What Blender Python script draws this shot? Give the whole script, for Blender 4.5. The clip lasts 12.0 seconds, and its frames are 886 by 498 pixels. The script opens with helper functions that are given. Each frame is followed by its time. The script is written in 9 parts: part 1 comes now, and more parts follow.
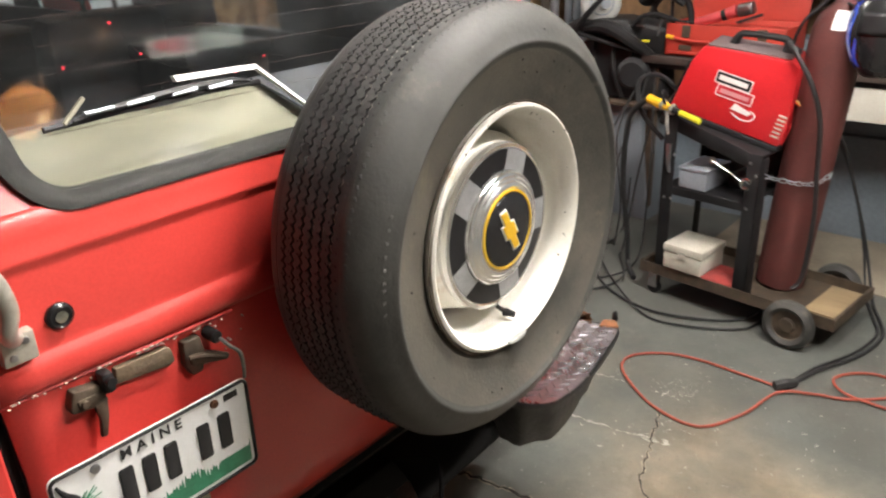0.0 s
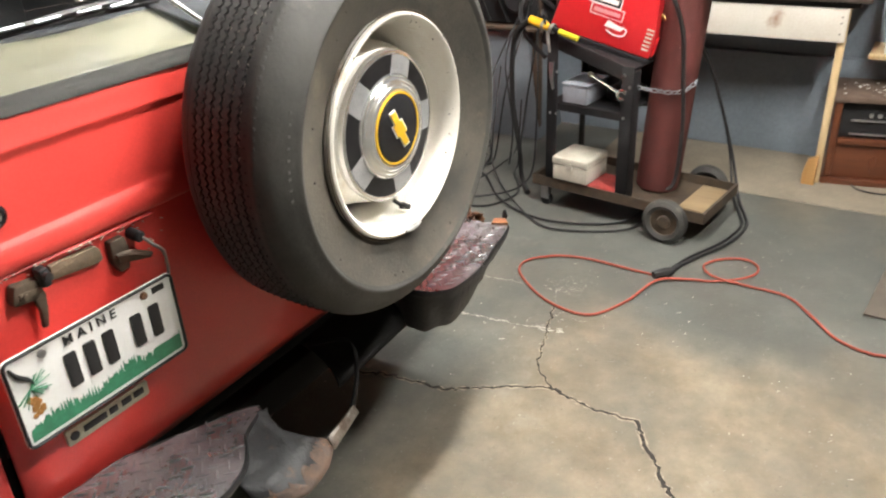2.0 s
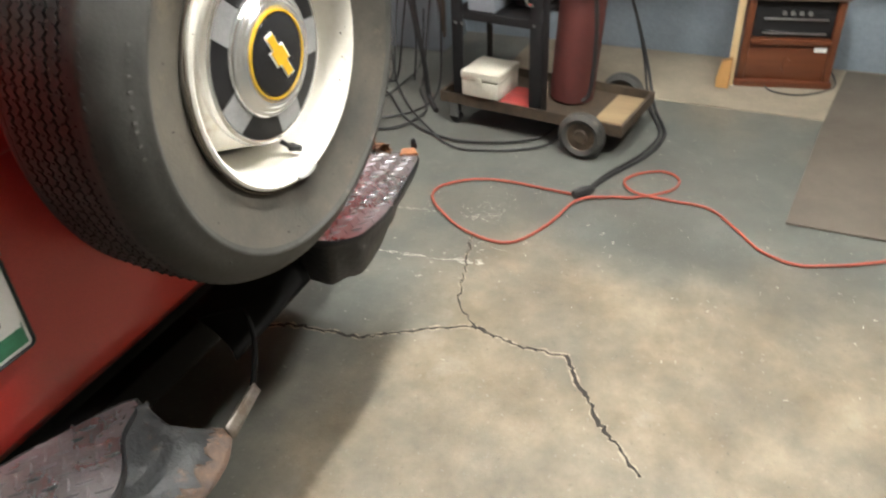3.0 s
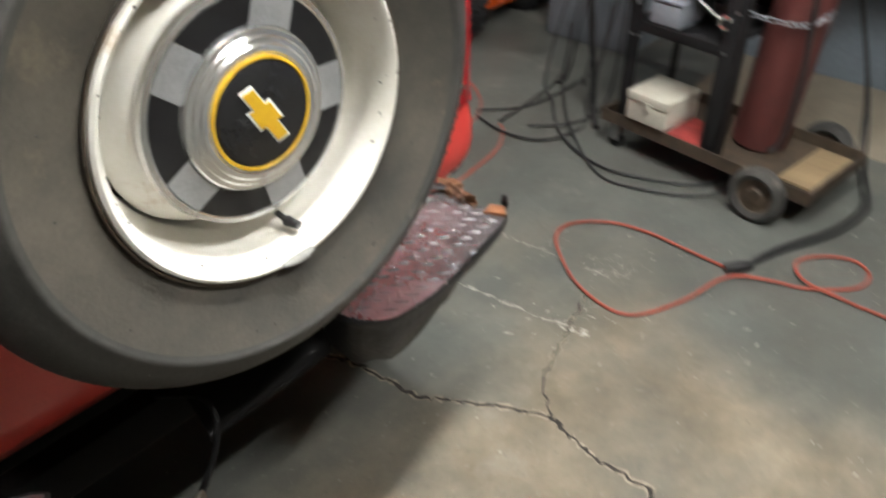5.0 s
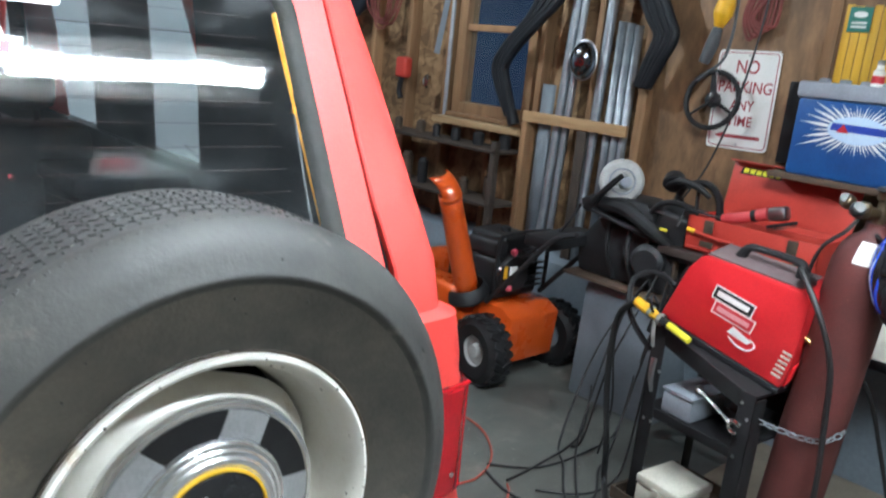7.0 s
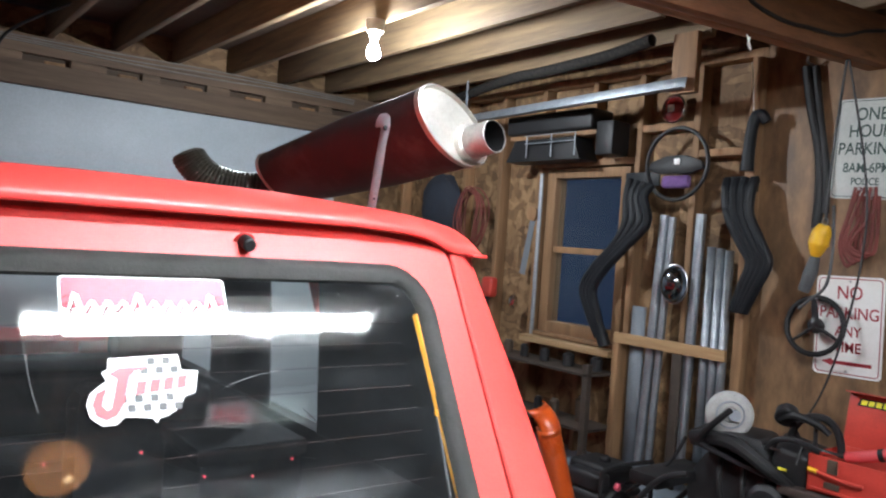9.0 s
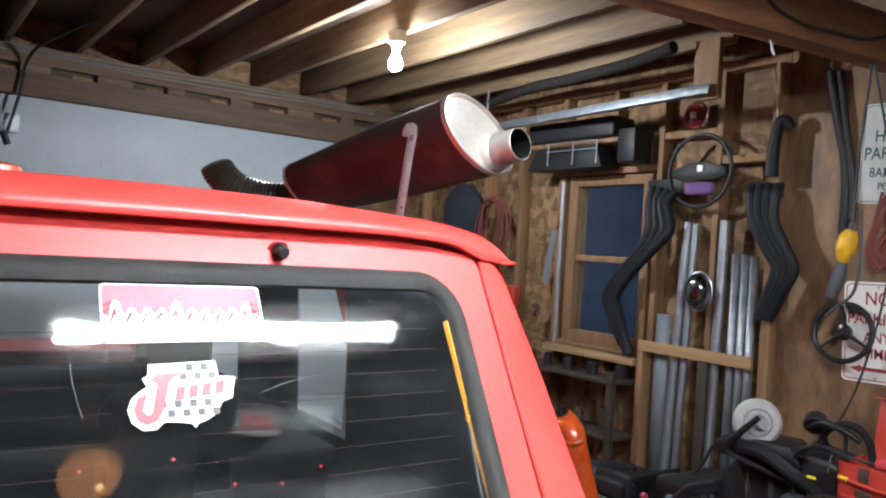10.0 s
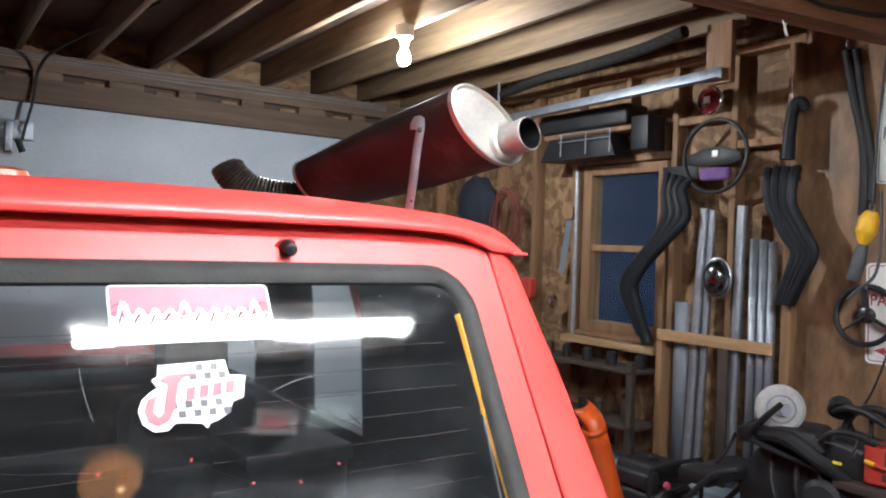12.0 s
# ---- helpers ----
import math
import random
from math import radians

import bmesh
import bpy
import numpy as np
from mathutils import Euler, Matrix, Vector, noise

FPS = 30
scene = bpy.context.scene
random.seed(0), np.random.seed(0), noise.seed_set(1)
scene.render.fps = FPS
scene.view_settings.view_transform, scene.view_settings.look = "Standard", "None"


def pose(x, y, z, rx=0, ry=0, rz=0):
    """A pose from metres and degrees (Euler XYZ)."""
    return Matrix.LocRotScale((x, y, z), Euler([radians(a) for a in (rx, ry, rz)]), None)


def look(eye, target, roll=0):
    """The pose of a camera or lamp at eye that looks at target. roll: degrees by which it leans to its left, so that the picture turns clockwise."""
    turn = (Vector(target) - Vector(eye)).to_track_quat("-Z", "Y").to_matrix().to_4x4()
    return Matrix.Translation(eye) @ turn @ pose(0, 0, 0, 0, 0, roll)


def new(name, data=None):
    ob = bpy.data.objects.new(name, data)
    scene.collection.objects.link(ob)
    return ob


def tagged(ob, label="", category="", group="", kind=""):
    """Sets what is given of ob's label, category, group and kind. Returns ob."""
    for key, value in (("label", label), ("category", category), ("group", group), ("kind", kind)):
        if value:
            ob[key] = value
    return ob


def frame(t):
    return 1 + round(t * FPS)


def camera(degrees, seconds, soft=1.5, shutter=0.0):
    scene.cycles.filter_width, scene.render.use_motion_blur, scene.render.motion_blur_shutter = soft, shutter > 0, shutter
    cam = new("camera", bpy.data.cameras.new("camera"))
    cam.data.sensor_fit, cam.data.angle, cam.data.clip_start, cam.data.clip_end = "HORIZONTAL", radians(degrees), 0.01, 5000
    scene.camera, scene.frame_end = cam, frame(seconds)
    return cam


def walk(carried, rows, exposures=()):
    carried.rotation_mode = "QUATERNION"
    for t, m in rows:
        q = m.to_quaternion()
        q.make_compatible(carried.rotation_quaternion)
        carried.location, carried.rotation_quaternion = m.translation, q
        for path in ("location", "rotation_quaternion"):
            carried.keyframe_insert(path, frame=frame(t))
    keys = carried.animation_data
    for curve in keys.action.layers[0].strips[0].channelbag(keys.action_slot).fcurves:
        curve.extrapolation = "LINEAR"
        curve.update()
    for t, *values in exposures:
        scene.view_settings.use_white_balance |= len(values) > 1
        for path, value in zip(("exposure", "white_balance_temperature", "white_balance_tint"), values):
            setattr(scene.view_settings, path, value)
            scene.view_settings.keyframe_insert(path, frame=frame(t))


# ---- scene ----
cam = camera(59.8, 12.0, soft=2.1, shutter=0.4)
PATH = [
    (0, (-0.268, -0.889, 1.489), (1.136, 0.299, 0.704), -1.9),
    (0.5, (-0.409, -0.908, 1.489), (1.087, 0.147, 0.685), -2.5),
    (1, (-0.579, -0.916, 1.479), (0.993, 0.008, 0.658), -1.4),
    (1.5, (-0.571, -0.946, 1.476), (1.003, -0.057, 0.62), -0.7),
    (2, (-0.409, -1.02, 1.475), (1.077, -0.053, 0.549), -2.9),
    (2.5, (-0.278, -1.021, 1.451), (1.145, -0.042, 0.443), -5.7),
    (3, (-0.216, -0.918, 1.42), (1.27, -0.197, 0.292), -2.9),
    (3.2, (-0.188, -0.909, 1.415), (1.285, -0.221, 0.251), -3.6),
    (4.8, (0.21, -0.87, 1.41), (1.486, 0.028, 0.158), -0.7),
    (5, (0.263, -0.899, 1.413), (1.444, 0.187, 0.218), -1.1),
    (5.5, (0.354, -0.981, 1.421), (1.339, 0.329, 0.275), -2.9),
    (6, (0.399, -1.011, 1.43), (1.415, 0.317, 0.333), -1.9),
    (6.5, (0.41, -0.995, 1.5), (1.603, 0.419, 0.74), 2.6),
    (7, (0.35, -0.928, 1.562), (1.685, 0.478, 1.074), 5.7),
    (7.5, (0.284, -0.867, 1.609), (1.69, 0.49, 1.186), 7.0),
    (7.7, (0.266, -0.857, 1.628), (1.679, 0.518, 1.293), 7.3),
    (9.3, (0.249, -0.818, 1.746), (1.432, 0.795, 1.745), 3.7),
    (9.5, (0.242, -0.821, 1.742), (1.417, 0.797, 1.746), 3.7),
    (10, (0.233, -0.819, 1.733), (1.402, 0.804, 1.738), 3.6),
    (10.5, (0.237, -0.821, 1.736), (1.397, 0.808, 1.738), 3.2),
    (11, (0.242, -0.823, 1.731), (1.385, 0.818, 1.733), 2.9),
    (11.5, (0.253, -0.811, 1.73), (1.389, 0.835, 1.726), 2.1),
    (12, (0.253, -0.813, 1.729), (1.387, 0.835, 1.719), 1.9),
]
walk(cam, [(t, look(eye, target, roll)) for t, eye, target, roll in PATH], [(0, -0.05, 7200, 12), (0.6, 0.09, 7200, 12), (1.2, 0.18, 7200, 12), (2.2, 0.22, 7100, 10), (3.2, 0.18, 7000, 8), (5, -0.33, 6800, 8), (6, -0.26, 6600, 8), (6.5, -0.30, 6200, 5), (7, -0.25, 5800, 3), (9.5, -0.46, 6200, 11), (12, -0.46, 6250, 12)])

# ---- world, lights, exposure ----
world = bpy.data.worlds.new("world")
world.use_nodes = True
scene.world = world
world.node_tree.nodes["Background"].inputs[0].default_value = (0.030, 0.075, 0.17, 1)
world.node_tree.nodes["Background"].inputs[1].default_value = 0.35
FRONT_TUBES, REAR_FILL, BULB_POWER = 485.0, 395.0, 2650.0

# ---- building helpers ----
ORIGIN = {}


def thing(name, at, label, category, group="", kind=""):
    ob = new(name)
    ob.location = at
    ob.empty_display_size = 0.05
    ORIGIN[ob] = Vector(at)
    return tagged(ob, label, category, group, kind)


def part(name, bm, material, parent=None, label="", angle=35, solid=0.0):
    """One mesh object from a bmesh in world coordinates, under a thing or a part."""
    o = ORIGIN[parent] if parent else Vector((0, 0, 0))
    bmesh.ops.translate(bm, verts=bm.verts, vec=-o)
    bmesh.ops.recalc_face_normals(bm, faces=bm.faces)
    me = bpy.data.meshes.new(name)
    bm.to_mesh(me)
    bm.free()
    me.materials.append(material)
    if len(me.polygons):
        me.polygons.foreach_set("use_smooth", [True] * len(me.polygons))
        me.set_sharp_from_angle(angle=radians(angle))
    ob = new(name, me)
    if parent:
        ob.parent = parent
    ORIGIN[ob] = o
    if solid:
        s = ob.modifiers.new("solid", "SOLIDIFY")
        s.thickness, s.offset = solid, 0
    return tagged(ob, label) if label else ob


def single(name, bm, material, label, category, at=None, group="", kind="", angle=35, solid=0.0):
    """A thing that is one mesh."""
    if at is None:
        cs = [v.co for v in bm.verts]
        at = ((min(c.x for c in cs) + max(c.x for c in cs)) / 2, (min(c.y for c in cs) + max(c.y for c in cs)) / 2, min(c.z for c in cs))
    bmesh.ops.translate(bm, verts=bm.verts, vec=-Vector(at))
    ob = part(name, bm, material, None, "", angle, solid)
    ob.location = at
    ORIGIN[ob] = Vector(at)
    return tagged(ob, label, category, group, kind)


def merge(bm, other, m=None):
    me = bpy.data.meshes.new("tmp")
    if m is not None:
        bmesh.ops.transform(other, matrix=m, verts=other.verts)
    other.to_mesh(me)
    other.free()
    bm.from_mesh(me)
    bpy.data.meshes.remove(me)
    return bm


def box(x0, x1, y0, y1, z0, z1, bevel=0.0, bm=None, m=None, seg=2):
    t = bmesh.new()
    bmesh.ops.create_cube(t, size=1)
    for v in t.verts:
        v.co = Vector(((x0 + x1) / 2 + v.co.x * (x1 - x0), (y0 + y1) / 2 + v.co.y * (y1 - y0), (z0 + z1) / 2 + v.co.z * (z1 - z0)))
    if bevel:
        bmesh.ops.bevel(t, geom=list(t.edges), offset=bevel, segments=seg, profile=0.5, affect="EDGES")
    if bm is None:
        if m is not None:
            bmesh.ops.transform(t, matrix=m, verts=t.verts)
        return t
    return merge(bm, t, m)


def along(p0, p1):
    """A pose whose z axis runs from p0 to p1."""
    p0, p1 = Vector(p0), Vector(p1)
    return Matrix.Translation(p0) @ (p1 - p0).to_track_quat("Z", "Y").to_matrix().to_4x4()


def lathe(profile, m=None, seg=32, bm=None, cap=False):
    """Turns (radius, height) points round the z axis of m."""
    t = bmesh.new()
    rings = []
    for r, h in profile:
        if r < 1e-6:
            rings.append([t.verts.new((0, 0, h))])
        else:
            rings.append([t.verts.new((r * math.cos(a), r * math.sin(a), h)) for a in (2 * math.pi * i / seg for i in range(seg))])
    for a, b in zip(rings, rings[1:]):
        for i in range(seg):
            j = (i + 1) % seg
            if len(a) == 1 and len(b) == 1:
                continue
            if len(a) == 1:
                t.faces.new((a[0], b[i], b[j]))
            elif len(b) == 1:
                t.faces.new((a[i], a[j], b[0]))
            else:
                t.faces.new((a[i], a[j], b[j], b[i]))
    if cap:
        for r in (rings[0], rings[-1]):
            if len(r) > 2:
                t.faces.new(r)
    if m is not None:
        bmesh.ops.transform(t, matrix=m, verts=t.verts)
    return t if bm is None else merge(bm, t)


def cyl(p0, p1, r0, r1=None, seg=20, bm=None, bevel=0.0):
    h = (Vector(p1) - Vector(p0)).length
    r1 = r0 if r1 is None else r1
    b = min(bevel, r0 * 0.5, r1 * 0.5, h * 0.4)
    prof = [(0, 0), (r0 - b, 0), (r0, b), (r1, h - b), (r1 - b, h), (0, h)] if b else [(0, 0), (r0, 0), (r1, h), (0, h)]
    return lathe(prof, along(p0, p1), seg, bm)


def spline(pts, n=8, closed=False):
    pts = [Vector(p) for p in pts]
    out = []
    k = len(pts)
    for i in range(k if closed else k - 1):
        if closed:
            a, b, c, d = pts[i - 1], pts[i], pts[(i + 1) % k], pts[(i + 2) % k]
        else:
            a, b, c, d = pts[max(i - 1, 0)], pts[i], pts[i + 1], pts[min(i + 2, k - 1)]
        for s in range(n):
            u = s / n
            out.append(0.5 * ((2 * b) + (c - a) * u + (2 * a - 5 * b + 4 * c - d) * u * u + (3 * b - a - 3 * c + d) * u ** 3))
    if not closed:
        out.append(pts[-1])
    return out


def sweep(pts, r, seg=8, closed=False, bm=None, smooth=8, flat=1.0, cap=True):
    """A tube along a smooth line through pts; r is a radius or one per point given."""
    if smooth > 1:
        rs = [r] * len(pts) if not hasattr(r, "__len__") else list(r)
        line = spline(pts, smooth, closed)
        m = len(rs)
        rad = []
        for i in range(len(line)):
            u = i / smooth
            a = int(u) % m
            b = (a + 1) % m if closed else min(a + 1, m - 1)
            rad.append(rs[a] * (1 - u % 1) + rs[b] * (u % 1))
    else:
        line = [Vector(p) for p in pts]
        rad = [r] * len(line) if not hasattr(r, "__len__") else list(r)
    t = bmesh.new()
    n = len(line)
    rings = []
    up = None
    for i, p in enumerate(line):
        d = (line[(i + 1) % n] - line[i - 1]) if closed else (line[min(i + 1, n - 1)] - line[max(i - 1, 0)])
        d.normalize()
        if up is None:
            up = Vector((0, 0, 1)) if abs(d.z) < 0.9 else Vector((1, 0, 0))
        side = d.cross(up).normalized()
        up = side.cross(d).normalized()
        rings.append([t.verts.new(p + rad[i] * (math.cos(a) * side + math.sin(a) * up * flat)) for a in (2 * math.pi * j / seg for j in range(seg))])
    for i in range(n if closed else n - 1):
        a, b = rings[i], rings[(i + 1) % n]
        for j in range(seg):
            k = (j + 1) % seg
            t.faces.new((a[j], a[k], b[k], b[j]))
    if cap and not closed:
        t.faces.new(rings[0])
        t.faces.new(rings[-1])
    return t if bm is None else merge(bm, t)


def prism(pts, h0, h1, m=None, bevel=0.0, bm=None):
    """A flat outline (x, y) drawn out from z h0 to h1 of m."""
    t = bmesh.new()
    lo = [t.verts.new((x, y, h0)) for x, y in pts]
    f = t.faces.new(lo)
    g = bmesh.ops.extrude_face_region(t, geom=[f])
    for v in g["geom"]:
        if isinstance(v, bmesh.types.BMVert):
            v.co.z = h1
    if bevel:
        bmesh.ops.bevel(t, geom=list(t.edges), offset=bevel, segments=2, profile=0.5, affect="EDGES")
    if m is not None:
        bmesh.ops.transform(t, matrix=m, verts=t.verts)
    return t if bm is None else merge(bm, t)


def sheet(fn, us, vs, bm=None):
    """A grid of quads over fn(u, v)."""
    t = bmesh.new()
    g = [[t.verts.new(fn(u, v)) for u in us] for v in vs]
    for a, b in zip(g, g[1:]):
        for i in range(len(us) - 1):
            t.faces.new((a[i], a[i + 1], b[i + 1], b[i]))
    return t if bm is None else merge(bm, t)


def steps(a, b, n):
    return [a + (b - a) * i / n for i in range(n + 1)]


def lerp(table, z):
    if z <= table[0][0]:
        return table[0][1]
    for (a, u), (b, v) in zip(table, table[1:]):
        if z <= b:
            return u + (v - u) * (z - a) / (b - a)
    return table[-1][1]


def lettering(text, size, m, depth=0.001, bold=0.0, gap=1.0):
    """Text in the built-in font as a bmesh, centred on m, in its x-y plane."""
    cu = bpy.data.curves.new("text", "FONT")
    cu.body, cu.size, cu.extrude, cu.offset, cu.align_x, cu.align_y = text, size, depth, bold, "CENTER", "CENTER"
    cu.space_character = gap
    ob = bpy.data.objects.new("text", cu)
    me = bpy.data.meshes.new_from_object(ob)
    t = bmesh.new()
    t.from_mesh(me)
    bpy.data.objects.remove(ob)
    bpy.data.curves.remove(cu)
    bpy.data.meshes.remove(me)
    bmesh.ops.transform(t, matrix=m, verts=t.verts)
    return t


def facing(x, y, z, n="-y", turn=0):
    """A pose on an upright face: its x axis to the right and y axis up for one who looks at the face. n: the way the face looks."""
    a = {"-y": 0, "-x": -90, "+y": 180, "+x": 90}[n]
    return pose(x, y, z, 90, 0, a) @ pose(0, 0, 0, 0, 0, turn)


def rrect(x0, x1, z0, z1, r, n=5):
    out = []
    for cx, cz, a0 in ((x1 - r, z1 - r, 0), (x0 + r, z1 - r, 90), (x0 + r, z0 + r, 180), (x1 - r, z0 + r, 270)):
        for i in range(n + 1):
            a = radians(a0 + 90 * i / n)
            out.append((cx + r * math.cos(a), cz + r * math.sin(a)))
    return out

# ---- materials ----
def material(name, c1, c2=None, scale=6.0, rough=0.6, metal=0.0, bump=0.15, fine=120.0, spots=None, spot_scale=9.0, spot_amount=0.35, coat=0.0, rough_var=0.12, stretch=(1, 1, 1), rand=0.0, dist=0.004, spec=0.5):
    """A surface with broad tone changes, fine grain in colour, gloss and relief, and stains of another colour."""
    m = bpy.data.materials.new(name)
    m.use_nodes = True
    nt = m.node_tree
    b = nt.nodes["Principled BSDF"]
    N, L = nt.nodes.new, nt.links.new
    c2 = c2 or tuple(min(1, v * 0.72) for v in c1)
    co = N("ShaderNodeTexCoord")
    mp = N("ShaderNodeMapping")
    mp.inputs["Scale"].default_value = stretch
    L(co.outputs["Object"], mp.inputs["Vector"])
    big, small = N("ShaderNodeTexNoise"), N("ShaderNodeTexNoise")
    for t, s, d in ((big, scale, 6), (small, fine, 3)):
        t.inputs["Scale"].default_value, t.inputs["Detail"].default_value, t.inputs["Roughness"].default_value = s, d, 0.62
        L(mp.outputs[0], t.inputs["Vector"])
    ramp = N("ShaderNodeValToRGB")
    ramp.color_ramp.elements[0].position, ramp.color_ramp.elements[1].position = 0.35, 0.68
    ramp.color_ramp.elements[0].color, ramp.color_ramp.elements[1].color = (*c2, 1), (*c1, 1)
    L(big.outputs["Fac"], ramp.inputs["Fac"])
    grain = N("ShaderNodeMix")
    grain.data_type, grain.blend_type = "RGBA", "OVERLAY"
    grain.inputs["Factor"].default_value = 0.22
    L(ramp.outputs["Color"], grain.inputs[6])
    L(small.outputs["Fac"], grain.inputs[7])
    out = grain.outputs[2]
    if spots:
        sp = N("ShaderNodeTexNoise")
        sp.inputs["Scale"].default_value, sp.inputs["Detail"].default_value, sp.inputs["Roughness"].default_value = spot_scale, 8, 0.7
        L(mp.outputs[0], sp.inputs["Vector"])
        sr = N("ShaderNodeValToRGB")
        sr.color_ramp.elements[0].position, sr.color_ramp.elements[1].position = 0.72 - spot_amount * 0.4, 0.80 - spot_amount * 0.3
        L(sp.outputs["Fac"], sr.inputs["Fac"])
        mix = N("ShaderNodeMix")
        mix.data_type = "RGBA"
        L(sr.outputs["Color"], mix.inputs["Factor"])
        L(out, mix.inputs[6])
        mix.inputs[7].default_value = (*spots, 1)
        out = mix.outputs[2]
    if rand:
        oi = N("ShaderNodeObjectInfo")
        hs = N("ShaderNodeHueSaturation")
        mr = N("ShaderNodeMapRange")
        mr.inputs["To Min"].default_value, mr.inputs["To Max"].default_value = 1 - rand, 1 + rand
        L(oi.outputs["Random"], mr.inputs["Value"])
        L(mr.outputs[0], hs.inputs["Value"])
        L(out, hs.inputs["Color"])
        out = hs.outputs[0]
    L(out, b.inputs["Base Color"])
    rr = N("ShaderNodeMapRange")
    rr.inputs["To Min"].default_value, rr.inputs["To Max"].default_value = max(0.03, rough - rough_var), min(1, rough + rough_var)
    L(big.outputs["Fac"], rr.inputs["Value"])
    L(rr.outputs[0], b.inputs["Roughness"])
    b.inputs["Metallic"].default_value = metal
    b.inputs["Specular IOR Level"].default_value = spec
    b.inputs["Coat Weight"].default_value = coat
    b.inputs["Coat Roughness"].default_value = 0.15
    if bump:
        bp = N("ShaderNodeBump")
        bp.inputs["Strength"].default_value, bp.inputs["Distance"].default_value = bump, dist
        L(small.outputs["Fac"], bp.inputs["Height"])
        L(bp.outputs[0], b.inputs["Normal"])
    return m


def wood(name, c1, c2, axis=2, rough=0.75, ring=14.0, rand=0.25):
    """Sawn timber with the grain along one axis."""
    st = [7.0, 7.0, 7.0]
    st[axis] = 0.5
    return material(name, c1, c2, scale=3.0, rough=rough, bump=0.35, fine=ring, stretch=tuple(st), rand=rand, spots=tuple(v * 0.5 for v in c2), spot_scale=1.3, spot_amount=0.25)


def glowing(name, colour, strength):
    m = bpy.data.materials.new(name)
    m.use_nodes = True
    b = m.node_tree.nodes["Principled BSDF"]
    b.inputs["Base Color"].default_value = (0.8, 0.8, 0.8, 1)
    b.inputs["Emission Color"].default_value = (*colour, 1)
    b.inputs["Emission Strength"].default_value = strength
    return m


def clear(name, tint=(0.9, 0.95, 0.93), rough=0.02, dust_veil=0.0):
    m = bpy.data.materials.new(name)
    m.use_nodes = True
    nt = m.node_tree
    b = nt.nodes["Principled BSDF"]
    b.inputs["Base Color"].default_value = (*tint, 1)
    b.inputs["Transmission Weight"].default_value = 1.0
    b.inputs["IOR"].default_value = 1.45
    n = nt.nodes.new("ShaderNodeTexNoise")
    n.inputs["Scale"].default_value, n.inputs["Detail"].default_value = 7, 7
    r = nt.nodes.new("ShaderNodeMapRange")
    r.inputs["From Min"].default_value, r.inputs["From Max"].default_value = 0.45, 0.8
    r.inputs["To Min"].default_value, r.inputs["To Max"].default_value = rough, rough + 0.09
    nt.links.new(n.outputs["Fac"], r.inputs["Value"])
    nt.links.new(r.outputs[0], b.inputs["Roughness"])
    # pale diffuse share: real dust plus a painted haze of grey reflections
    if dust_veil:
        d = nt.nodes.new("ShaderNodeBsdfDiffuse")
        d.inputs["Color"].default_value = (0.42, 0.45, 0.47, 1)
        k = nt.nodes.new("ShaderNodeMapRange")
        k.inputs["From Min"].default_value, k.inputs["From Max"].default_value = 0.35, 0.75
        k.inputs["To Min"].default_value, k.inputs["To Max"].default_value = dust_veil * 0.5, dust_veil * 1.6
        nt.links.new(n.outputs["Fac"], k.inputs["Value"])
        x = nt.nodes.new("ShaderNodeMixShader")
        nt.links.new(k.outputs[0], x.inputs[0])
        nt.links.new(b.outputs[0], x.inputs[1])
        nt.links.new(d.outputs[0], x.inputs[2])
        nt.links.new(x.outputs[0], nt.nodes["Material Output"].inputs["Surface"])
    return m


def stained_board(name, centre):
    """White painted board with one brown rust run below a point."""
    m = material(name, (0.66, 0.63, 0.56), (0.58, 0.54, 0.47), scale=3, rough=0.6, bump=0.1)
    nt = m.node_tree
    b = nt.nodes["Principled BSDF"]
    N, L = nt.nodes.new, nt.links.new
    co, mp, d, n, ad, r, x = N("ShaderNodeTexCoord"), N("ShaderNodeMapping"), N("ShaderNodeVectorMath"), N("ShaderNodeTexNoise"), N("ShaderNodeMath"), N("ShaderNodeValToRGB"), N("ShaderNodeMix")
    mp.inputs["Location"].default_value = tuple(-v for v in centre)
    L(co.outputs["Object"], mp.inputs["Vector"])
    sc = N("ShaderNodeVectorMath")
    sc.operation, sc.inputs[1].default_value = "MULTIPLY", (0.0, 13.0, 8.0)
    L(mp.outputs[0], sc.inputs[0])
    d.operation = "LENGTH"
    L(sc.outputs[0], d.inputs[0])
    n.inputs["Scale"].default_value, n.inputs["Detail"].default_value = 22, 6
    L(co.outputs["Object"], n.inputs["Vector"])
    L(d.outputs["Value"], ad.inputs[0])
    L(n.outputs["Fac"], ad.inputs[1])
    r.color_ramp.elements[0].position, r.color_ramp.elements[1].position = 0.55, 1.0
    r.color_ramp.elements[0].color, r.color_ramp.elements[1].color = (0.85, 0.85, 0.85, 1), (0, 0, 0, 1)
    L(ad.outputs[0], r.inputs["Fac"])
    x.data_type = "RGBA"
    L(r.outputs["Color"], x.inputs["Factor"])
    L(b.inputs["Base Color"].links[0].from_socket, x.inputs[6])
    x.inputs[7].default_value = (0.26, 0.115, 0.045, 1)
    L(x.outputs[2], b.inputs["Base Color"])
    return m


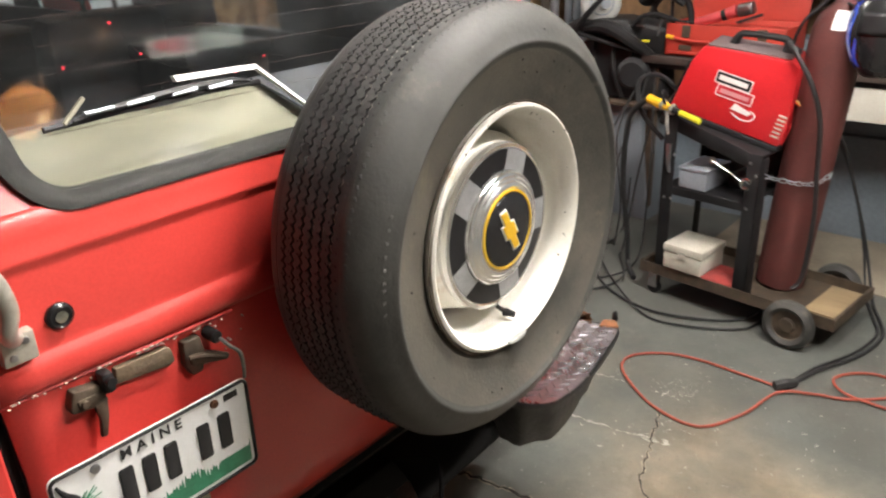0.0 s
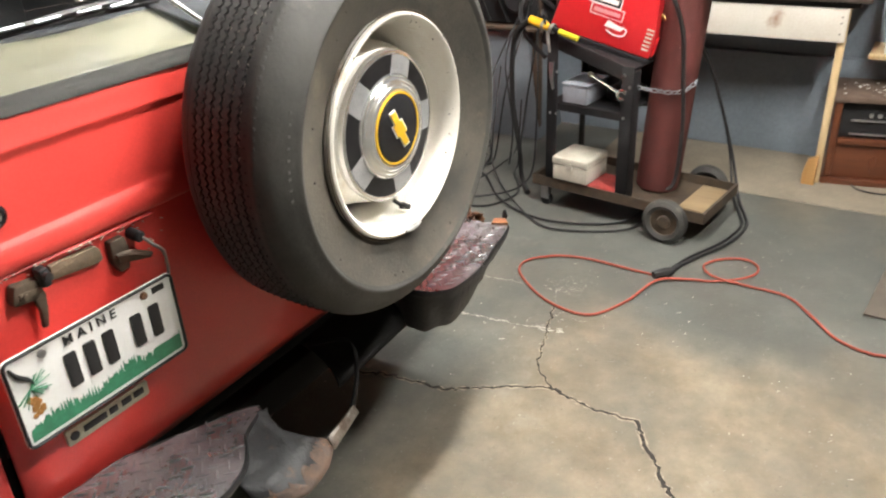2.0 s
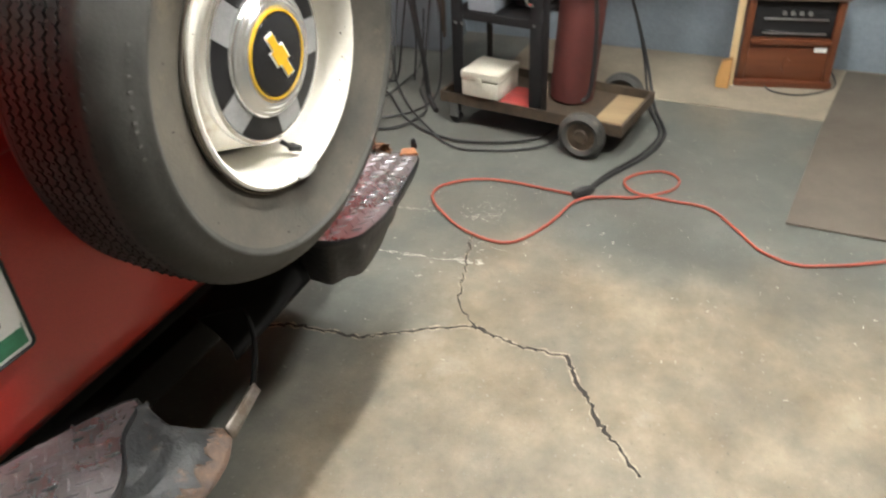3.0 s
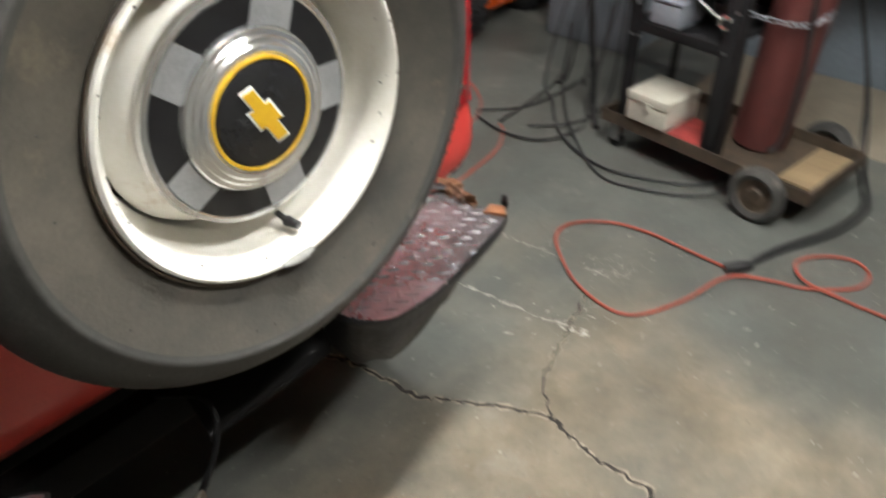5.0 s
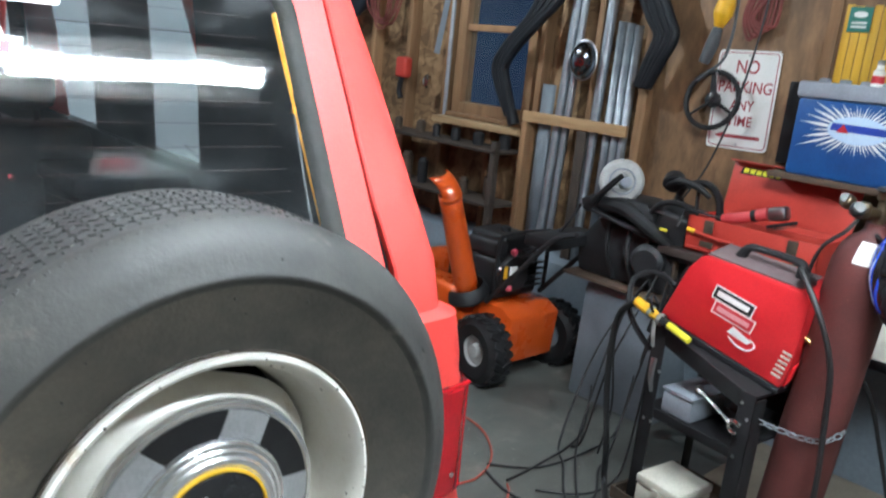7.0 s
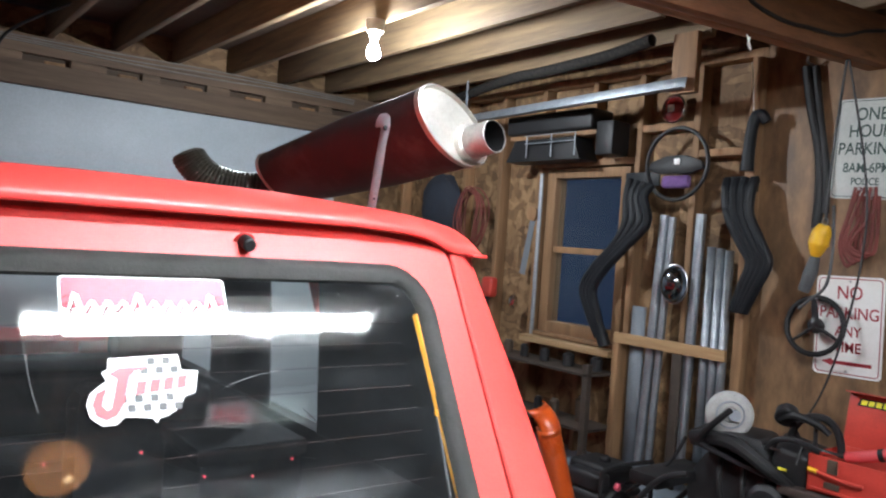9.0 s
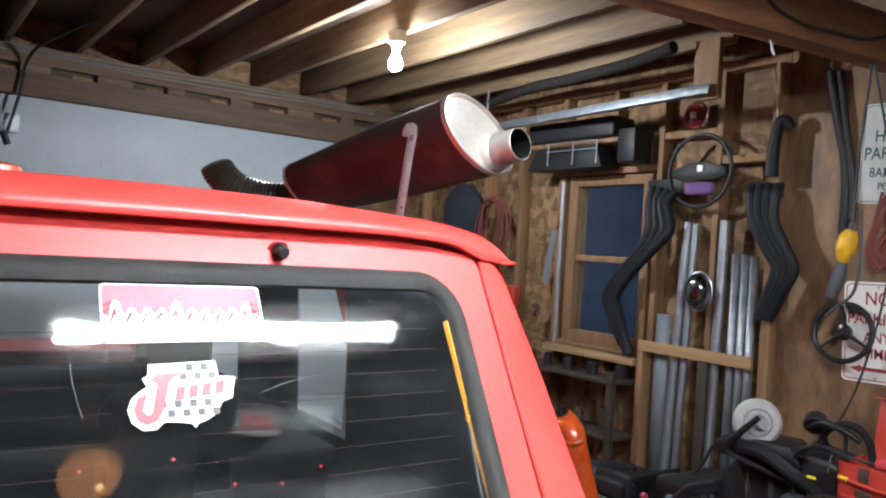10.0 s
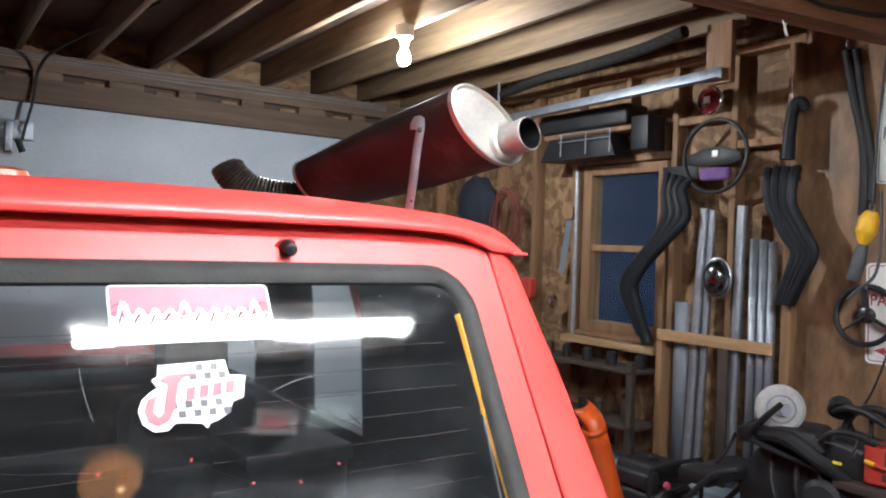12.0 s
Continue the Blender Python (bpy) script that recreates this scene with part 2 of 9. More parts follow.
def osb_board(name):
    """Pressed board of wood flakes."""
    m = bpy.data.materials.new(name)
    m.use_nodes = True
    nt = m.node_tree
    b = nt.nodes["Principled BSDF"]
    N, L = nt.nodes.new, nt.links.new
    co = N("ShaderNodeTexCoord")
    cols = []
    for s, st in ((10.0, (1, 1.0, 2.6)), (13.0, (1, 2.4, 1.1))):
        mp = N("ShaderNodeMapping")
        mp.inputs["Scale"].default_value = st
        mp.inputs["Rotation"].default_value = (0.5 * s, 0, 0)
        ns = N("ShaderNodeTexNoise")
        ns.inputs["Scale"].default_value = 5.0
        ad = N("ShaderNodeMix")
        ad.data_type, ad.inputs["Factor"].default_value = "RGBA", 0.12
        L(co.outputs["Object"], ad.inputs[6])
        L(ns.outputs["Color"], ad.inputs[7])
        L(co.outputs["Object"], ns.inputs["Vector"])
        L(ad.outputs[2], mp.inputs["Vector"])
        v = N("ShaderNodeTexVoronoi")
        v.inputs["Scale"].default_value = s
        L(mp.outputs[0], v.inputs["Vector"])
        cols.append(v.outputs["Color"])
    mx = N("ShaderNodeMix")
    mx.data_type, mx.inputs["Factor"].default_value = "RGBA", 0.5
    L(cols[0], mx.inputs[6])
    L(cols[1], mx.inputs[7])
    ramp = N("ShaderNodeValToRGB")
    e = ramp.color_ramp.elements
    e[0].position, e[0].color = 0.25, (0.13, 0.072, 0.032, 1)
    e[1].position, e[1].color = 0.75, (0.37, 0.232, 0.115, 1)
    k = e.new(0.5)
    k.color = (0.235, 0.139, 0.065, 1)
    L(mx.outputs[2], ramp.inputs["Fac"])
    big = N("ShaderNodeTexNoise")
    big.inputs["Scale"].default_value, big.inputs["Detail"].default_value = 1.6, 6
    L(co.outputs["Object"], big.inputs["Vector"])
    dk = N("ShaderNodeMix")
    dk.data_type, dk.blend_type = "RGBA", "MULTIPLY"
    dk.inputs["Factor"].default_value = 0.5
    L(ramp.outputs["Color"], dk.inputs[6])
    L(big.outputs["Fac"], dk.inputs[7])
    L(dk.outputs[2], b.inputs["Base Color"])
    b.inputs["Roughness"].default_value = 0.78
    bp = N("ShaderNodeBump")
    bp.inputs["Strength"].default_value, bp.inputs["Distance"].default_value = 0.35, 0.003
    L(mx.outputs[2], bp.inputs["Height"])
    L(bp.outputs[0], b.inputs["Normal"])
    return m


def floor_concrete():
    """Old slab: grey-green floor paint, worn through to tan concrete where people walk and cars stand."""
    m = bpy.data.materials.new("worn_painted_concrete")
    m.use_nodes = True
    nt = m.node_tree
    b = nt.nodes["Principled BSDF"]
    N, L = nt.nodes.new, nt.links.new
    co = N("ShaderNodeTexCoord")

    def noise(scale, detail, rough):
        t = N("ShaderNodeTexNoise")
        t.inputs["Scale"].default_value, t.inputs["Detail"].default_value, t.inputs["Roughness"].default_value = scale, detail, rough
        L(co.outputs["Object"], t.inputs["Vector"])
        return t.outputs["Fac"]

    def ramp(src, p0, p1, c0, c1):
        r = N("ShaderNodeValToRGB")
        r.color_ramp.elements[0].position, r.color_ramp.elements[1].position = p0, p1
        r.color_ramp.elements[0].color, r.color_ramp.elements[1].color = (*c0, 1), (*c1, 1)
        L(src, r.inputs["Fac"])
        return r.outputs["Color"]

    def mix(f, a, c):
        x = N("ShaderNodeMix")
        x.data_type = "RGBA"
        for src, i in ((f, "Factor"), (a, 6), (c, 7)):
            if hasattr(src, "links"):
                L(src, x.inputs[i])
            else:
                x.inputs[i].default_value = src
        return x.outputs[2]

    n1, n2, n3, n4 = noise(0.9, 7, 0.6), noise(5.5, 8, 0.68), noise(60, 5, 0.7), noise(210, 2, 0.6)
    paint = ramp(n2, 0.3, 0.72, (0.078, 0.084, 0.076), (0.150, 0.156, 0.138))
    bare = ramp(n2, 0.3, 0.75, (0.148, 0.116, 0.078), (0.305, 0.260, 0.192))
    # worn ground behind the car
    sub = N("ShaderNodeVectorMath")
    sub.operation = "DISTANCE"
    sub.inputs[1].default_value = (0.75, -0.95, 0)
    L(co.outputs["Object"], sub.inputs[0])
    mr = N("ShaderNodeMapRange")
    mr.inputs["From Min"].default_value, mr.inputs["From Max"].default_value = 0.35, 1.25
    mr.inputs["To Min"].default_value, mr.inputs["To Max"].default_value = 0.64, 0.0
    L(sub.outputs["Value"], mr.inputs["Value"])
    ad = N("ShaderNodeMath")
    L(n1, ad.inputs[0])
    L(mr.outputs[0], ad.inputs[1])
    worn = ramp(ad.outputs[0], 0.52, 0.80, (0, 0, 0), (1, 1, 1))
    col = mix(worn, paint, bare)
    n5 = noise(2.4, 8, 0.7)
    cloud = ramp(n5, 0.36, 0.60, (0.60, 0.60, 0.60), (0, 0, 0))
    col = mix(cloud, col, (0.074, 0.079, 0.072, 1))
    scuff = ramp(n5, 0.60, 0.72, (0, 0, 0), (0.5, 0.5, 0.5))
    col = mix(scuff, col, (0.30, 0.285, 0.245, 1))
    dirt = ramp(n1, 0.36, 0.50, (0.75, 0.75, 0.75), (0, 0, 0))
    col = mix(dirt, col, (0.072, 0.067, 0.058, 1))
    speck = ramp(n3, 0.62, 0.72, (0, 0, 0), (0.7, 0.7, 0.7))
    col = mix(speck, col, (0.36, 0.35, 0.31, 1))
    pit = ramp(n3, 0.31, 0.38, (0.6, 0.6, 0.6), (0, 0, 0))
    col = mix(pit, col, (0.06, 0.055, 0.05, 1))
    L(col, b.inputs["Base Color"])
    rr = N("ShaderNodeMapRange")
    rr.inputs["To Min"].default_value, rr.inputs["To Max"].default_value = 0.30, 0.62
    L(n2, rr.inputs["Value"])
    L(rr.outputs[0], b.inputs["Roughness"])
    hs = N("ShaderNodeMath")
    L(n3, hs.inputs[0])
    L(n4, hs.inputs[1])
    bp = N("ShaderNodeBump")
    bp.inputs["Strength"].default_value, bp.inputs["Distance"].default_value = 0.22, 0.004
    L(hs.outputs[0], bp.inputs["Height"])
    L(bp.outputs[0], b.inputs["Normal"])
    return m


RED = material("faded_red_paint", (0.69, 0.061, 0.051), (0.61, 0.047, 0.040), scale=3, rough=0.42, bump=0.03, fine=200, coat=0.16, spots=(0.40, 0.075, 0.062), spot_scale=6, spot_amount=0.16)
SIGNDARK = material("dark_red_print", (0.14, 0.01, 0.018), rough=0.5, bump=0)
RED_WORN = material("worn_red_paint", (0.55, 0.035, 0.03), (0.40, 0.025, 0.022), scale=9, rough=0.5, bump=0.06, fine=90, spots=(0.16, 0.05, 0.035), spot_scale=14, spot_amount=0.22)
RUBBER = material("dusty_tyre_rubber", (0.054, 0.052, 0.047), (0.016, 0.016, 0.015), scale=6, rough=0.66, bump=0.16, fine=120, rough_var=0.2, spots=(0.125, 0.112, 0.092), spot_scale=4.2, spot_amount=0.34)
TREAD = material("tread_rubber", (0.046, 0.046, 0.044), (0.024, 0.024, 0.024), scale=8, rough=0.72, bump=0.2, fine=140)
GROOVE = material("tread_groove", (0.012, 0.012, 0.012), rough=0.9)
BLACK = material("black_plastic", (0.016, 0.016, 0.017), (0.010, 0.010, 0.011), rough=0.5, bump=0.1, fine=180, spec=0.3)
GASKET = material("weathered_rubber_gasket", (0.024, 0.023, 0.021), (0.012, 0.012, 0.011), scale=12, rough=0.7, bump=0.25, fine=150, spec=0.25)
# near-black for dark parts, and for shade put into colour below the tyre
DARK = material("dark_parts_and_shade", (0.008, 0.008, 0.008), rough=0.95, bump=0.1, spec=0.1)
BUMPER = material("scuffed_black_bumper", (0.024, 0.025, 0.028), (0.009, 0.009, 0.010), scale=11, rough=0.42, bump=0.3, fine=40, dist=0.008, spots=(0.11, 0.055, 0.030), spot_scale=12, spot_amount=0.22, spec=0.45)
BEAD = material("brown_dusted_rubber", (0.092, 0.080, 0.064), (0.036, 0.034, 0.030), scale=7, rough=0.62, bump=0.2, fine=150, rough_var=0.2, spots=(0.15, 0.122, 0.085), spot_scale=6, spot_amount=0.28)
ALU = material("worn_aluminium", (0.66, 0.63, 0.55), (0.50, 0.47, 0.40), scale=22, rough=0.42, metal=0.55, bump=0.12, fine=120)
RUSTY = material("rust_edged_steel", (0.105, 0.062, 0.042), (0.030, 0.022, 0.018), scale=26, rough=0.85, bump=0.5, spots=(0.19, 0.085, 0.042), spot_scale=22, spot_amount=0.35)
# grey darkened to hold the shade under the bumper; the rust spots are real
WINGM = material("dented_shaded_steel", (0.024, 0.026, 0.029), (0.010, 0.010, 0.011), scale=9, rough=0.6, bump=0.5, fine=34, dist=0.012, spots=(0.085, 0.045, 0.028), spot_scale=16, spot_amount=0.34, spec=0.3)
RUST = material("flaking_rust", (0.20, 0.085, 0.035), (0.06, 0.028, 0.016), scale=25, rough=0.95, bump=0.9, fine=70, dist=0.01)
TIPRUST = material("orange_rust", (0.30, 0.125, 0.05), (0.16, 0.062, 0.028), scale=40, rough=0.9, bump=0.5)
TREADPLATE = material("aluminium_tread_plate", (0.36, 0.345, 0.36), (0.19, 0.18, 0.185), scale=12, rough=0.28, metal=0.76, bump=0.15, fine=220)
CHROME = material("worn_chrome", (0.80, 0.80, 0.79), (0.66, 0.65, 0.62), scale=9, rough=0.17, metal=1.0, bump=0.03, fine=220, rough_var=0.08)
PANELBLK = material("matt_black_panel", (0.008, 0.008, 0.010), (0.014, 0.014, 0.015), scale=30, rough=0.42, bump=0.08, fine=160, spots=(0.10, 0.09, 0.075), spot_scale=45, spot_amount=0.06)
SPOKE = material("brushed_spoke_metal", (0.52, 0.53, 0.54), (0.40, 0.41, 0.42), scale=16, rough=0.46, metal=0.5, bump=0.06, fine=240)
LEAD = material("dull_lead", (0.36, 0.36, 0.34), (0.22, 0.22, 0.21), scale=40, rough=0.55, metal=0.4, bump=0.3)
HUBALU = material("satin_aluminium", (0.86, 0.86, 0.85), (0.72, 0.72, 0.71), scale=9, rough=0.20, metal=0.85, bump=0.05, fine=220)
BRUSHED = material("brushed_aluminium", (0.60, 0.60, 0.60), (0.48, 0.48, 0.48), scale=20, rough=0.36, metal=1.0, bump=0.08, fine=240)
RIM = material("cream_white_wheel_paint", (0.84, 0.82, 0.765), (0.72, 0.69, 0.615), scale=5, rough=0.32, bump=0.05, fine=140, spots=(0.44, 0.31, 0.18), spot_scale=5.5, spot_amount=0.30)
GOLD = material("gold_enamel", (0.72, 0.44, 0.03), (0.62, 0.36, 0.02), rough=0.3, bump=0.02, coat=0.5)
ENAMEL = material("black_enamel", (0.012, 0.012, 0.014), (0.02, 0.02, 0.02), rough=0.25, bump=0.04, fine=200)
STEEL = material("bare_steel", (0.45, 0.45, 0.46), (0.33, 0.33, 0.34), scale=14, rough=0.36, metal=1.0, bump=0.1)
ZINC = material("galvanised_steel", (0.40, 0.43, 0.46), (0.27, 0.30, 0.33), scale=16, rough=0.48, metal=0.8, bump=0.08)
GREASY = material("greasy_brown_steel", (0.105, 0.075, 0.05), (0.055, 0.042, 0.032), scale=18, rough=0.65, metal=0.4, bump=0.3)
BLACKSTEEL = material("black_painted_steel", (0.022, 0.022, 0.024), (0.014, 0.014, 0.015), scale=9, rough=0.48, bump=0.08, spots=(0.08, 0.055, 0.04), spot_scale=10, spot_amount=0.1, spec=0.3)
WHITE = material("white_enamel", (0.78, 0.77, 0.74), (0.68, 0.67, 0.63), rough=0.45, bump=0.04)
PAPER = material("white_sticker", (0.82, 0.82, 0.80), (0.76, 0.76, 0.74), rough=0.4, bump=0.02)
INK = material("black_ink", (0.015, 0.015, 0.016), rough=0.5, bump=0.0)
REDINK = material("red_print", (0.55, 0.03, 0.045), (0.48, 0.02, 0.035), rough=0.45, bump=0.02)
GREENINK = material("green_print", (0.04, 0.24, 0.13), (0.03, 0.17, 0.09), scale=40, rough=0.45, bump=0.02)
CREAM = material("cream_vinyl_trim", (0.27, 0.25, 0.185), (0.18, 0.165, 0.12), scale=7, rough=0.6, bump=0.1, spots=(0.20, 0.15, 0.09), spot_scale=12, spot_amount=0.2)
AMBER = material("amber_strip", (0.75, 0.32, 0.015), (0.62, 0.25, 0.01), rough=0.4, bump=0.02)
LENS = material("red_lamp_lens", (0.34, 0.006, 0.012), (0.25, 0.005, 0.010), rough=0.15, bump=0.03, coat=0.6)
LENSW = material("clear_lamp_lens", (0.62, 0.62, 0.60), (0.5, 0.5, 0.48), rough=0.2, bump=0.15, coat=0.5, fine=90)
GLASS = clear("rear_glass", (0.86, 0.90, 0.89), dust_veil=0.010)
DARKGREY_LEAD = material("grey_lead_wire", (0.035, 0.038, 0.042), rough=0.8, bump=0.05)
PANE = clear("window_pane", (0.75, 0.85, 0.92))
SEAT = material("dark_seat_cloth", (0.05, 0.052, 0.06), (0.03, 0.032, 0.038), rough=0.9, bump=0.3)
FLOOR = floor_concrete()
SLAB = material("bare_slab_edge", (0.26, 0.222, 0.168), (0.185, 0.157, 0.118), scale=4, rough=0.8, bump=0.3, fine=90, spots=(0.10, 0.09, 0.075), spot_scale=5, spot_amount=0.2)
OSB = osb_board("flake_board")
STUD = wood("pine_stud", (0.29, 0.165, 0.080), (0.18, 0.100, 0.047), 2)
JOIST = wood("old_joist", (0.24, 0.160, 0.082), (0.12, 0.078, 0.042), 1)
BEAMW = wood("header_beam", (0.30, 0.135, 0.062), (0.19, 0.085, 0.040), 0)
OLDBEAM = wood("dusty_old_beam", (0.175, 0.120, 0.078), (0.105, 0.070, 0.046), 0)
DARKWOOD = wood("dark_old_board", (0.050, 0.036, 0.026), (0.028, 0.020, 0.015), 1)
DECK = wood("roof_decking", (0.10, 0.065, 0.042), (0.055, 0.036, 0.024), 0)
FACING = material("stained_plywood", (0.27, 0.155, 0.076), (0.095, 0.055, 0.028), scale=4.5, rough=0.62, bump=0.3, fine=26, stretch=(1, 2.0, 0.8), spots=(0.07, 0.040, 0.024), spot_scale=1.8, spot_amount=0.30)
FOUND = material("blue_grey_wall_paint", (0.205, 0.245, 0.285), (0.165, 0.20, 0.235), scale=2.5, rough=0.7, bump=0.15, fine=60)
PANEL = material("white_door_panel", (0.45, 0.51, 0.55), (0.39, 0.445, 0.48), scale=2, rough=0.55, bump=0.04)
PLASTER = material("dull_wall_board", (0.22, 0.19, 0.155), (0.15, 0.13, 0.105), scale=2, rough=0.85)

# ---- the garage ----
def structure(name, bm, mat, label, cat, angle=35):
    return single(name, bm, mat, label, cat, at=(0, 0, 0), kind="structure", angle=angle)


floor = structure("floor", sheet(lambda u, v: (u, v, 0), steps(-2.8, 4.1, 30), steps(-4.2, 4.9, 40)), FLOOR, "worn grey-green painted concrete garage floor with cracks", "floor")
structure("slab_edge", box(3.06, 3.70, -4.1, 0.35, -0.05, 0.005, 0.003), SLAB, "bare tan concrete strip along the wall foot", "floor")
structure("foundation_wall", box(3.66, 4.10, -4.1, 4.75, -0.05, 0.50, 0.006), FOUND, "low foundation wall in blue-grey paint", "wall")
structure("wall_lower_bench", box(3.70, 4.10, -4.1, 0.35, 0.50, 0.92), FOUND, "blue-grey painted wall under the work bench", "wall")

wall_east = thing("wall_east", (3.95, 0, 0), "right-hand garage wall of flake board on open pine studs", "wall", kind="structure")
# cavity back with a window hole
WY0, WY1, WZ0, WZ1 = 2.17, 2.85, 1.20, 2.27
bm = box(3.95, 3.99, 1.30, WY0, 0.50, 3.05)
box(3.95, 3.99, WY1, 4.75, 0.50, 3.05, bm=bm)
box(3.95, 3.99, WY0, WY1, 0.50, WZ0, bm=bm)
box(3.95, 3.99, WY0, WY1, WZ1, 3.05, bm=bm)
part("sheathing", bm, OSB, wall_east)
for y0, y1 in ((-4.1, -2.344), (-2.341, -1.122), (-1.119, 0.100), (0.103, 1.325)):
    part("facing_board", box(3.86, 3.872, y0, y1, 0.50, 3.05, 0.0015), FACING, wall_east)
for y0, y1, z0, z1 in ((1.33, 1.41, 0.5, 2.80), (1.70, 1.738, 0.5, 2.80), (2.09, 2.128, 0.5, 2.80), (2.895, 2.933, 0.5, 2.80), (3.30, 3.338, 0.5, 2.80), (3.70, 3.738, 0.5, 2.80), (4.11, 4.148, 0.5, 2.80), (4.52, 4.558, 0.5, 2.80), (2.45, 2.488, 0.5, 1.15), (2.45, 2.488, 2.32, 2.80)):
    part("stud", box(3.862, 3.949, y0, y1, z0, z1, 0.002), STUD, wall_east)
part("top_plate", box(3.862, 3.949, 1.33, 4.70, 2.80, 2.84, 0.002), STUD, wall_east)
part("window_header", box(3.862, 3.949, 2.13, 2.893, 2.28, 2.32, 0.002), STUD, wall_east)
part("rough_sill", box(3.862, 3.949, 2.13, 2.893, 1.15, 1.188, 0.002), STUD, wall_east)
part("post", box(3.80, 3.858, 1.322, 1.375, 0.5, 2.78, 0.003), STUD, wall_east)
part("blocking", box(3.865, 3.945, 1.74, 2.088, 2.46, 2.50, 0.002), STUD, wall_east)
part("blocking", box(3.865, 3.945, 1.412, 1.698, 2.30, 2.34, 0.002), STUD, wall_east)

window = thing("window_1", (3.93, 2.51, 1.20), "small wooden sash window, dark blue night outside", "window", kind="structure")
bm = box(3.88, 3.985, WY0, WY0 + 0.062, WZ0, WZ1, 0.003)
box(3.88, 3.985, WY1 - 0.075, WY1, WZ0, WZ1, 0.003, bm=bm)
box(3.88, 3.985, WY0 + 0.062, WY1 - 0.075, WZ1 - 0.06, WZ1, 0.003, bm=bm)
box(3.88, 3.985, WY0 + 0.062, WY1 - 0.075, WZ0, WZ0 + 0.075, 0.003, bm=bm)
part("window_frame", bm, STUD, window)
part("meeting_rail", box(3.895, 3.965, WY0 + 0.06, WY1 - 0.07, 1.725, 1.765, 0.003), STUD, window)
part("window_sill", box(3.83, 3.90, WY0 - 0.03, WY1 + 0.03, 1.18, 1.205, 0.003), STUD, window)
for z0, z1 in ((1.275, 1.725), (1.765, 2.21)):
    p = part("pane", box(3.93, 3.934, WY0 + 0.06, WY1 - 0.073, z0, z1), PANE, window)
    p.visible_shadow = False

wall_north = thing("wall_north", (1.0, 4.75, 0), "end wall with the overhead garage door", "wall", kind="structure")
bm = box(3.32, 3.99, 4.74, 4.80, 0.0, 3.05)
box(-2.8, -2.2, 4.74, 4.80, 0.0, 3.05, bm=bm)
box(-2.2, 3.32, 4.76, 4.80, 2.86, 3.05, bm=bm)
part("sheathing", bm, OSB, wall_north)
part("header_beam", box(-2.4, 3.86, 4.66, 4.735, 2.545, 2.695, 0.003), OLDBEAM, wall_north)
part("header_beam", box(-2.4, 3.86, 4.66, 4.735, 2.745, 2.86, 0.003), OLDBEAM, wall_north)
part("slot_back", box(-2.4, 3.86, 4.715, 4.735, 2.696, 2.744, 0.001), DECK, wall_north)
for i in range(14):
    x = -2.3 + i * 0.45
    part("spacer_block", box(x, x + 0.12 + 0.05 * (i % 3), 4.664, 4.714, 2.696, 2.744, 0.002), OLDBEAM, wall_north)
    part("slot_filler", box(x + 0.30, x + 0.42, 4.674, 4.714, 2.696, 2.716, 0.002), STUD, wall_north)

door = thing("garage_door_1", (0.55, 4.72, 0), "white panelled overhead garage door, closed", "garage door", kind="structure")
for i in range(5):
    z0 = 0.02 + i * 0.505
    part("panel", box(-2.18, 3.31, 4.70, 4.738, z0, z0 + 0.501, 0.004), PANEL, door)
bm = box(0.66, 0.86, 4.66, 4.70, 2.30, 2.42, 0.004)
box(0.70, 0.74, 4.60, 4.67, 2.22, 2.40, 0.004, bm=bm)
part("hinge_bracket", bm, ZINC, door, "galvanised hinge bracket")

structure("wall_west", box(-2.86, -2.78, -4.2, 4.8, 0, 3.05), PLASTER, "plain garage side wall", "wall")
structure("wall_south", box(-2.8, 4.1, -4.26, -4.18, 0, 3.05), PLASTER, "plain garage back wall", "wall")

ceiling = structure("ceiling", box(-2.9, 4.2, -4.3, 4.9, 3.06, 3.12), DECK, "dark board decking above the joists", "ceiling")
for k in range(-11, 5):
    x = 1.96 + k * 0.406
    single("joist", box(x, x + 0.04, 1.48, 4.74, 2.862, 3.055, 0.002), JOIST, "aged pine ceiling joist", "joist", group="ceiling joists", kind="structure")
    single("joist", box(x + 0.05, x + 0.09, -4.15, 1.30, 2.862, 3.055, 0.002), JOIST, "aged pine ceiling joist", "joist", group="ceiling joists", kind="structure")
for k in (0, 1):
    single("main_beam", box(-2.4, 1.545, 0.0 + 0.059 * k, 0.056 + 0.059 * k, 2.65, 2.859, 0.003, m=pose(2.319, 0.953, 0, 0, 0, -8.4)), BEAMW, "heavy doubled timber ceiling beam", "beam", group="ceiling beam", kind="structure")


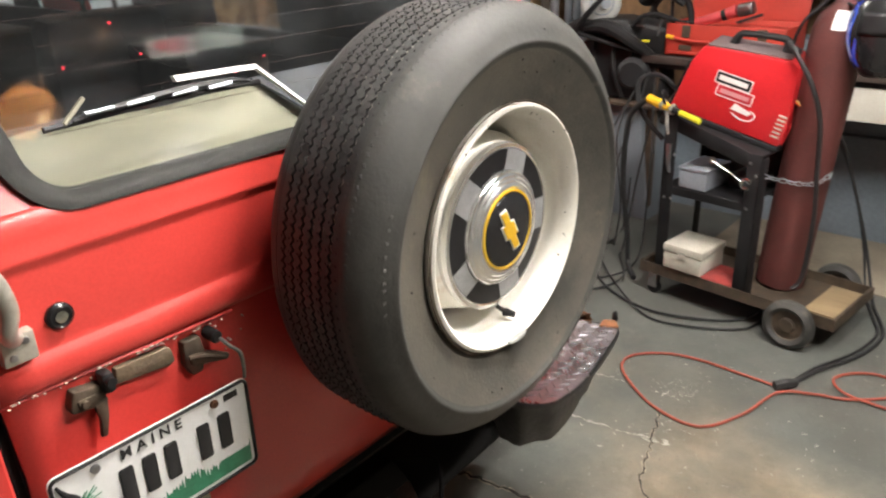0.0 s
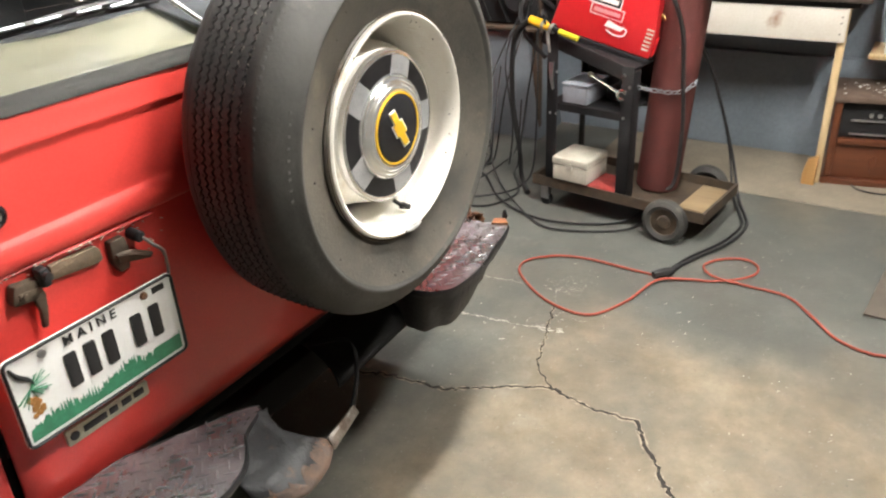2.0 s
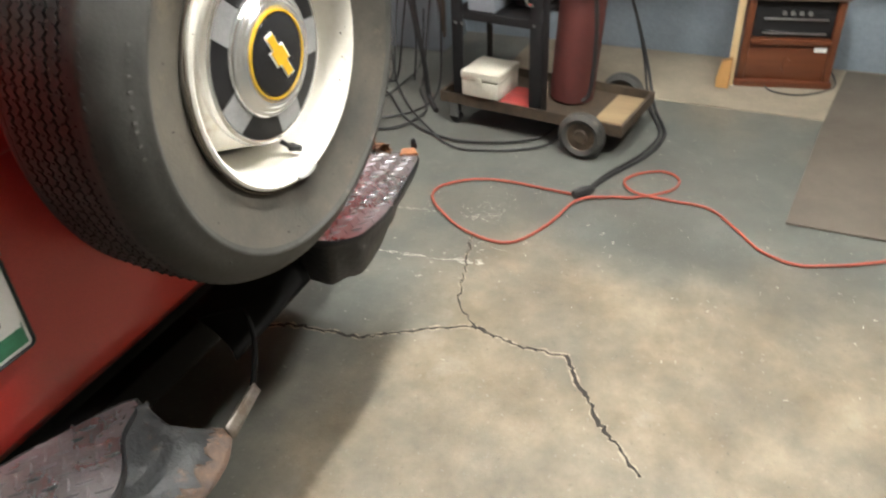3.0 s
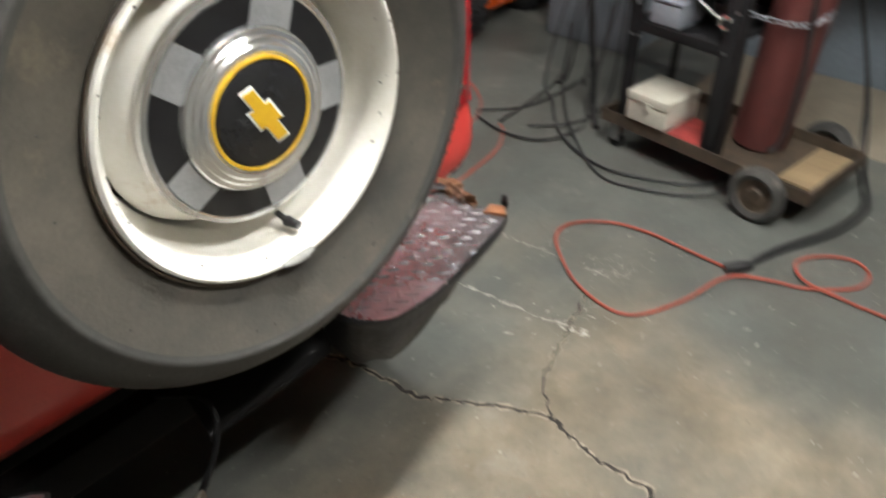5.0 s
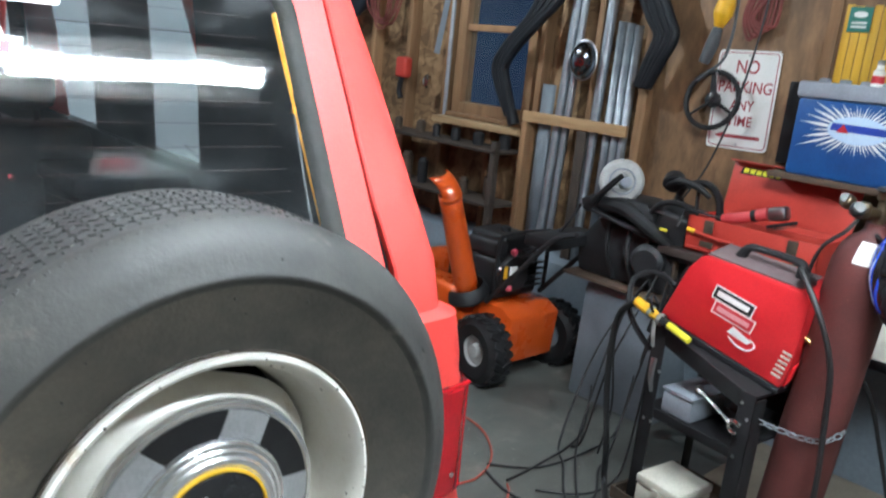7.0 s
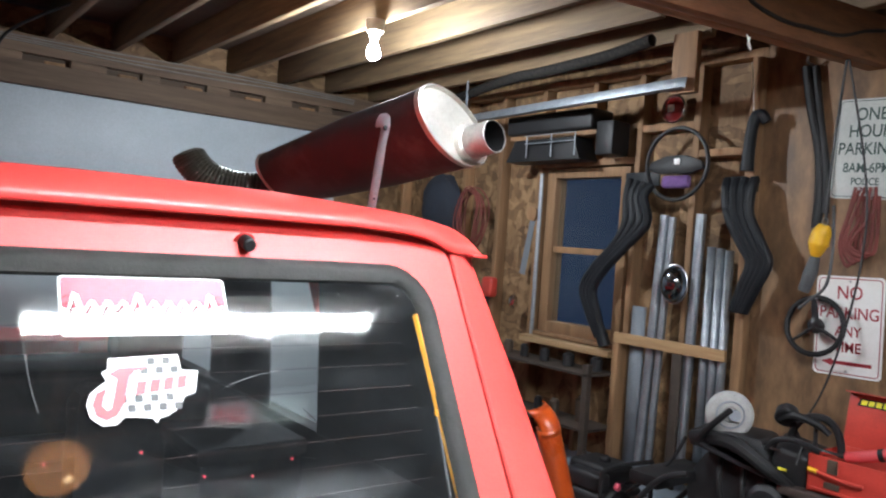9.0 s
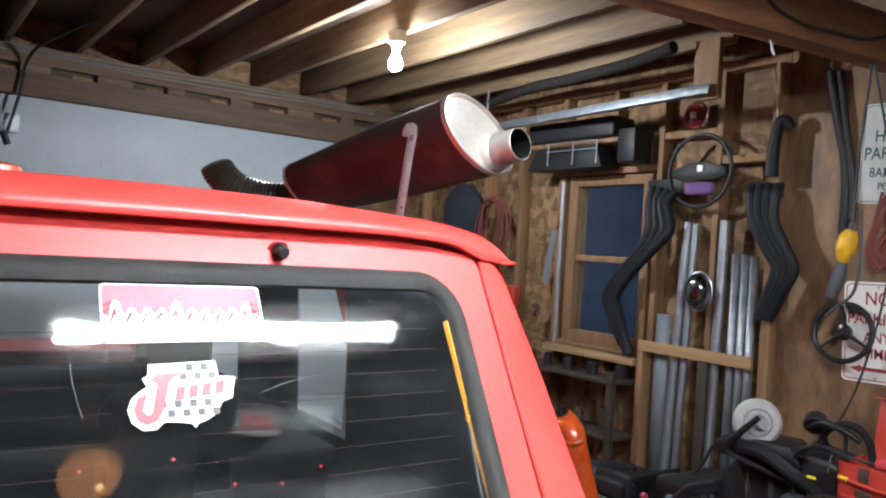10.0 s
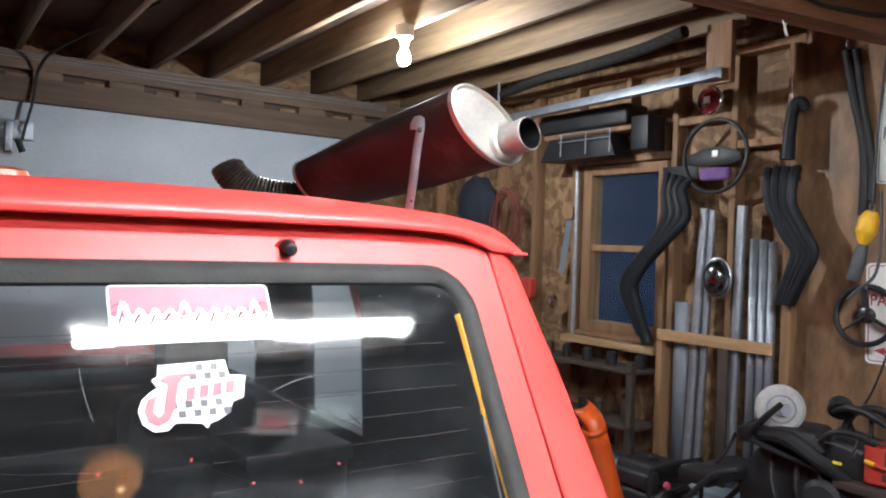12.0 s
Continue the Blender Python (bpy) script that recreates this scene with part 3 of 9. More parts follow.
def shop_light(x0, yc, lit):
    t = thing("shop_light", (x0 + 0.6, yc, 2.74), "white four-foot twin tube light under the joists, rear one an added fill", "ceiling light", group="shop lights")
    bm = box(x0 - 0.04, x0 + 1.24, yc - 0.09, yc + 0.09, 2.815, 2.862, 0.01)
    part("housing", bm, WHITE, t)
    for s in (-1, 1):
        part("reflector", sheet(lambda u, v: (x0 - 0.03 + 1.26 * u, yc + s * (0.07 + 0.055 * v), 2.828 - 0.054 * v), [0, 1], [0, 1]), WHITE, t, "white sloped reflector wing", solid=0.002)
    for y in (yc - 0.019, yc + 0.019):
        part("tube", cyl((x0, y, 2.785), (x0 + 1.2, y, 2.785), 0.014, seg=14), lit, t, "glowing white tube")
        for x in (x0 - 0.02, x0 + 1.2):
            part("lamp_holder", box(x, x + 0.02, y - 0.015, y + 0.015, 2.765, 2.818, 0.003), WHITE, t)


def bare_bulb():
    p = Vector((2.33, 2.62, 2.70))
    t = thing("light_bulb", p, "bare glowing bulb in a ceiling lamp holder", "light bulb")
    part("bulb", lathe([(0, -0.045), (0.018, -0.042), (0.030, -0.030), (0.034, -0.012), (0.032, 0.008), (0.022, 0.028), (0.015, 0.042), (0.013, 0.052)], Matrix.Translation(p), 20), glowing("lit_bulb", (0.93, 0.97, 1.0), BULB_POWER), t)
    part("lamp_holder", lathe([(0.018, 0.045), (0.022, 0.06), (0.03, 0.09), (0.045, 0.10), (0.05, 0.16), (0, 0.16)], Matrix.Translation(p), 20), WHITE, t)


shop_light(0.66, -0.50, glowing("lit_tube", (0.96, 0.98, 1.0), FRONT_TUBES))
# added unseen fill fixture that brightens the spare wheel from behind the camera
shop_light(0.68, -1.65, glowing("rear_fill_tube", (0.96, 0.98, 1.0), REAR_FILL))
bare_bulb()

# two printed cards hung from the shop light; the rear window mirrors them
def hanging_card(x, y, z, label, emblem):
    t = thing("card", (x, y, z), label, "card", group="cards under the shop light")
    n = Vector((-0.20, 0.85, 0.05)).normalized()
    up = (Vector((0, 0.89, 0.457)) - n * n.dot(Vector((0, 0.89, 0.457)))).normalized()
    side = up.cross(n)
    m = Matrix.Translation((x, y, z)) @ Matrix((side, up, n)).transposed().to_4x4()
    part("sheet", prism([(-0.080, -0.066), (0.080, -0.066), (0.080, 0.066), (-0.080, 0.066)], 0, 0.002, m), PAPER if emblem else material("mint_card", (0.55, 0.68, 0.62), rough=0.5, bump=0), t)
    if emblem:
        part("emblem", prism([(-0.056, -0.040), (0, -0.030), (0.056, -0.040), (0.046, 0), (0.056, 0.040), (0, 0.030), (-0.056, 0.040), (-0.046, 0)], 0.002, 0.003, m), REDINK, t)
        part("emblem_bar", prism([(-0.030, -0.006), (0.030, -0.006), (0.030, 0.006), (-0.030, 0.006)], 0.003, 0.0036, m), PAPER, t)
    else:
        part("mark", sweep([m @ Vector(p) for p in ((-0.012, 0.020, 0.003), (0.004, 0.004, 0.003), (-0.006, -0.004, 0.003), (0.012, -0.022, 0.003))], 0.0022, 5), INK, t)
        part("mark", prism([(-0.06, 0.018), (-0.034, 0.018), (-0.034, 0.022), (-0.06, 0.022)], 0.002, 0.003, m), INK, t)
    part("string", sweep([m @ Vector((0, 0.062, -0.001)), (x, -0.585, 2.80)], 0.0012, 5, smooth=1), PAPER, t)


hanging_card(1.30, -0.742, 2.584, "white card with a red emblem hung from the light", True)
hanging_card(1.485, -0.712, 2.551, "pale green card with dark marks hung from the light", False)

# ---- the red car ----
XC = 0.585
car = thing("car", (XC, 1.6, 0), "faded red boxy off-road car with raked rear window", "car")
REAR = [(0.50, 0.078), (0.56, 0.056), (0.60, 0.048), (1.085, 0.048), (1.10, 0.062), (1.19, 0.078), (1.80, 0.078 + 0.61 * 0.61)]
HALF = [(0.535, 0.800), (0.545, 0.832), (0.567, 0.848), (0.60, 0.851), (0.65, 0.848), (0.685, 0.838), (0.70, 0.826), (0.935, 0.824), (0.950, 0.808), (1.080, 0.795), (1.098, 0.748), (1.19, 0.738), (1.50, 0.722), (1.74, 0.698)]
SEAM = [(0.50, 0.608), (0.843, 0.601), (1.02, 0.610), (1.10, 0.613), (1.16, 0.610), (1.20, 0.599), (1.26, 0.594), (1.40, 0.598), (1.74, 0.612)]


def rear_y(z):
    return lerp(REAR, z)


def rake_y(z):
    return 0.078 + 0.61 * (z - 1.19)


CROWN = [(0.0, 0.0), (0.40, -0.001), (0.453, -0.004), (0.50, -0.006), (0.546, -0.010), (0.575, -0.017), (0.602, -0.027), (0.625, -0.035), (0.647, -0.040), (0.76, -0.040)]


def crown(x):
    return lerp(CROWN, abs(x - XC))


def quarter(side):
    """Rear corner and flank, from the tailgate gap forwards."""
    zs = [0.535, 0.545, 0.567, 0.60, 0.65, 0.685, 0.70, 0.80, 0.90, 0.945, 0.955, 1.0, 1.085, 1.10, 1.13, 1.19, 1.30, 1.40, 1.50, 1.60, 1.68, 1.735]
    bm = bmesh.new()
    rows = []
    for z in zs:
        h, s, y = lerp(HALF, z), lerp(SEAM, z), rear_y(z)
        r = 0.062
        pts = [(s + 0.006, y + 0.03), (s + 0.006, y + 0.004), (s + 0.010, y)]
        pts += [(s + 0.010 + (h - r - s - 0.010) * k / 4, y + 0.004 * k / 4) for k in (1, 2, 3, 4)]
        pts += [(h - r + r * math.sin(a), y + 0.004 + r - r * math.cos(a)) for a in (radians(15 * i) for i in range(1, 7))]
        pts += [(h + 0.004 * math.sin(math.pi * k / 8), y + 0.07 + (3.55 - y - 0.07) * k / 8) for k in range(1, 9)]
        rows.append([bm.verts.new((XC + side * x, yy, z)) for x, yy in pts])
    n = len(rows[0])
    for i, (a, b) in enumerate(zip(rows, rows[1:])):
        for j in range(n - 1):
            zc = (zs[i] + zs[i + 1]) / 2
            if zc > 1.19 and zc < 1.68 and j >= 13 + 1:
                if j not in (17,):
                    continue
            bm.faces.new((a[j], a[j + 1], b[j + 1], b[j]) if side > 0 else (a[j + 1], a[j], b[j], b[j + 1]))
    return part("rear_quarter", bm, RED, car, "faded red rear corner and flank", angle=28)


for sd in (1, -1):
    quarter(sd)

# tailgate
TG = [(0.500, 0.078), (0.53, 0.060), (0.60, 0.053), (0.70, 0.053), (0.84, 0.055), (0.945, 0.058), (0.951, 0.057), (0.954, 0.051), (0.960, 0.0480), (0.970, 0.0465), (0.982, 0.0470), (0.991, 0.0500), (0.997, 0.0545), (1.001, 0.0560), (1.010, 0.0555), (1.06, 0.0560), (1.105, 0.0580), (1.117, 0.0580), (1.121, 0.0545), (1.126, 0.0545), (1.132, 0.0570), (1.150, 0.0580), (1.165, 0.0600), (1.174, 0.0645), (1.180, 0.0690)]


def tail_point(u, z):
    s = lerp(SEAM, z) - 0.011
    return (XC + u * s, lerp(TG, z), z)


tailgate = part("tailgate", sheet(tail_point, steps(-1, 1, 24), [z for z, _ in TG]), RED, car, "red tailgate panel with pressed ridges", angle=50, solid=0.006)


def corner_loop(hb, ht, z0, z1, r, arch, dy=0.0):
    """Rounded trapezium on the raked plane."""
    out = []
    for sx, sz, a0 in ((1, 1, 0), (-1, 1, 90), (-1, -1, 180), (1, -1, 270)):
        h = ht if sz > 0 else hb
        cx, cz = XC + sx * (h - r), (z1 - r if sz > 0 else z0 + r)
        for i in range(7):
            a = radians(a0 + 15 * i)
            x, z = cx + r * math.cos(a), cz + r * math.sin(a)
            if sz > 0:
                z += arch * crown(x)
            out.append(Vector((x, rake_y(z) + dy, z)))
    # break up the long sides
    full = []
    for i, p in enumerate(out):
        q = out[(i + 1) % len(out)]
        full.append(p)
        if i % 7 == 6:
            for k in range(1, 8):
                w = p.lerp(q, k / 8)
                if a0 is not None and i == 6:
                    w.z = (p.z - arch * crown(p.x)) * (1 - k / 8) + (q.z - arch * crown(q.x)) * k / 8 + arch * crown(w.x)
                    w.y = rake_y(w.z) + dy
                full.append(w)
    return full


def band(loops):
    bm = bmesh.new()
    vs = [[bm.verts.new(p) for p in l] for l in loops]
    n = len(vs[0])
    for a, b in zip(vs, vs[1:]):
        for i in range(n):
            j = (i + 1) % n
            bm.faces.new((a[i], a[j], b[j], b[i]))
    return bm


outer = corner_loop(0.587, 0.608, 1.164, 1.7495, 0.02, 1.0)
inner = corner_loop(0.514, 0.532, 1.172, 1.688, 0.075, 0.25)
edge = [p + Vector((0, 0.03, 0)) for p in outer]
part("tailgate_frame", band([edge, outer, inner]), RED, car, "red frame round the rear window", angle=30)
g = [corner_loop(0.520, 0.538, 1.164, 1.694, 0.08, 0.25, 0.004), corner_loop(0.516, 0.534, 1.167, 1.690, 0.077, 0.25, -0.010), corner_loop(0.502, 0.520, 1.175, 1.676, 0.066, 0.25, -0.013), corner_loop(0.486, 0.504, 1.184, 1.660, 0.052, 0.25, -0.006), corner_loop(0.480, 0.498, 1.189, 1.654, 0.048, 0.25, 0.006)]
part("window_gasket", band(g), GASKET, car, "weathered black rubber window gasket", angle=60)
panes = [corner_loop(0.484, 0.502, 1.185, 1.658, 0.050, 0.25, d) for d in (0.0, 0.004)]
bm = band(panes)
for l in panes:
    bm.faces.new([bm.verts.new(p) for p in l])
bmesh.ops.remove_doubles(bm, verts=bm.verts, dist=0.0001)
glass = part("rear_window", bm, GLASS, car, "dusty rear window with heater wires", angle=5)
glass.visible_shadow = False
bm = bmesh.new()
for i in range(11):
    z = 1.25 + i * 0.034
    h = 0.44 + 0.02 * (z - 1.2)
    box(XC - h, XC + h, -0.0002, 0.0002, -0.0003, 0.0003, bm=bm, m=Matrix.Translation((0, rake_y(z) + 0.0065, z)))
tagged(part("heater_grid", bm, material("heater_wire", (0.045, 0.018, 0.015), rough=0.8, bump=0), car, "thin rust-red heater wires"), kind="stuff")
# scratches and paint specks on the pane
bm = bmesh.new()
for line in ([(0.431, 1.59), (0.436, 1.564), (0.44, 1.53), (0.445, 1.505), (0.45, 1.487)], [(0.699, 1.504), (0.732, 1.514), (0.765, 1.52), (0.8, 1.524)]):
    sweep([(x, rake_y(z) - 0.0012, z) for x, z in line], 0.00045, 5, bm=bm, smooth=3)
for x, z in [(0.384, 1.648), (0.611, 1.653), (0.924, 1.637), (1.047, 1.636)]:
    lathe([(0.0020, 0), (0.0012, 0.0006), (0, 0.0008)], along((x, rake_y(z) - 0.0006, z), (x, rake_y(z) - 1, z + 0.61)), 6, bm=bm)
tagged(part("glass_scratch", bm, material("pale_scratch", (0.24, 0.25, 0.25), rough=0.7, bump=0), car, "pale scratches and specks on the glass"), kind="stuff")
for sd in (1, -1):
    bm = bmesh.new()
    foot = 1.23 if sd > 0 else 1.272
    a, b = Vector((XC + sd * 0.490, rake_y(foot) + 0.012, foot)), Vector((XC + sd * 0.500, rake_y(1.60) + 0.012, 1.60))
    sweep([a, b], 0.0078, 6, smooth=1, bm=bm)
    c = a.lerp(b, 0.57)
    box(c.x - 0.010, c.x + 0.004, c.y - 0.004, c.y + 0.004, c.z - 0.004, c.z + 0.006, 0.001, bm=bm)
    part("trim_strip", bm, AMBER, car, "amber strip beside the rear window")
    if sd > 0:
        part("strip_lead", sweep([(c.x - sd * 0.006, c.y + 0.002, c.z), (c.x - sd * 0.018, rake_y(1.36) + 0.012, 1.36), (c.x - sd * 0.030, rake_y(1.25) + 0.012, 1.25)], 0.0028, 6), DARKGREY_LEAD, car)

# gap filler behind the shut lines
for sd in (1, -1):
    bm = sweep([(XC + sd * lerp(SEAM, z), rear_y(z) + 0.030, z) for z in (0.50, 0.6, 0.8, 1.0, 1.085, 1.10, 1.19, 1.3, 1.45, 1.6, 1.74)], 0.014, 6, smooth=1)
    part("door_seal", bm, DARK, car, "black seal in the tailgate gap")

# roof: flat lip across the back, dropping to a short gutter flange at each corner
ROOF = [(0.398, 0.0), (0.387, 0.03), (0.385, 0.16), (0.387, 0.26), (0.396, 0.40), (0.412, 0.56), (0.436, 0.72), (0.47, 0.86), (0.53, 0.96), (0.62, 1.0), (0.9, 1.06), (1.4, 1.14), (2.0, 1.14), (2.7, 0.90), (3.0, 0.40)]
ROOF_TOP = [(0.0, 1.819), (0.25, 1.817), (0.33, 1.813), (0.527, 1.801), (0.62, 1.792), (0.674, 1.781), (0.70, 1.769), (0.723, 1.752), (0.738, 1.735), (0.749, 1.720)]


def roof_point(u, k):
    y, share = ROOF[k]
    d = abs(u) * 0.749
    e = 1.757 + crown(XC + d)
    w = 0.749 - 0.045 * min(1.0, max(0.0, (0.47 - y) / 0.083)) * abs(u) ** 4
    return (XC + u * w, y + 0.012 * abs(u) ** 6, e + (lerp(ROOF_TOP, d) - e) * share)


us = [0, 0.2, 0.4, 0.53, 0.6, 0.66, 0.70, 0.74, 0.77, 0.80, 0.83, 0.86, 0.89, 0.915, 0.94, 0.965, 0.985, 1.0]
us = [-u for u in us[:0:-1]] + us
bm = sheet(roof_point, us, list(range(len(ROOF))))
sheet(lambda u, k: ((XC + u * (0.749 - (0.039, 0.0)[k] * abs(u) ** 4), (0.398, 0.47)[k] + 0.012 * abs(u) ** 6, 1.757 + crown(XC + u * 0.749))), us, [0, 1], bm=bm)
for sd in (1, -1):
    box(XC + sd * 0.66, XC + sd * 0.700, 0.380, 0.47, 1.7125, 1.7195, 0.002, bm=bm)
part("roof", bm, RED, car, "sun-faded red roof with a rolled rear lip", angle=50)
bm = sheet(lambda u, v: (XC + u * 0.70, v, 1.75 + crown(XC + u * 0.70)), steps(-1, 1, 10), steps(0.46, 3.0, 6))
part("headliner", bm, SEAT, car)
part("rain_gap", sheet(lambda u, v: (XC + u * 0.695, rake_y(1.748) + 0.009, 1.728 + v + crown(XC + u * 0.695)), steps(-1, 1, 40), [0, 0.03]), RED_WORN, car)
bm = cyl((0.767, rake_y(1.717) + 0.01, 1.722), (0.767, rake_y(1.717) - 0.028, 1.712), 0.0125, 0.0115, 16, bevel=0.003)
part("wiper_spindle", bm, BLACK, car, "black capped spindle above the rear window")
part("spindle_washer", lathe([(0.019, 0), (0.018, 0.0015), (0.0, 0.002)], along((0.767, rake_y(1.717) + 0.001, 1.717), (0.767, rake_y(1.717) - 1, 1.10)), 20), RED_WORN, car)

# inside
part("load_floor", box(XC - 0.70, XC + 0.70, 0.12, 3.4, 0.62, 0.66), SEAT, car)
part("side_trim", box(XC - 0.76, XC - 0.71, 0.25, 3.3, 0.62, 1.19), SEAT, car)
part("side_trim", box(XC + 0.71, XC + 0.76, 0.25, 3.3, 0.62, 1.19), SEAT, car)
for sd in (1, -1):
    part("pillar_lining", sheet(lambda u, v: (XC + sd * (lerp(HALF, v) - 0.035), rake_y(v) + 0.07 + (0.98 - rake_y(v)) * u, v), [0, 0.5, 1], steps(1.19, 1.72, 6)), SEAT, car, solid=0.004)
    for y0, y1 in ((1.41, 1.92), (2.70, 2.95)):
        part("door_pillar_lining", sheet(lambda u, v: (XC + sd * (lerp(HALF, v) - 0.012), y0 + (y1 - y0) * u, v), [0, 0.5, 1], steps(1.19, 1.70, 4)), SEAT, car, solid=0.004)
    part("frame_lining", sheet(lambda u, v: (XC + sd * (0.545 + (lerp(HALF, v) - 0.035 - 0.545) * u), rake_y(v) + 0.035 + 0.035 * u, v), [0, 0.5, 1], steps(1.19, 1.72, 6)), SEAT, car, solid=0.003)
bm = box(XC - 0.55, XC + 0.55, 0.085, 0.12, 0.62, 1.16, 0.01)
sheet(lambda u, v: (XC + u * 0.52, 0.118 + 0.33 * v, 1.176 + 0.010 * v + 0.004 * math.sin(9 * u) * v), steps(-1, 1, 16), steps(0, 1, 4), bm=bm)
part("tailgate_trim", bm, CREAM, car, "cream vinyl inner tailgate trim")
part("tailgate_trim_edge", sweep([(XC - 0.52, 0.452, 1.186), (XC + 0.52, 0.452, 1.186)], 0.010, 6, smooth=1), SEAT, car)
part("tailgate_cover", prism([(0.585, 0.125), (1.09, 0.125), (1.09, 0.455), (0.715, 0.455), (0.675, 0.35)], 1.192, 1.200, bevel=0.003), SEAT, car, "dark cloth over the end of the tailgate trim")


def seat(x):
    bm = box(x - 0.22, x + 0.22, 1.55, 2.05, 0.66, 0.90, 0.05)
    box(x - 0.20, x + 0.20, 1.42, 1.56, 0.86, 1.27, 0.05, bm=bm)
    box(x - 0.10, x + 0.10, 1.43, 1.51, 1.30, 1.45, 0.035, bm=bm)
    cyl((x - 0.05, 1.47, 1.25), (x - 0.05, 1.47, 1.32), 0.008, bm=bm)
    cyl((x + 0.05, 1.47, 1.25), (x + 0.05, 1.47, 1.32), 0.008, bm=bm)
    part("front_seat", bm, SEAT, car, "dark cloth front seat with headrest")


seat(XC - 0.36)
seat(XC + 0.36)
bm = box(XC - 0.70, XC + 0.70, 2.55, 3.0, 0.85, 1.12, 0.04)
part("dashboard", bm, BLACK, car, "black dashboard")
bm = sweep([(XC - 0.36 + 0.18 * math.cos(a), 2.38 + 0.09 * math.sin(a), 1.12 + 0.155 * math.sin(a)) for a in steps(0, 2 * math.pi, 24)[:-1]], 0.013, 8, closed=True, smooth=1)
cyl((XC - 0.36, 2.36, 1.12), (XC - 0.36, 2.6, 0.98), 0.03, bm=bm)
box(XC - 0.53, XC - 0.19, 2.37, 2.39, 1.10, 1.14, 0.008, bm=bm)
part("steering_wheel", bm, BLACK, car, "black steering wheel")
for sd in (1, -1):
    part("windscreen_pillar", sweep([(XC + sd * 0.735, 3.35, 1.15), (XC + sd * 0.69, 3.0, 1.72)], 0.03, 8, smooth=1), RED, car)
bm = sheet(lambda u, v: (XC + u * 0.80, 3.4 + 0.9 * v, 1.12 - 0.06 * v - 0.02 * u * u), steps(-1, 1, 8), steps(0, 1, 4))
sheet(lambda u, v: (XC + u * 0.80, 4.3 + 0.02 * math.sin(3 * v), 1.06 - 0.56 * v), steps(-1, 1, 8), steps(0, 1, 4), bm=bm)
for sd in (1, -1):
    sheet(lambda u, v: (XC + sd * 0.80, 3.4 + 0.9 * u, 0.50 + 0.6 * v), steps(0, 1, 4), steps(0, 1, 2), bm=bm)
part("bonnet", bm, RED, car)
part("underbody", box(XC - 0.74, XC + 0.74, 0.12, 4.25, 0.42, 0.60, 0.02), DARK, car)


def road_wheel(x, y):
    w = part("wheel", lathe([(0.20, -0.10), (0.30, -0.105), (0.345, -0.09), (0.355, -0.06), (0.355, 0.06), (0.345, 0.09), (0.30, 0.105), (0.20, 0.10)], pose(x, y, 0.355, 0, 90, 0), 40), RUBBER, car, "black road tyre")
    part("rim", lathe([(0.20, -0.10), (0.17, -0.04), (0.0, -0.03), (0, 0.03), (0.17, 0.04), (0.20, 0.10)], pose(x, y, 0.355, 0, 90, 0), 32), RIM, w)


for x in (XC - 0.66, XC + 0.66):
    for y in (0.95, 3.45):
        road_wheel(x, y)


def tail_lamp(sd):
    """Tail lamp on a rear corner: red lens with a clear reversing lens and screws."""
    def surf(u, v, off):
        x = 0.664 + 0.032 * (1 - v) + (0.159 - 0.032 * (1 - v)) * u
        z = 0.70 + 0.236 * v
        h = lerp(HALF, z)
        r = 0.062
        y = rear_y(z) + 0.004
        t = max(0.0, (x - (h - r)) / r)
        t = min(t, 0.995)
        return (XC + sd * x, y + r - r * math.sqrt(1 - t * t) - off, z)

    body = part("tail_lamp", sheet(lambda u, v: surf(u, v, 0.009 if 0.02 < u and 0.02 < v < 0.98 else 0.001), [0, 0.03, 0.08] + steps(0.15, 1.0, 12), [0, 0.03, 0.06] + steps(0.1, 0.9, 10) + [0.94, 0.97, 1]), LENS, car, "red tail lamp lens", angle=30, solid=0.004)
    part("reversing_lens", sheet(lambda k, j: surf(0.03 + 0.20 * k / 24, 0.08 + 0.28 * j / 16, 0.0118 + 0.0010 * (k % 2) + 0.0006 * (j % 2)), list(range(25)), list(range(17))), LENSW, body, "clear ribbed reversing lens", angle=10, solid=0.003)
    rim = [(0.02, 0.06), (0.02, 0.5), (0.02, 0.94), (0.06, 0.985), (0.3, 0.99), (0.85, 0.99), (0.9, 0.94), (0.9, 0.5), (0.9, 0.06), (0.85, 0.012), (0.3, 0.01), (0.06, 0.015)]
    part("lens_bezel", sweep([surf(u, v, 0.009) for u, v in rim], 0.0055, 8, closed=True, smooth=3), LENS, body, "rounded dark red bezel")
    part("lamp_gasket", sweep([surf(u, v, 0.001) for u, v in [(0, 0), (0.5, 0), (0.9, 0), (0.9, 1), (0.5, 1), (0, 1)]], 0.004, 6, closed=True, smooth=1), DARK, body)
    for u, v in ((0.20, 0.82), (0.60, 0.20)):
        c = Vector(surf(u, v, 0.012))
        part("screw", lathe([(0.006, 0), (0.005, 0.003), (0, 0.004)], along(c, c + Vector((0, -1, 0))), 12), CHROME, body)


tail_lamp(1)
tail_lamp(-1)


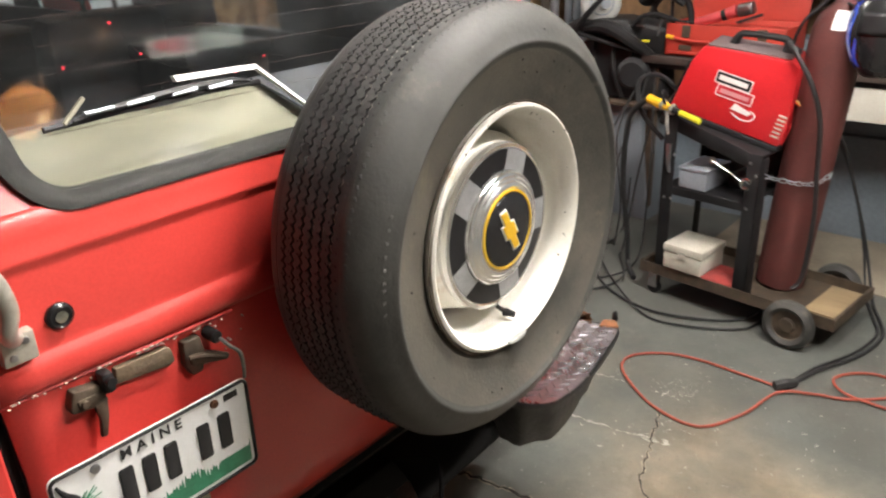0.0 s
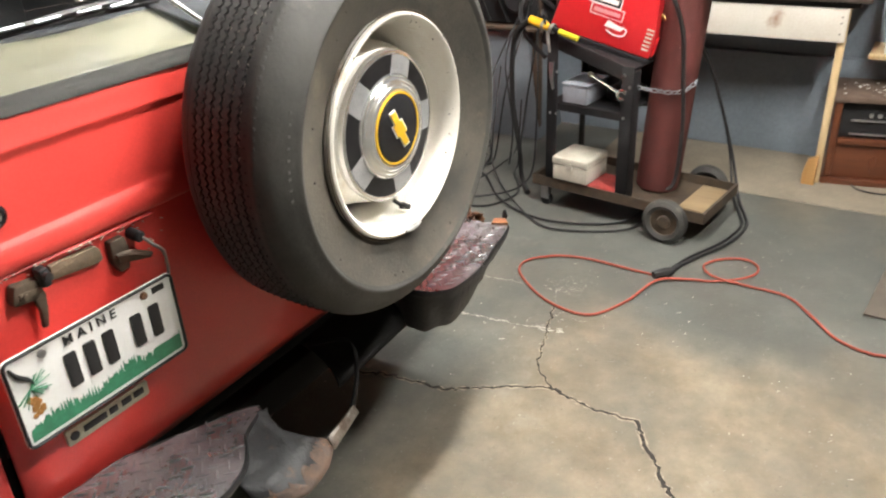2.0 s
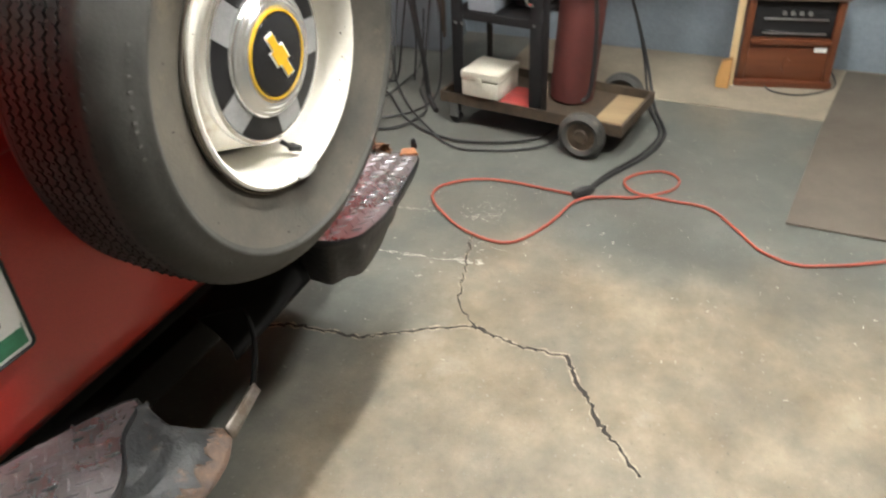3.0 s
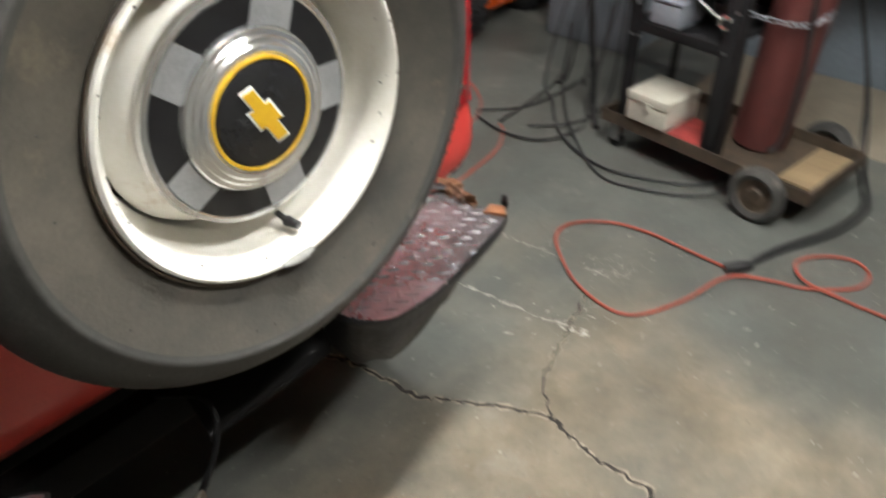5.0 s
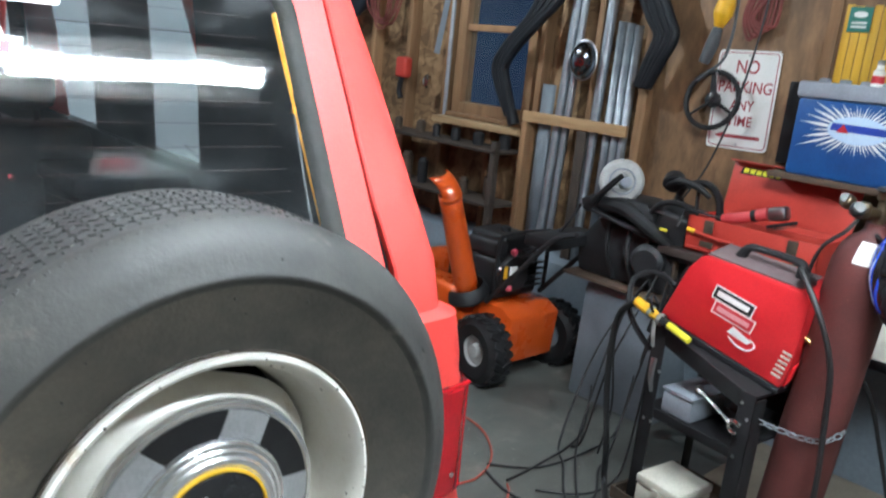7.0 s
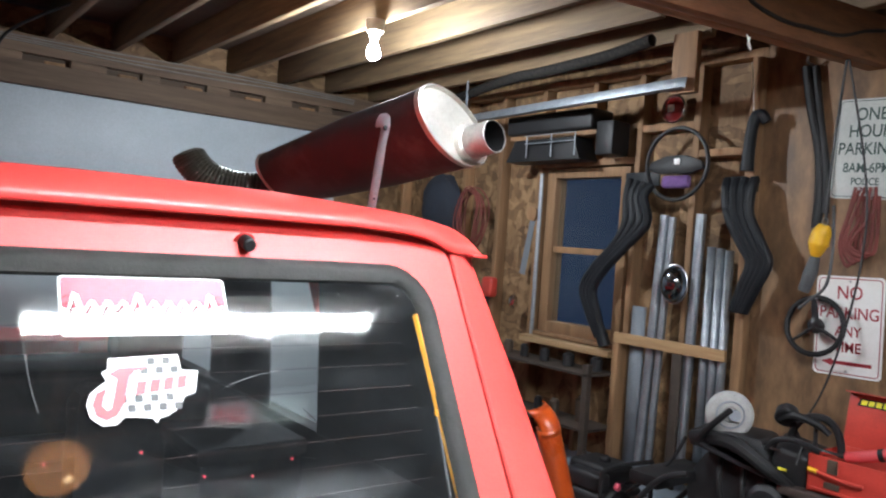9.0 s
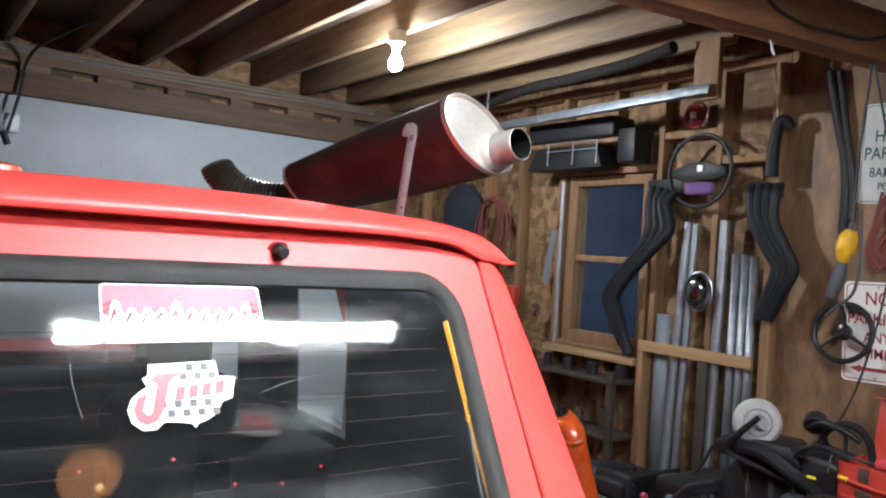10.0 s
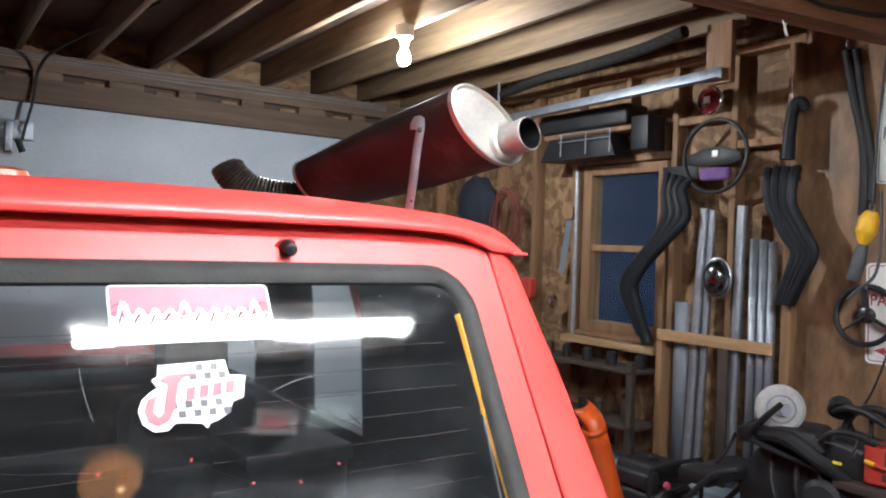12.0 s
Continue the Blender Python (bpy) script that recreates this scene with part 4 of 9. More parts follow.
# bumper: two step pads with a dropped middle
def pad_outline(sd):
    if sd > 0:
        pts = [(1.165, 0.034), (1.245, 0.030), (1.266, -0.010), (1.258, -0.070), (1.284, -0.118), (1.256, -0.146), (1.150, -0.166), (1.028, -0.188), (0.935, -0.186), (0.893, -0.166), (0.866, -0.112), (0.870, -0.04), (0.870, 0.03)]
    else:
        pts = [(-0.10, 0.035), (-0.205, -0.01), (-0.21, -0.06), (-0.175, -0.125), (-0.10, -0.165), (0.14, -0.188), (0.205, -0.182), (0.25, -0.160), (0.30, -0.112), (0.365, -0.080), (0.27, -0.026), (0.195, 0.004), (0.12, 0.032)][::-1]
    return [(p.x, p.y) for p in spline([(x, y, 0) for x, y in pts], 4, closed=True)]


def crumple(c, size, seed, squash=(1, 1, 1), holes=0.15):
    """A torn, crumpled lump of rusted sheet."""
    bm = bmesh.new()
    bmesh.ops.create_icosphere(bm, subdivisions=3, radius=1.0)
    off = Vector((seed * 3.1, seed * 1.7, 0))
    for v in bm.verts:
        k = 1 + 0.55 * noise.noise(v.co * 1.6 + off) + 0.35 * noise.noise(v.co * 4.5 + off)
        v.co = Vector(c) + Vector((v.co.x * squash[0], v.co.y * squash[1], v.co.z * squash[2])) * size * k
    gone = [f for f in bm.faces if noise.noise(f.calc_center_median() * 45 + off) > 0.45 - holes]
    bmesh.ops.delete(bm, geom=gone, context="FACES")
    return bm


def bumper():
    # core coloured near-black to keep the space between the pads in shade
    bump = part("bumper", box(-0.20, 1.30, 0.02, 0.07, 0.40, 0.485, 0.01), DARK, car, "black steel step bumper with rusted ends")
    for sd in (1, -1):
        o = pad_outline(sd)
        cx, cy = sum(p[0] for p in o) / len(o), sum(p[1] for p in o) / len(o)

        def ring(kx, ky, dy, z, rough):
            out = []
            for x, y in o:
                n = rough * noise.noise(Vector((x * 22, y * 22, z * 30)))
                out.append(Vector((cx + (x - cx) * kx + n, cy + (y - cy) * ky + dy + n, z + n * 0.6)))
            return out
        if sd > 0:
            # deep apron, lowest beside the hitch gap
            def hang(kx, ky, dy, up, rough):
                return [Vector((p.x, p.y, lerp([(0.80, 0.425), (0.89, 0.428), (0.96, 0.460), (1.03, 0.490), (1.10, 0.505), (1.35, 0.518)], p.x) + up)) for p in ring(kx, ky, dy, 0.45, rough)]
            lower = [ring(0.99, 0.985, 0, 0.525, 0.006), hang(0.975, 0.93, 0.0, 0.012, 0.012), hang(0.95, 0.86, 0.004, 0.0, 0.014), hang(0.93, 0.50, 0.03, 0.006, 0.01)]
        else:
            lower = [ring(0.975, 0.93, 0.006, 0.520, 0.012), ring(0.95, 0.80, 0.014, 0.492, 0.018), ring(0.90, 0.60, 0.03, 0.455, 0.02), ring(0.87, 0.42, 0.045, 0.425, 0.01)]
        loops = [ring(1, 1, 0, 0.549, 0), ring(1.012, 1.03, 0, 0.552, 0.002), ring(1.018, 1.05, 0, 0.546, 0.004), ring(1.005, 1.01, 0, 0.538, 0.006)] + lower
        part("pad_skirt", band(loops), BUMPER, bump, "dented black steel skirt of the step", angle=60, solid=0.003)
        deck = prism(o, 0.548, 0.553)
        # raised lozenges
        for i in range(-30, 62):
            for j in range(-12, 4):
                x, y = i * 0.0265 + (0.01325 if j % 2 else 0), j * 0.0185 + 0.02
                inside = False
                for k in range(len(o)):
                    (xa, ya), (xb, yb) = o[k], o[k - 1]
                    if (ya > y) != (yb > y) and x < (xb - xa) * (y - ya) / (yb - ya) + xa:
                        inside = not inside
                near = min(math.hypot(x - a, y - b) for a, b in o)
                if inside and near > 0.010:
                    lathe([(0.0140, 0), (0.0110, 0.0024), (0.005, 0.0036), (0, 0.0038)], pose(x, y, 0.553, 0, 0, 48 if j % 2 else -42) @ Matrix.Diagonal((1, 0.19, 1, 1)), 8, bm=deck)
        part("step_pad", deck, TREADPLATE, bump, "aluminium tread plate step pad", angle=30)
    BENT = material("scraped_bare_edge", (0.22, 0.20, 0.18), (0.10, 0.075, 0.055), scale=30, rough=0.5, metal=0.3, bump=0.2)
    # left wing of the middle: a bent sheet with a round bite out of its free end
    foot = [Vector(p) for p in ((0.235, -0.185, 0.462), (0.30, -0.232, 0.456), (0.378, -0.223, 0.457), (0.424, -0.200, 0.470))]
    brow = [Vector(p) for p in ((0.215, -0.150, 0.545), (0.29, -0.105, 0.548), (0.345, -0.085, 0.552), (0.372, -0.098, 0.552))]
    low, high = spline(foot, 5), spline(brow, 5)

    def wing(u, v):
        i = min(int(u * 15), 14)
        f = u * 15 - i
        a, b = low[i].lerp(low[i + 1], f), high[i].lerp(high[i + 1], f)
        p = b.lerp(a, v)
        bite = 0.030 * math.sin(math.pi * min(1.0, v / 0.9)) * max(0.0, u - 0.45) / 0.55
        return p + Vector((-bite, -0.007 * math.sin(math.pi * v) + bite * 0.4 + 0.010 * noise.noise(Vector((3 * u, 4 * v, 2))), 0.006 * math.sin(math.pi * v) + 0.006 * noise.noise(Vector((5 * u, 6 * v, 7)))))
    part("middle_wing", sheet(wing, steps(0, 1, 20), steps(0, 1, 16)), WINGM, bump, "dented grey bumper middle with rust, darkened for shade", solid=0.005)
    part("bent_edge", sheet(lambda u, v: Vector((0.419, -0.194, 0.486)).lerp(Vector((0.531, -0.166, 0.472)), u) + Vector((0.0, -0.004 - 0.012 * v, -0.026 * v * (1 - 0.45 * u))), steps(0, 1, 8), steps(0, 1, 3)), BENT, bump, "bare bent steel edge", solid=0.005)
    # ragged band of rust along the foot of the wing
    part("rust_band", sheet(lambda u, v: wing(u, (0.80 + 0.16 * noise.noise(Vector((9 * u, 0, 3))) + 0.10 * noise.noise(Vector((33 * u, 0, 5)))) * (1 - v) + 1.01 * v) + Vector((0, -0.0035, 0.0)), steps(0, 1, 48), steps(0, 1, 4)), RUSTY, bump, "brown rust along the lower edge", solid=0.002)
    part("hitch_rim", sweep([(0.531, -0.168, 0.466), (0.575, -0.150, 0.505), (0.594, -0.136, 0.550), (0.588, -0.118, 0.583), (0.55, -0.06, 0.575)], [0.006, 0.005, 0.005, 0.004, 0.004], 8), DARK, bump, "black rim of the hitch opening")
    # right wing, rounded over towards the hitch gap; near-black paints in the tyre's shade
    part("middle_wing", sheet(lambda u, v: (0.605 + 0.26 * u, 0.03 - 0.100 * math.sin(0.5 * math.pi * v), 0.525 - 0.085 * v ** 1.5 - 0.01 * (1 - u)), steps(0, 1, 8), steps(0, 1, 10)), DARK, bump, "bumper middle, near-black for the tyre's shade", solid=0.005)
    part("rusted_corner", crumple((1.276, 0.006, 0.556), 0.021, 3, (0.9, 1.6, 0.9), 0.22), RUST, bump, "flaking brown rust with holes", solid=0.002)
    part("rusted_corner", crumple((1.262, -0.050, 0.560), 0.016, 5, (0.7, 1.5, 0.8), 0.25), RUST, bump, solid=0.002)
    part("rusted_tip", prism([(1.252, -0.100), (1.282, -0.094), (1.296, -0.120), (1.272, -0.142)], 0.5525, 0.560, bevel=0.002), TIPRUST, bump, "bright orange rusted tip")
    part("tip_spike", crumple((1.298, -0.118, 0.566), 0.010, 7, (0.5, 0.7, 1.7), 0.0), BUMPER, bump, "torn black tip")
    part("hanging_scale", crumple((1.045, -0.160, 0.502), 0.022, 9, (1.1, 0.5, 1.0), 0.2), RUST, bump, "dark hanging rust scale", solid=0.002)
    part("hanging_scale", crumple((1.125, -0.150, 0.512), 0.014, 11, (1.8, 0.5, 0.7), 0.2), RUST, bump, solid=0.002)
    part("rear_lip", sweep([(1.13, 0.040, 0.556), (1.19, 0.043, 0.566), (1.235, 0.030, 0.572), (1.262, 0.010, 0.566)], [0.012, 0.014, 0.012, 0.008], 8, flat=0.6), BUMPER, bump, "black bent rear lip of the step")
    for k, (x, z, q) in enumerate(((1.30, 0.541, 0.012), (1.325, 0.540, 0.013), (1.352, 0.543, 0.014), (1.372, 0.545, 0.011))):
        part("torn_seal", crumple((x, 0.075, z), q, 20 + k, (1.4, 0.5, 0.7), 0.1), DARK, bump)


bumper()


# number plate and tailgate fittings
def number_plate():
    t = thing("number_plate", (0.152, 0.0, 0.70), "white pressed-metal number plate with pine and forest print", "number plate")
    x0, x1, z0, z1 = -0.002, 0.306, 0.697, 0.856
    m = pose(0, 0.004, 0, 90, 0, 0)
    part("plate", prism(rrect(x0, x1, z0, z1, 0.012), 0.0, 0.003, m), PAPER, t)
    bm = sweep([(x, 0.0, z) for x, z in rrect(x0 + 0.003, x1 - 0.003, z0 + 0.003, z1 - 0.003, 0.010)], 0.0028, 6, closed=True, smooth=1)
    part("plate_rim", bm, INK, t, "dark raised rim")
    part("state_name", lettering("MAINE", 0.0225, facing(0.142, -0.0004, 0.8375), 0.0006, 0.0003, 1.62), INK, t)
    for xa, xb in ((0.088, 0.108), (0.122, 0.142), (0.156, 0.176), (0.210, 0.230), (0.246, 0.266)):
        part("number_bar", box(xa, xb, -0.002, 0.0012, 0.757, 0.816, 0.003), INK, t)
    part("month_sticker", box(0.262, 0.286, 0.0, 0.0012, 0.833, 0.844), INK, t)
    part("bolt", lathe([(0.007, 0), (0.006, 0.004), (0, 0.005)], along((0.245, 0.001, 0.839), (0.245, -1, 0.839)), 14), RUST, t)
    part("bolt", lathe([(0.007, 0), (0.006, 0.004), (0, 0.005)], along((0.06, 0.001, 0.839), (0.06, -1, 0.839)), 14), STEEL, t)
    rng = random.Random(2)
    top = []
    for i in range(110):
        x = 0.295 - i * 0.287 / 109
        h = 0.731 + 0.015 * rng.random() - 0.006 * math.sin(i * 0.12)
        top += [(x, h - 0.010 * (i % 2))]
    part("forest_print", prism([(0.008, 0.708), (0.295, 0.708)] + top, 0.0032, 0.0036, m), GREENINK, t)
    part("year_sticker", prism(rrect(0.238, 0.293, 0.712, 0.737, 0.003), 0.0036, 0.0040, m), GREENINK, t, "green year sticker")
    bm = bmesh.new()
    for i in range(22):
        a = radians(rng.uniform(-150, 60))
        l = rng.uniform(0.02, 0.038)
        sweep([(0.028, -0.0002, 0.795), (0.028 + l * math.cos(a), -0.0002, 0.795 + l * math.sin(a))], 0.0008, 4, smooth=1, bm=bm)
    part("pine_needles", bm, GREENINK, t)
    bm = bmesh.new()
    for i in range(18):
        lathe([(0.005, 0), (0.003, 0.0006), (0, 0.0008)], along((0.030 + rng.uniform(-0.008, 0.008), 0.0006, 0.748 + i * 0.0018), (0.03, -1, 0.748 + i * 0.0018)), 8, bm=bm)
    part("cone_print", bm, material("brown_print", (0.42, 0.2, 0.06), rough=0.5, bump=0), t)
    bm = sweep([(0.008, -0.0002, 0.842), (0.016, -0.0002, 0.825), (0.03, -0.0002, 0.812), (0.036, -0.0002, 0.80)], [0.002, 0.0045, 0.0035, 0.001], 6, smooth=4)
    part("twig_print", bm, INK, t)
    return t


number_plate()


def fittings():
    # badge
    bm = prism(rrect(0.074, 0.236, 0.628, 0.658, 0.004), -0.005, 0.001, pose(0, 0.0445, 0, 90, 0, 0))
    badge = part("dealer_badge", bm, material("tarnished_badge", (0.42, 0.40, 0.30), (0.30, 0.28, 0.20), rough=0.45, metal=0.6), car, "small tarnished dealer badge")
    for a, b in ((0.105, 0.15), (0.155, 0.172), (0.18, 0.20), (0.205, 0.226)):
        part("badge_bar", box(a, b, 0.0425, 0.0445, 0.637, 0.650, 0.001), INK, badge)
    part("badge_emblem", lathe([(0.009, 0), (0.008, 0.002), (0, 0.0025)], along((0.088, 0.0437, 0.643), (0.088, -1, 0.643)), 12), INK, badge)
    # grab handle
    h = part("grab_handle", sweep([(0.004, 0.050, 1.166), (-0.003, 0.022, 1.162), (-0.001, 0.000, 1.149), (0.006, -0.007, 1.125), (0.009, -0.006, 1.095), (0.005, 0.001, 1.068), (0.012, 0.020, 1.049), (0.023, 0.046, 1.038)], [0.012, 0.011, 0.0105, 0.011, 0.0115, 0.0105, 0.010, 0.012], 12), ALU, car, "worn aluminium grab handle")
    for z, x, y in ((1.178, 0.002, 0.042), (1.024, 0.024, 0.038)):
        part("handle_foot", box(x - 0.021, x + 0.021, y, y + 0.018, z - 0.020, z + 0.020, 0.003), ALU, h)
        for dx in (-0.009, 0.009):
            part("rivet", lathe([(0.0055, 0), (0.0045, 0.003), (0, 0.004)], along((x + dx, y + 0.001, z + dx), (x + dx, -1, z + dx)), 12), STEEL, h)
    lk = part("lock", lathe([(0.018, 0), (0.018, 0.006), (0.014, 0.009), (0.011, 0.007), (0, 0.007)], along((0.083, 0.054, 1.041), (0.083, -1, 1.041)), 24), ENAMEL, car, "black round door lock")
    part("key_plate", lathe([(0.0085, 0), (0.008, 0.0025), (0.002, 0.003), (0, 0.003)], along((0.083, 0.0465, 1.041), (0.083, -1, 1.041)), 18), CHROME, lk)
    # plate lamp remains and latch
    bm = prism([(0.131, 0.914), (0.212, 0.905), (0.222, 0.909), (0.220, 0.928), (0.214, 0.936), (0.134, 0.938)], -0.058, -0.044, pose(0, 0, 0, 90, 0, 0), bevel=0.003)
    part("lamp_bracket", bm, material("tan_weathered_steel", (0.145, 0.100, 0.060), (0.085, 0.060, 0.040), scale=30, rough=0.75, bump=0.35, spots=(0.05, 0.035, 0.025), spot_scale=25, spot_amount=0.3), car, "weathered brown plate-lamp bracket")
    bm = prism([(0.062, 0.912), (0.070, 0.936), (0.113, 0.930), (0.111, 0.893), (0.085, 0.902), (0.064, 0.904)], -0.058, -0.036, pose(0, 0, 0, 90, 0, 0), bevel=0.004)
    prism([(0.092, 0.905), (0.112, 0.910), (0.108, 0.880), (0.101, 0.853), (0.092, 0.853), (0.096, 0.880)], -0.044, -0.033, pose(0, 0, 0, 90, 0, 0), bevel=0.003, bm=bm)
    box(0.072, 0.106, 0.033, 0.040, 0.910, 0.922, 0.002, bm=bm)
    cyl((0.080, 0.036, 0.916), (0.080, 0.028, 0.916), 0.005, seg=12, bm=bm)
    latch = part("latch", bm, GREASY, car, "worn brown latch lever")
    bm = box(0.106, 0.124, 0.026, 0.050, 0.916, 0.948, 0.006)
    cyl((0.115, 0.030, 0.936), (0.115, 0.018, 0.936), 0.007, seg=12, bm=bm)
    part("latch_stop", bm, BLACK, latch, "black rubber latch stop")
    bm = prism([(0.236, 0.932), (0.266, 0.932), (0.270, 0.904), (0.262, 0.874), (0.244, 0.872), (0.234, 0.895)], -0.058, -0.040, pose(0, 0, 0, 90, 0, 0), bevel=0.004)
    prism([(0.240, 0.910), (0.272, 0.905), (0.308, 0.884), (0.302, 0.876), (0.262, 0.886), (0.242, 0.892)], -0.044, -0.034, pose(0, 0, 0, 90, 0, 0), bevel=0.003, bm=bm)
    sweep([(0.238, 0.034, 0.908), (0.262, 0.031, 0.902), (0.296, 0.033, 0.883)], 0.0035, 6, bm=bm)
    part("plate_lamp", bm, GREASY, car, "broken plate lamp")
    bm = cyl((0.285, 0.058, 0.926), (0.285, 0.026, 0.924), 0.010, seg=14, bevel=0.003)
    knob = part("wire_grommet", bm, BLACK, car, "black rubber grommet")
    part("lamp_wire", sweep([(0.288, 0.028, 0.923), (0.300, 0.022, 0.905), (0.316, 0.022, 0.886), (0.320, 0.024, 0.858), (0.321, 0.028, 0.836)], [0.0030, 0.0032, 0.0032, 0.0030, 0.0026], 8), LEAD, knob, "bare grey lamp wire")
    part("recess_lip", sweep([(-0.03, 0.056, 0.948), (0.2, 0.05, 0.947), (0.33, 0.05, 0.944)], 0.0032, 6, smooth=1), RED_WORN, car)
    # wiper
    def on_glass(x, z, off):
        return Vector((x, rake_y(z) - off, z))
    arm = part("wiper_arm", sweep([on_glass(0.545, 1.220, 0.016), on_glass(0.484, 1.282, 0.024), on_glass(0.470, 1.289, 0.026), on_glass(0.41, 1.291, 0.026), on_glass(0.338, 1.292, 0.022)], [0.008, 0.0085, 0.0085, 0.0085, 0.010], 4, smooth=2, flat=0.5), WHITE, car, "white bent rear wiper arm")
    bm = sweep([on_glass(0.142, 1.260, 0.008), on_glass(0.303, 1.265, 0.009), on_glass(0.485, 1.265, 0.008)], 0.0045, 6, bm=None)
    part("wiper_blade", bm, BLACK, arm, "black rubber wiper blade")
    bm = sweep([on_glass(0.18, 1.264, 0.014), on_glass(0.25, 1.272, 0.020), on_glass(0.34, 1.277, 0.022), on_glass(0.42, 1.276, 0.020), on_glass(0.465, 1.270, 0.014)], [0.003, 0.005, 0.006, 0.005, 0.003], 6)
    part("blade_carrier", bm, BLACKSTEEL, arm, "dull black blade carrier")
    bm = sweep([on_glass(0.168, 1.262, 0.012), on_glass(0.206, 1.288, 0.014)], 0.0035, 6, smooth=1)
    part("blade_clip", bm, CREAM, arm)
    for x in (0.215, 0.275, 0.345, 0.405):
        part("blade_claw", sweep([on_glass(x - 0.020, 1.2735 - 0.02 * abs(x - 0.33), 0.022), on_glass(x + 0.020, 1.2755 - 0.02 * abs(x - 0.33), 0.025)], 0.0046, 6, smooth=1, flat=0.7), ZINC, arm)
    rng = random.Random(41)
    bm = bmesh.new()
    for i in range(46):
        k = rng.random()
        if i < 36:
            x, z, y = -0.01 + 0.33 * k, 0.9485 - 0.01 * k * k + rng.uniform(-0.002, 0.003), 0.0445
        else:
            x, z, y = rng.choice((0.12, 0.29, 0.33)) + rng.uniform(-0.03, 0.03), rng.uniform(0.88, 0.945), 0.0505
        s = rng.uniform(0.0006, 0.0018)
        box(x - s * rng.uniform(1, 2.5), x + s, y, y + 0.004, z - s * 0.6, z + s * 0.6, bm=bm)
    tagged(part("paint_chip_wear", bm, material("chipped_primer", (0.62, 0.48, 0.42), (0.35, 0.2, 0.15), scale=40, rough=0.7, bump=0), car, "pale chips along the recess lip"), kind="stuff")


fittings()


# stickers on the rear window
def stickers():
    def on(x, z, off=0.0015):
        return pose(x, rake_y(z) - off, z, 90 - math.degrees(math.atan(0.61)), 0, 0)
    m = on(0.600, 1.616)
    t = thing("window_sticker", (0.600, rake_y(1.616), 1.616), "pink and white banner sticker on the rear window", "sticker")
    part("backing", prism(rrect(-0.120, 0.120, -0.047, 0.047, 0.008), 0, 0.0004, m), PAPER, t)
    part("field", prism(rrect(-0.117, 0.117, -0.004, 0.045, 0.006), 0.0004, 0.0007, m), material("pink_red_print", (0.62, 0.07, 0.11), (0.55, 0.04, 0.07), rough=0.45, bump=0), t)
    rng = random.Random(4)
    for i in range(10):
        x = -0.098 + i * 0.0215
        h = 0.030 if i in (0, 4, 9) else 0.018
        pts = [m @ Vector((x - 0.012, -0.012 + rng.uniform(-0.004, 0.004), 0.0016)), m @ Vector((x - 0.002, -0.012 + h, 0.0016)), m @ Vector((x + 0.006, -0.006, 0.0016)), m @ Vector((x + 0.016, 0.002 + rng.uniform(-0.004, 0.006), 0.0016))]
        part("stroke", sweep(pts, [0.0012, 0.0042, 0.0046, 0.0014], 5, smooth=4, flat=0.25), PAPER, t)
        part("stroke_edge", sweep([p - m.to_3x3() @ Vector((-0.0025, 0.003, 0.0006)) for p in pts], [0.0008, 0.0028, 0.0030, 0.0010], 5, smooth=4, flat=0.2), SIGNDARK, t)
    for x in (-0.108, 0.106):
        for k in range(3):
            part("flourish", sweep([m @ Vector((x - 0.010, -0.012 + 0.010 * k, 0.0014)), m @ Vector((x, -0.006 + 0.011 * k, 0.0014)), m @ Vector((x + 0.010, -0.014 + 0.012 * k, 0.0014))], [0.0006, 0.0018, 0.0006], 5, smooth=4, flat=0.3), SIGNDARK, t)
    m = on(0.584, 1.511)
    t = thing("window_sticker", (0.584, rake_y(1.511), 1.511), "white shield sticker with black checks and red scroll", "sticker")
    out = [(-0.046, 0.043), (0.050, 0.046), (0.053, 0.022), (0.077, 0.020), (0.069, -0.013), (0.053, -0.018), (0.045, -0.034), (0.028, -0.044), (0.016, -0.047), (0.011, -0.054), (0.006, -0.047), (-0.012, -0.044), (-0.030, -0.042), (-0.042, -0.052), (-0.060, -0.052), (-0.074, -0.040), (-0.078, -0.022), (-0.072, -0.006), (-0.060, 0.004), (-0.050, 0.010), (-0.056, 0.022), (-0.048, 0.027)]
    part("backing", prism(out, 0, 0.0004, m), PAPER, t)
    for i in range(8):
        for j in range(6):
            x, y = -0.036 + i * 0.0105, -0.036 + j * 0.0135
            if (i + j) % 2 and (y > 0.008 and x > -0.012 or y < -0.012) and abs(x) < 0.042:
                part("check", prism([(x, y), (x + 0.0105, y), (x + 0.0105, y + 0.0105), (x, y + 0.0105)], 0.0004, 0.0007, m), INK, t)
    bm = prism([(-0.046, 0.020), (-0.034, 0.028), (0.010, 0.029), (-0.012, 0.022), (-0.020, 0.014), (-0.030, -0.024), (-0.040, -0.040), (-0.054, -0.045), (-0.066, -0.038), (-0.070, -0.022), (-0.064, -0.006), (-0.050, 0.000), (-0.054, -0.010), (-0.058, -0.024), (-0.052, -0.032), (-0.046, -0.028), (-0.036, 0.012)], 0.0008, 0.0012, m)
    for k in range(4):
        prism([(-0.014 + 0.019 * k, -0.012 + 0.002 * k), (-0.001 + 0.019 * k, -0.011 + 0.002 * k), (0.003 + 0.019 * k, 0.008 + 0.002 * k), (-0.010 + 0.019 * k, 0.007 + 0.002 * k)], 0.0008, 0.0011, m, bm=bm)
    part("red_scroll", bm, REDINK, t)


stickers()


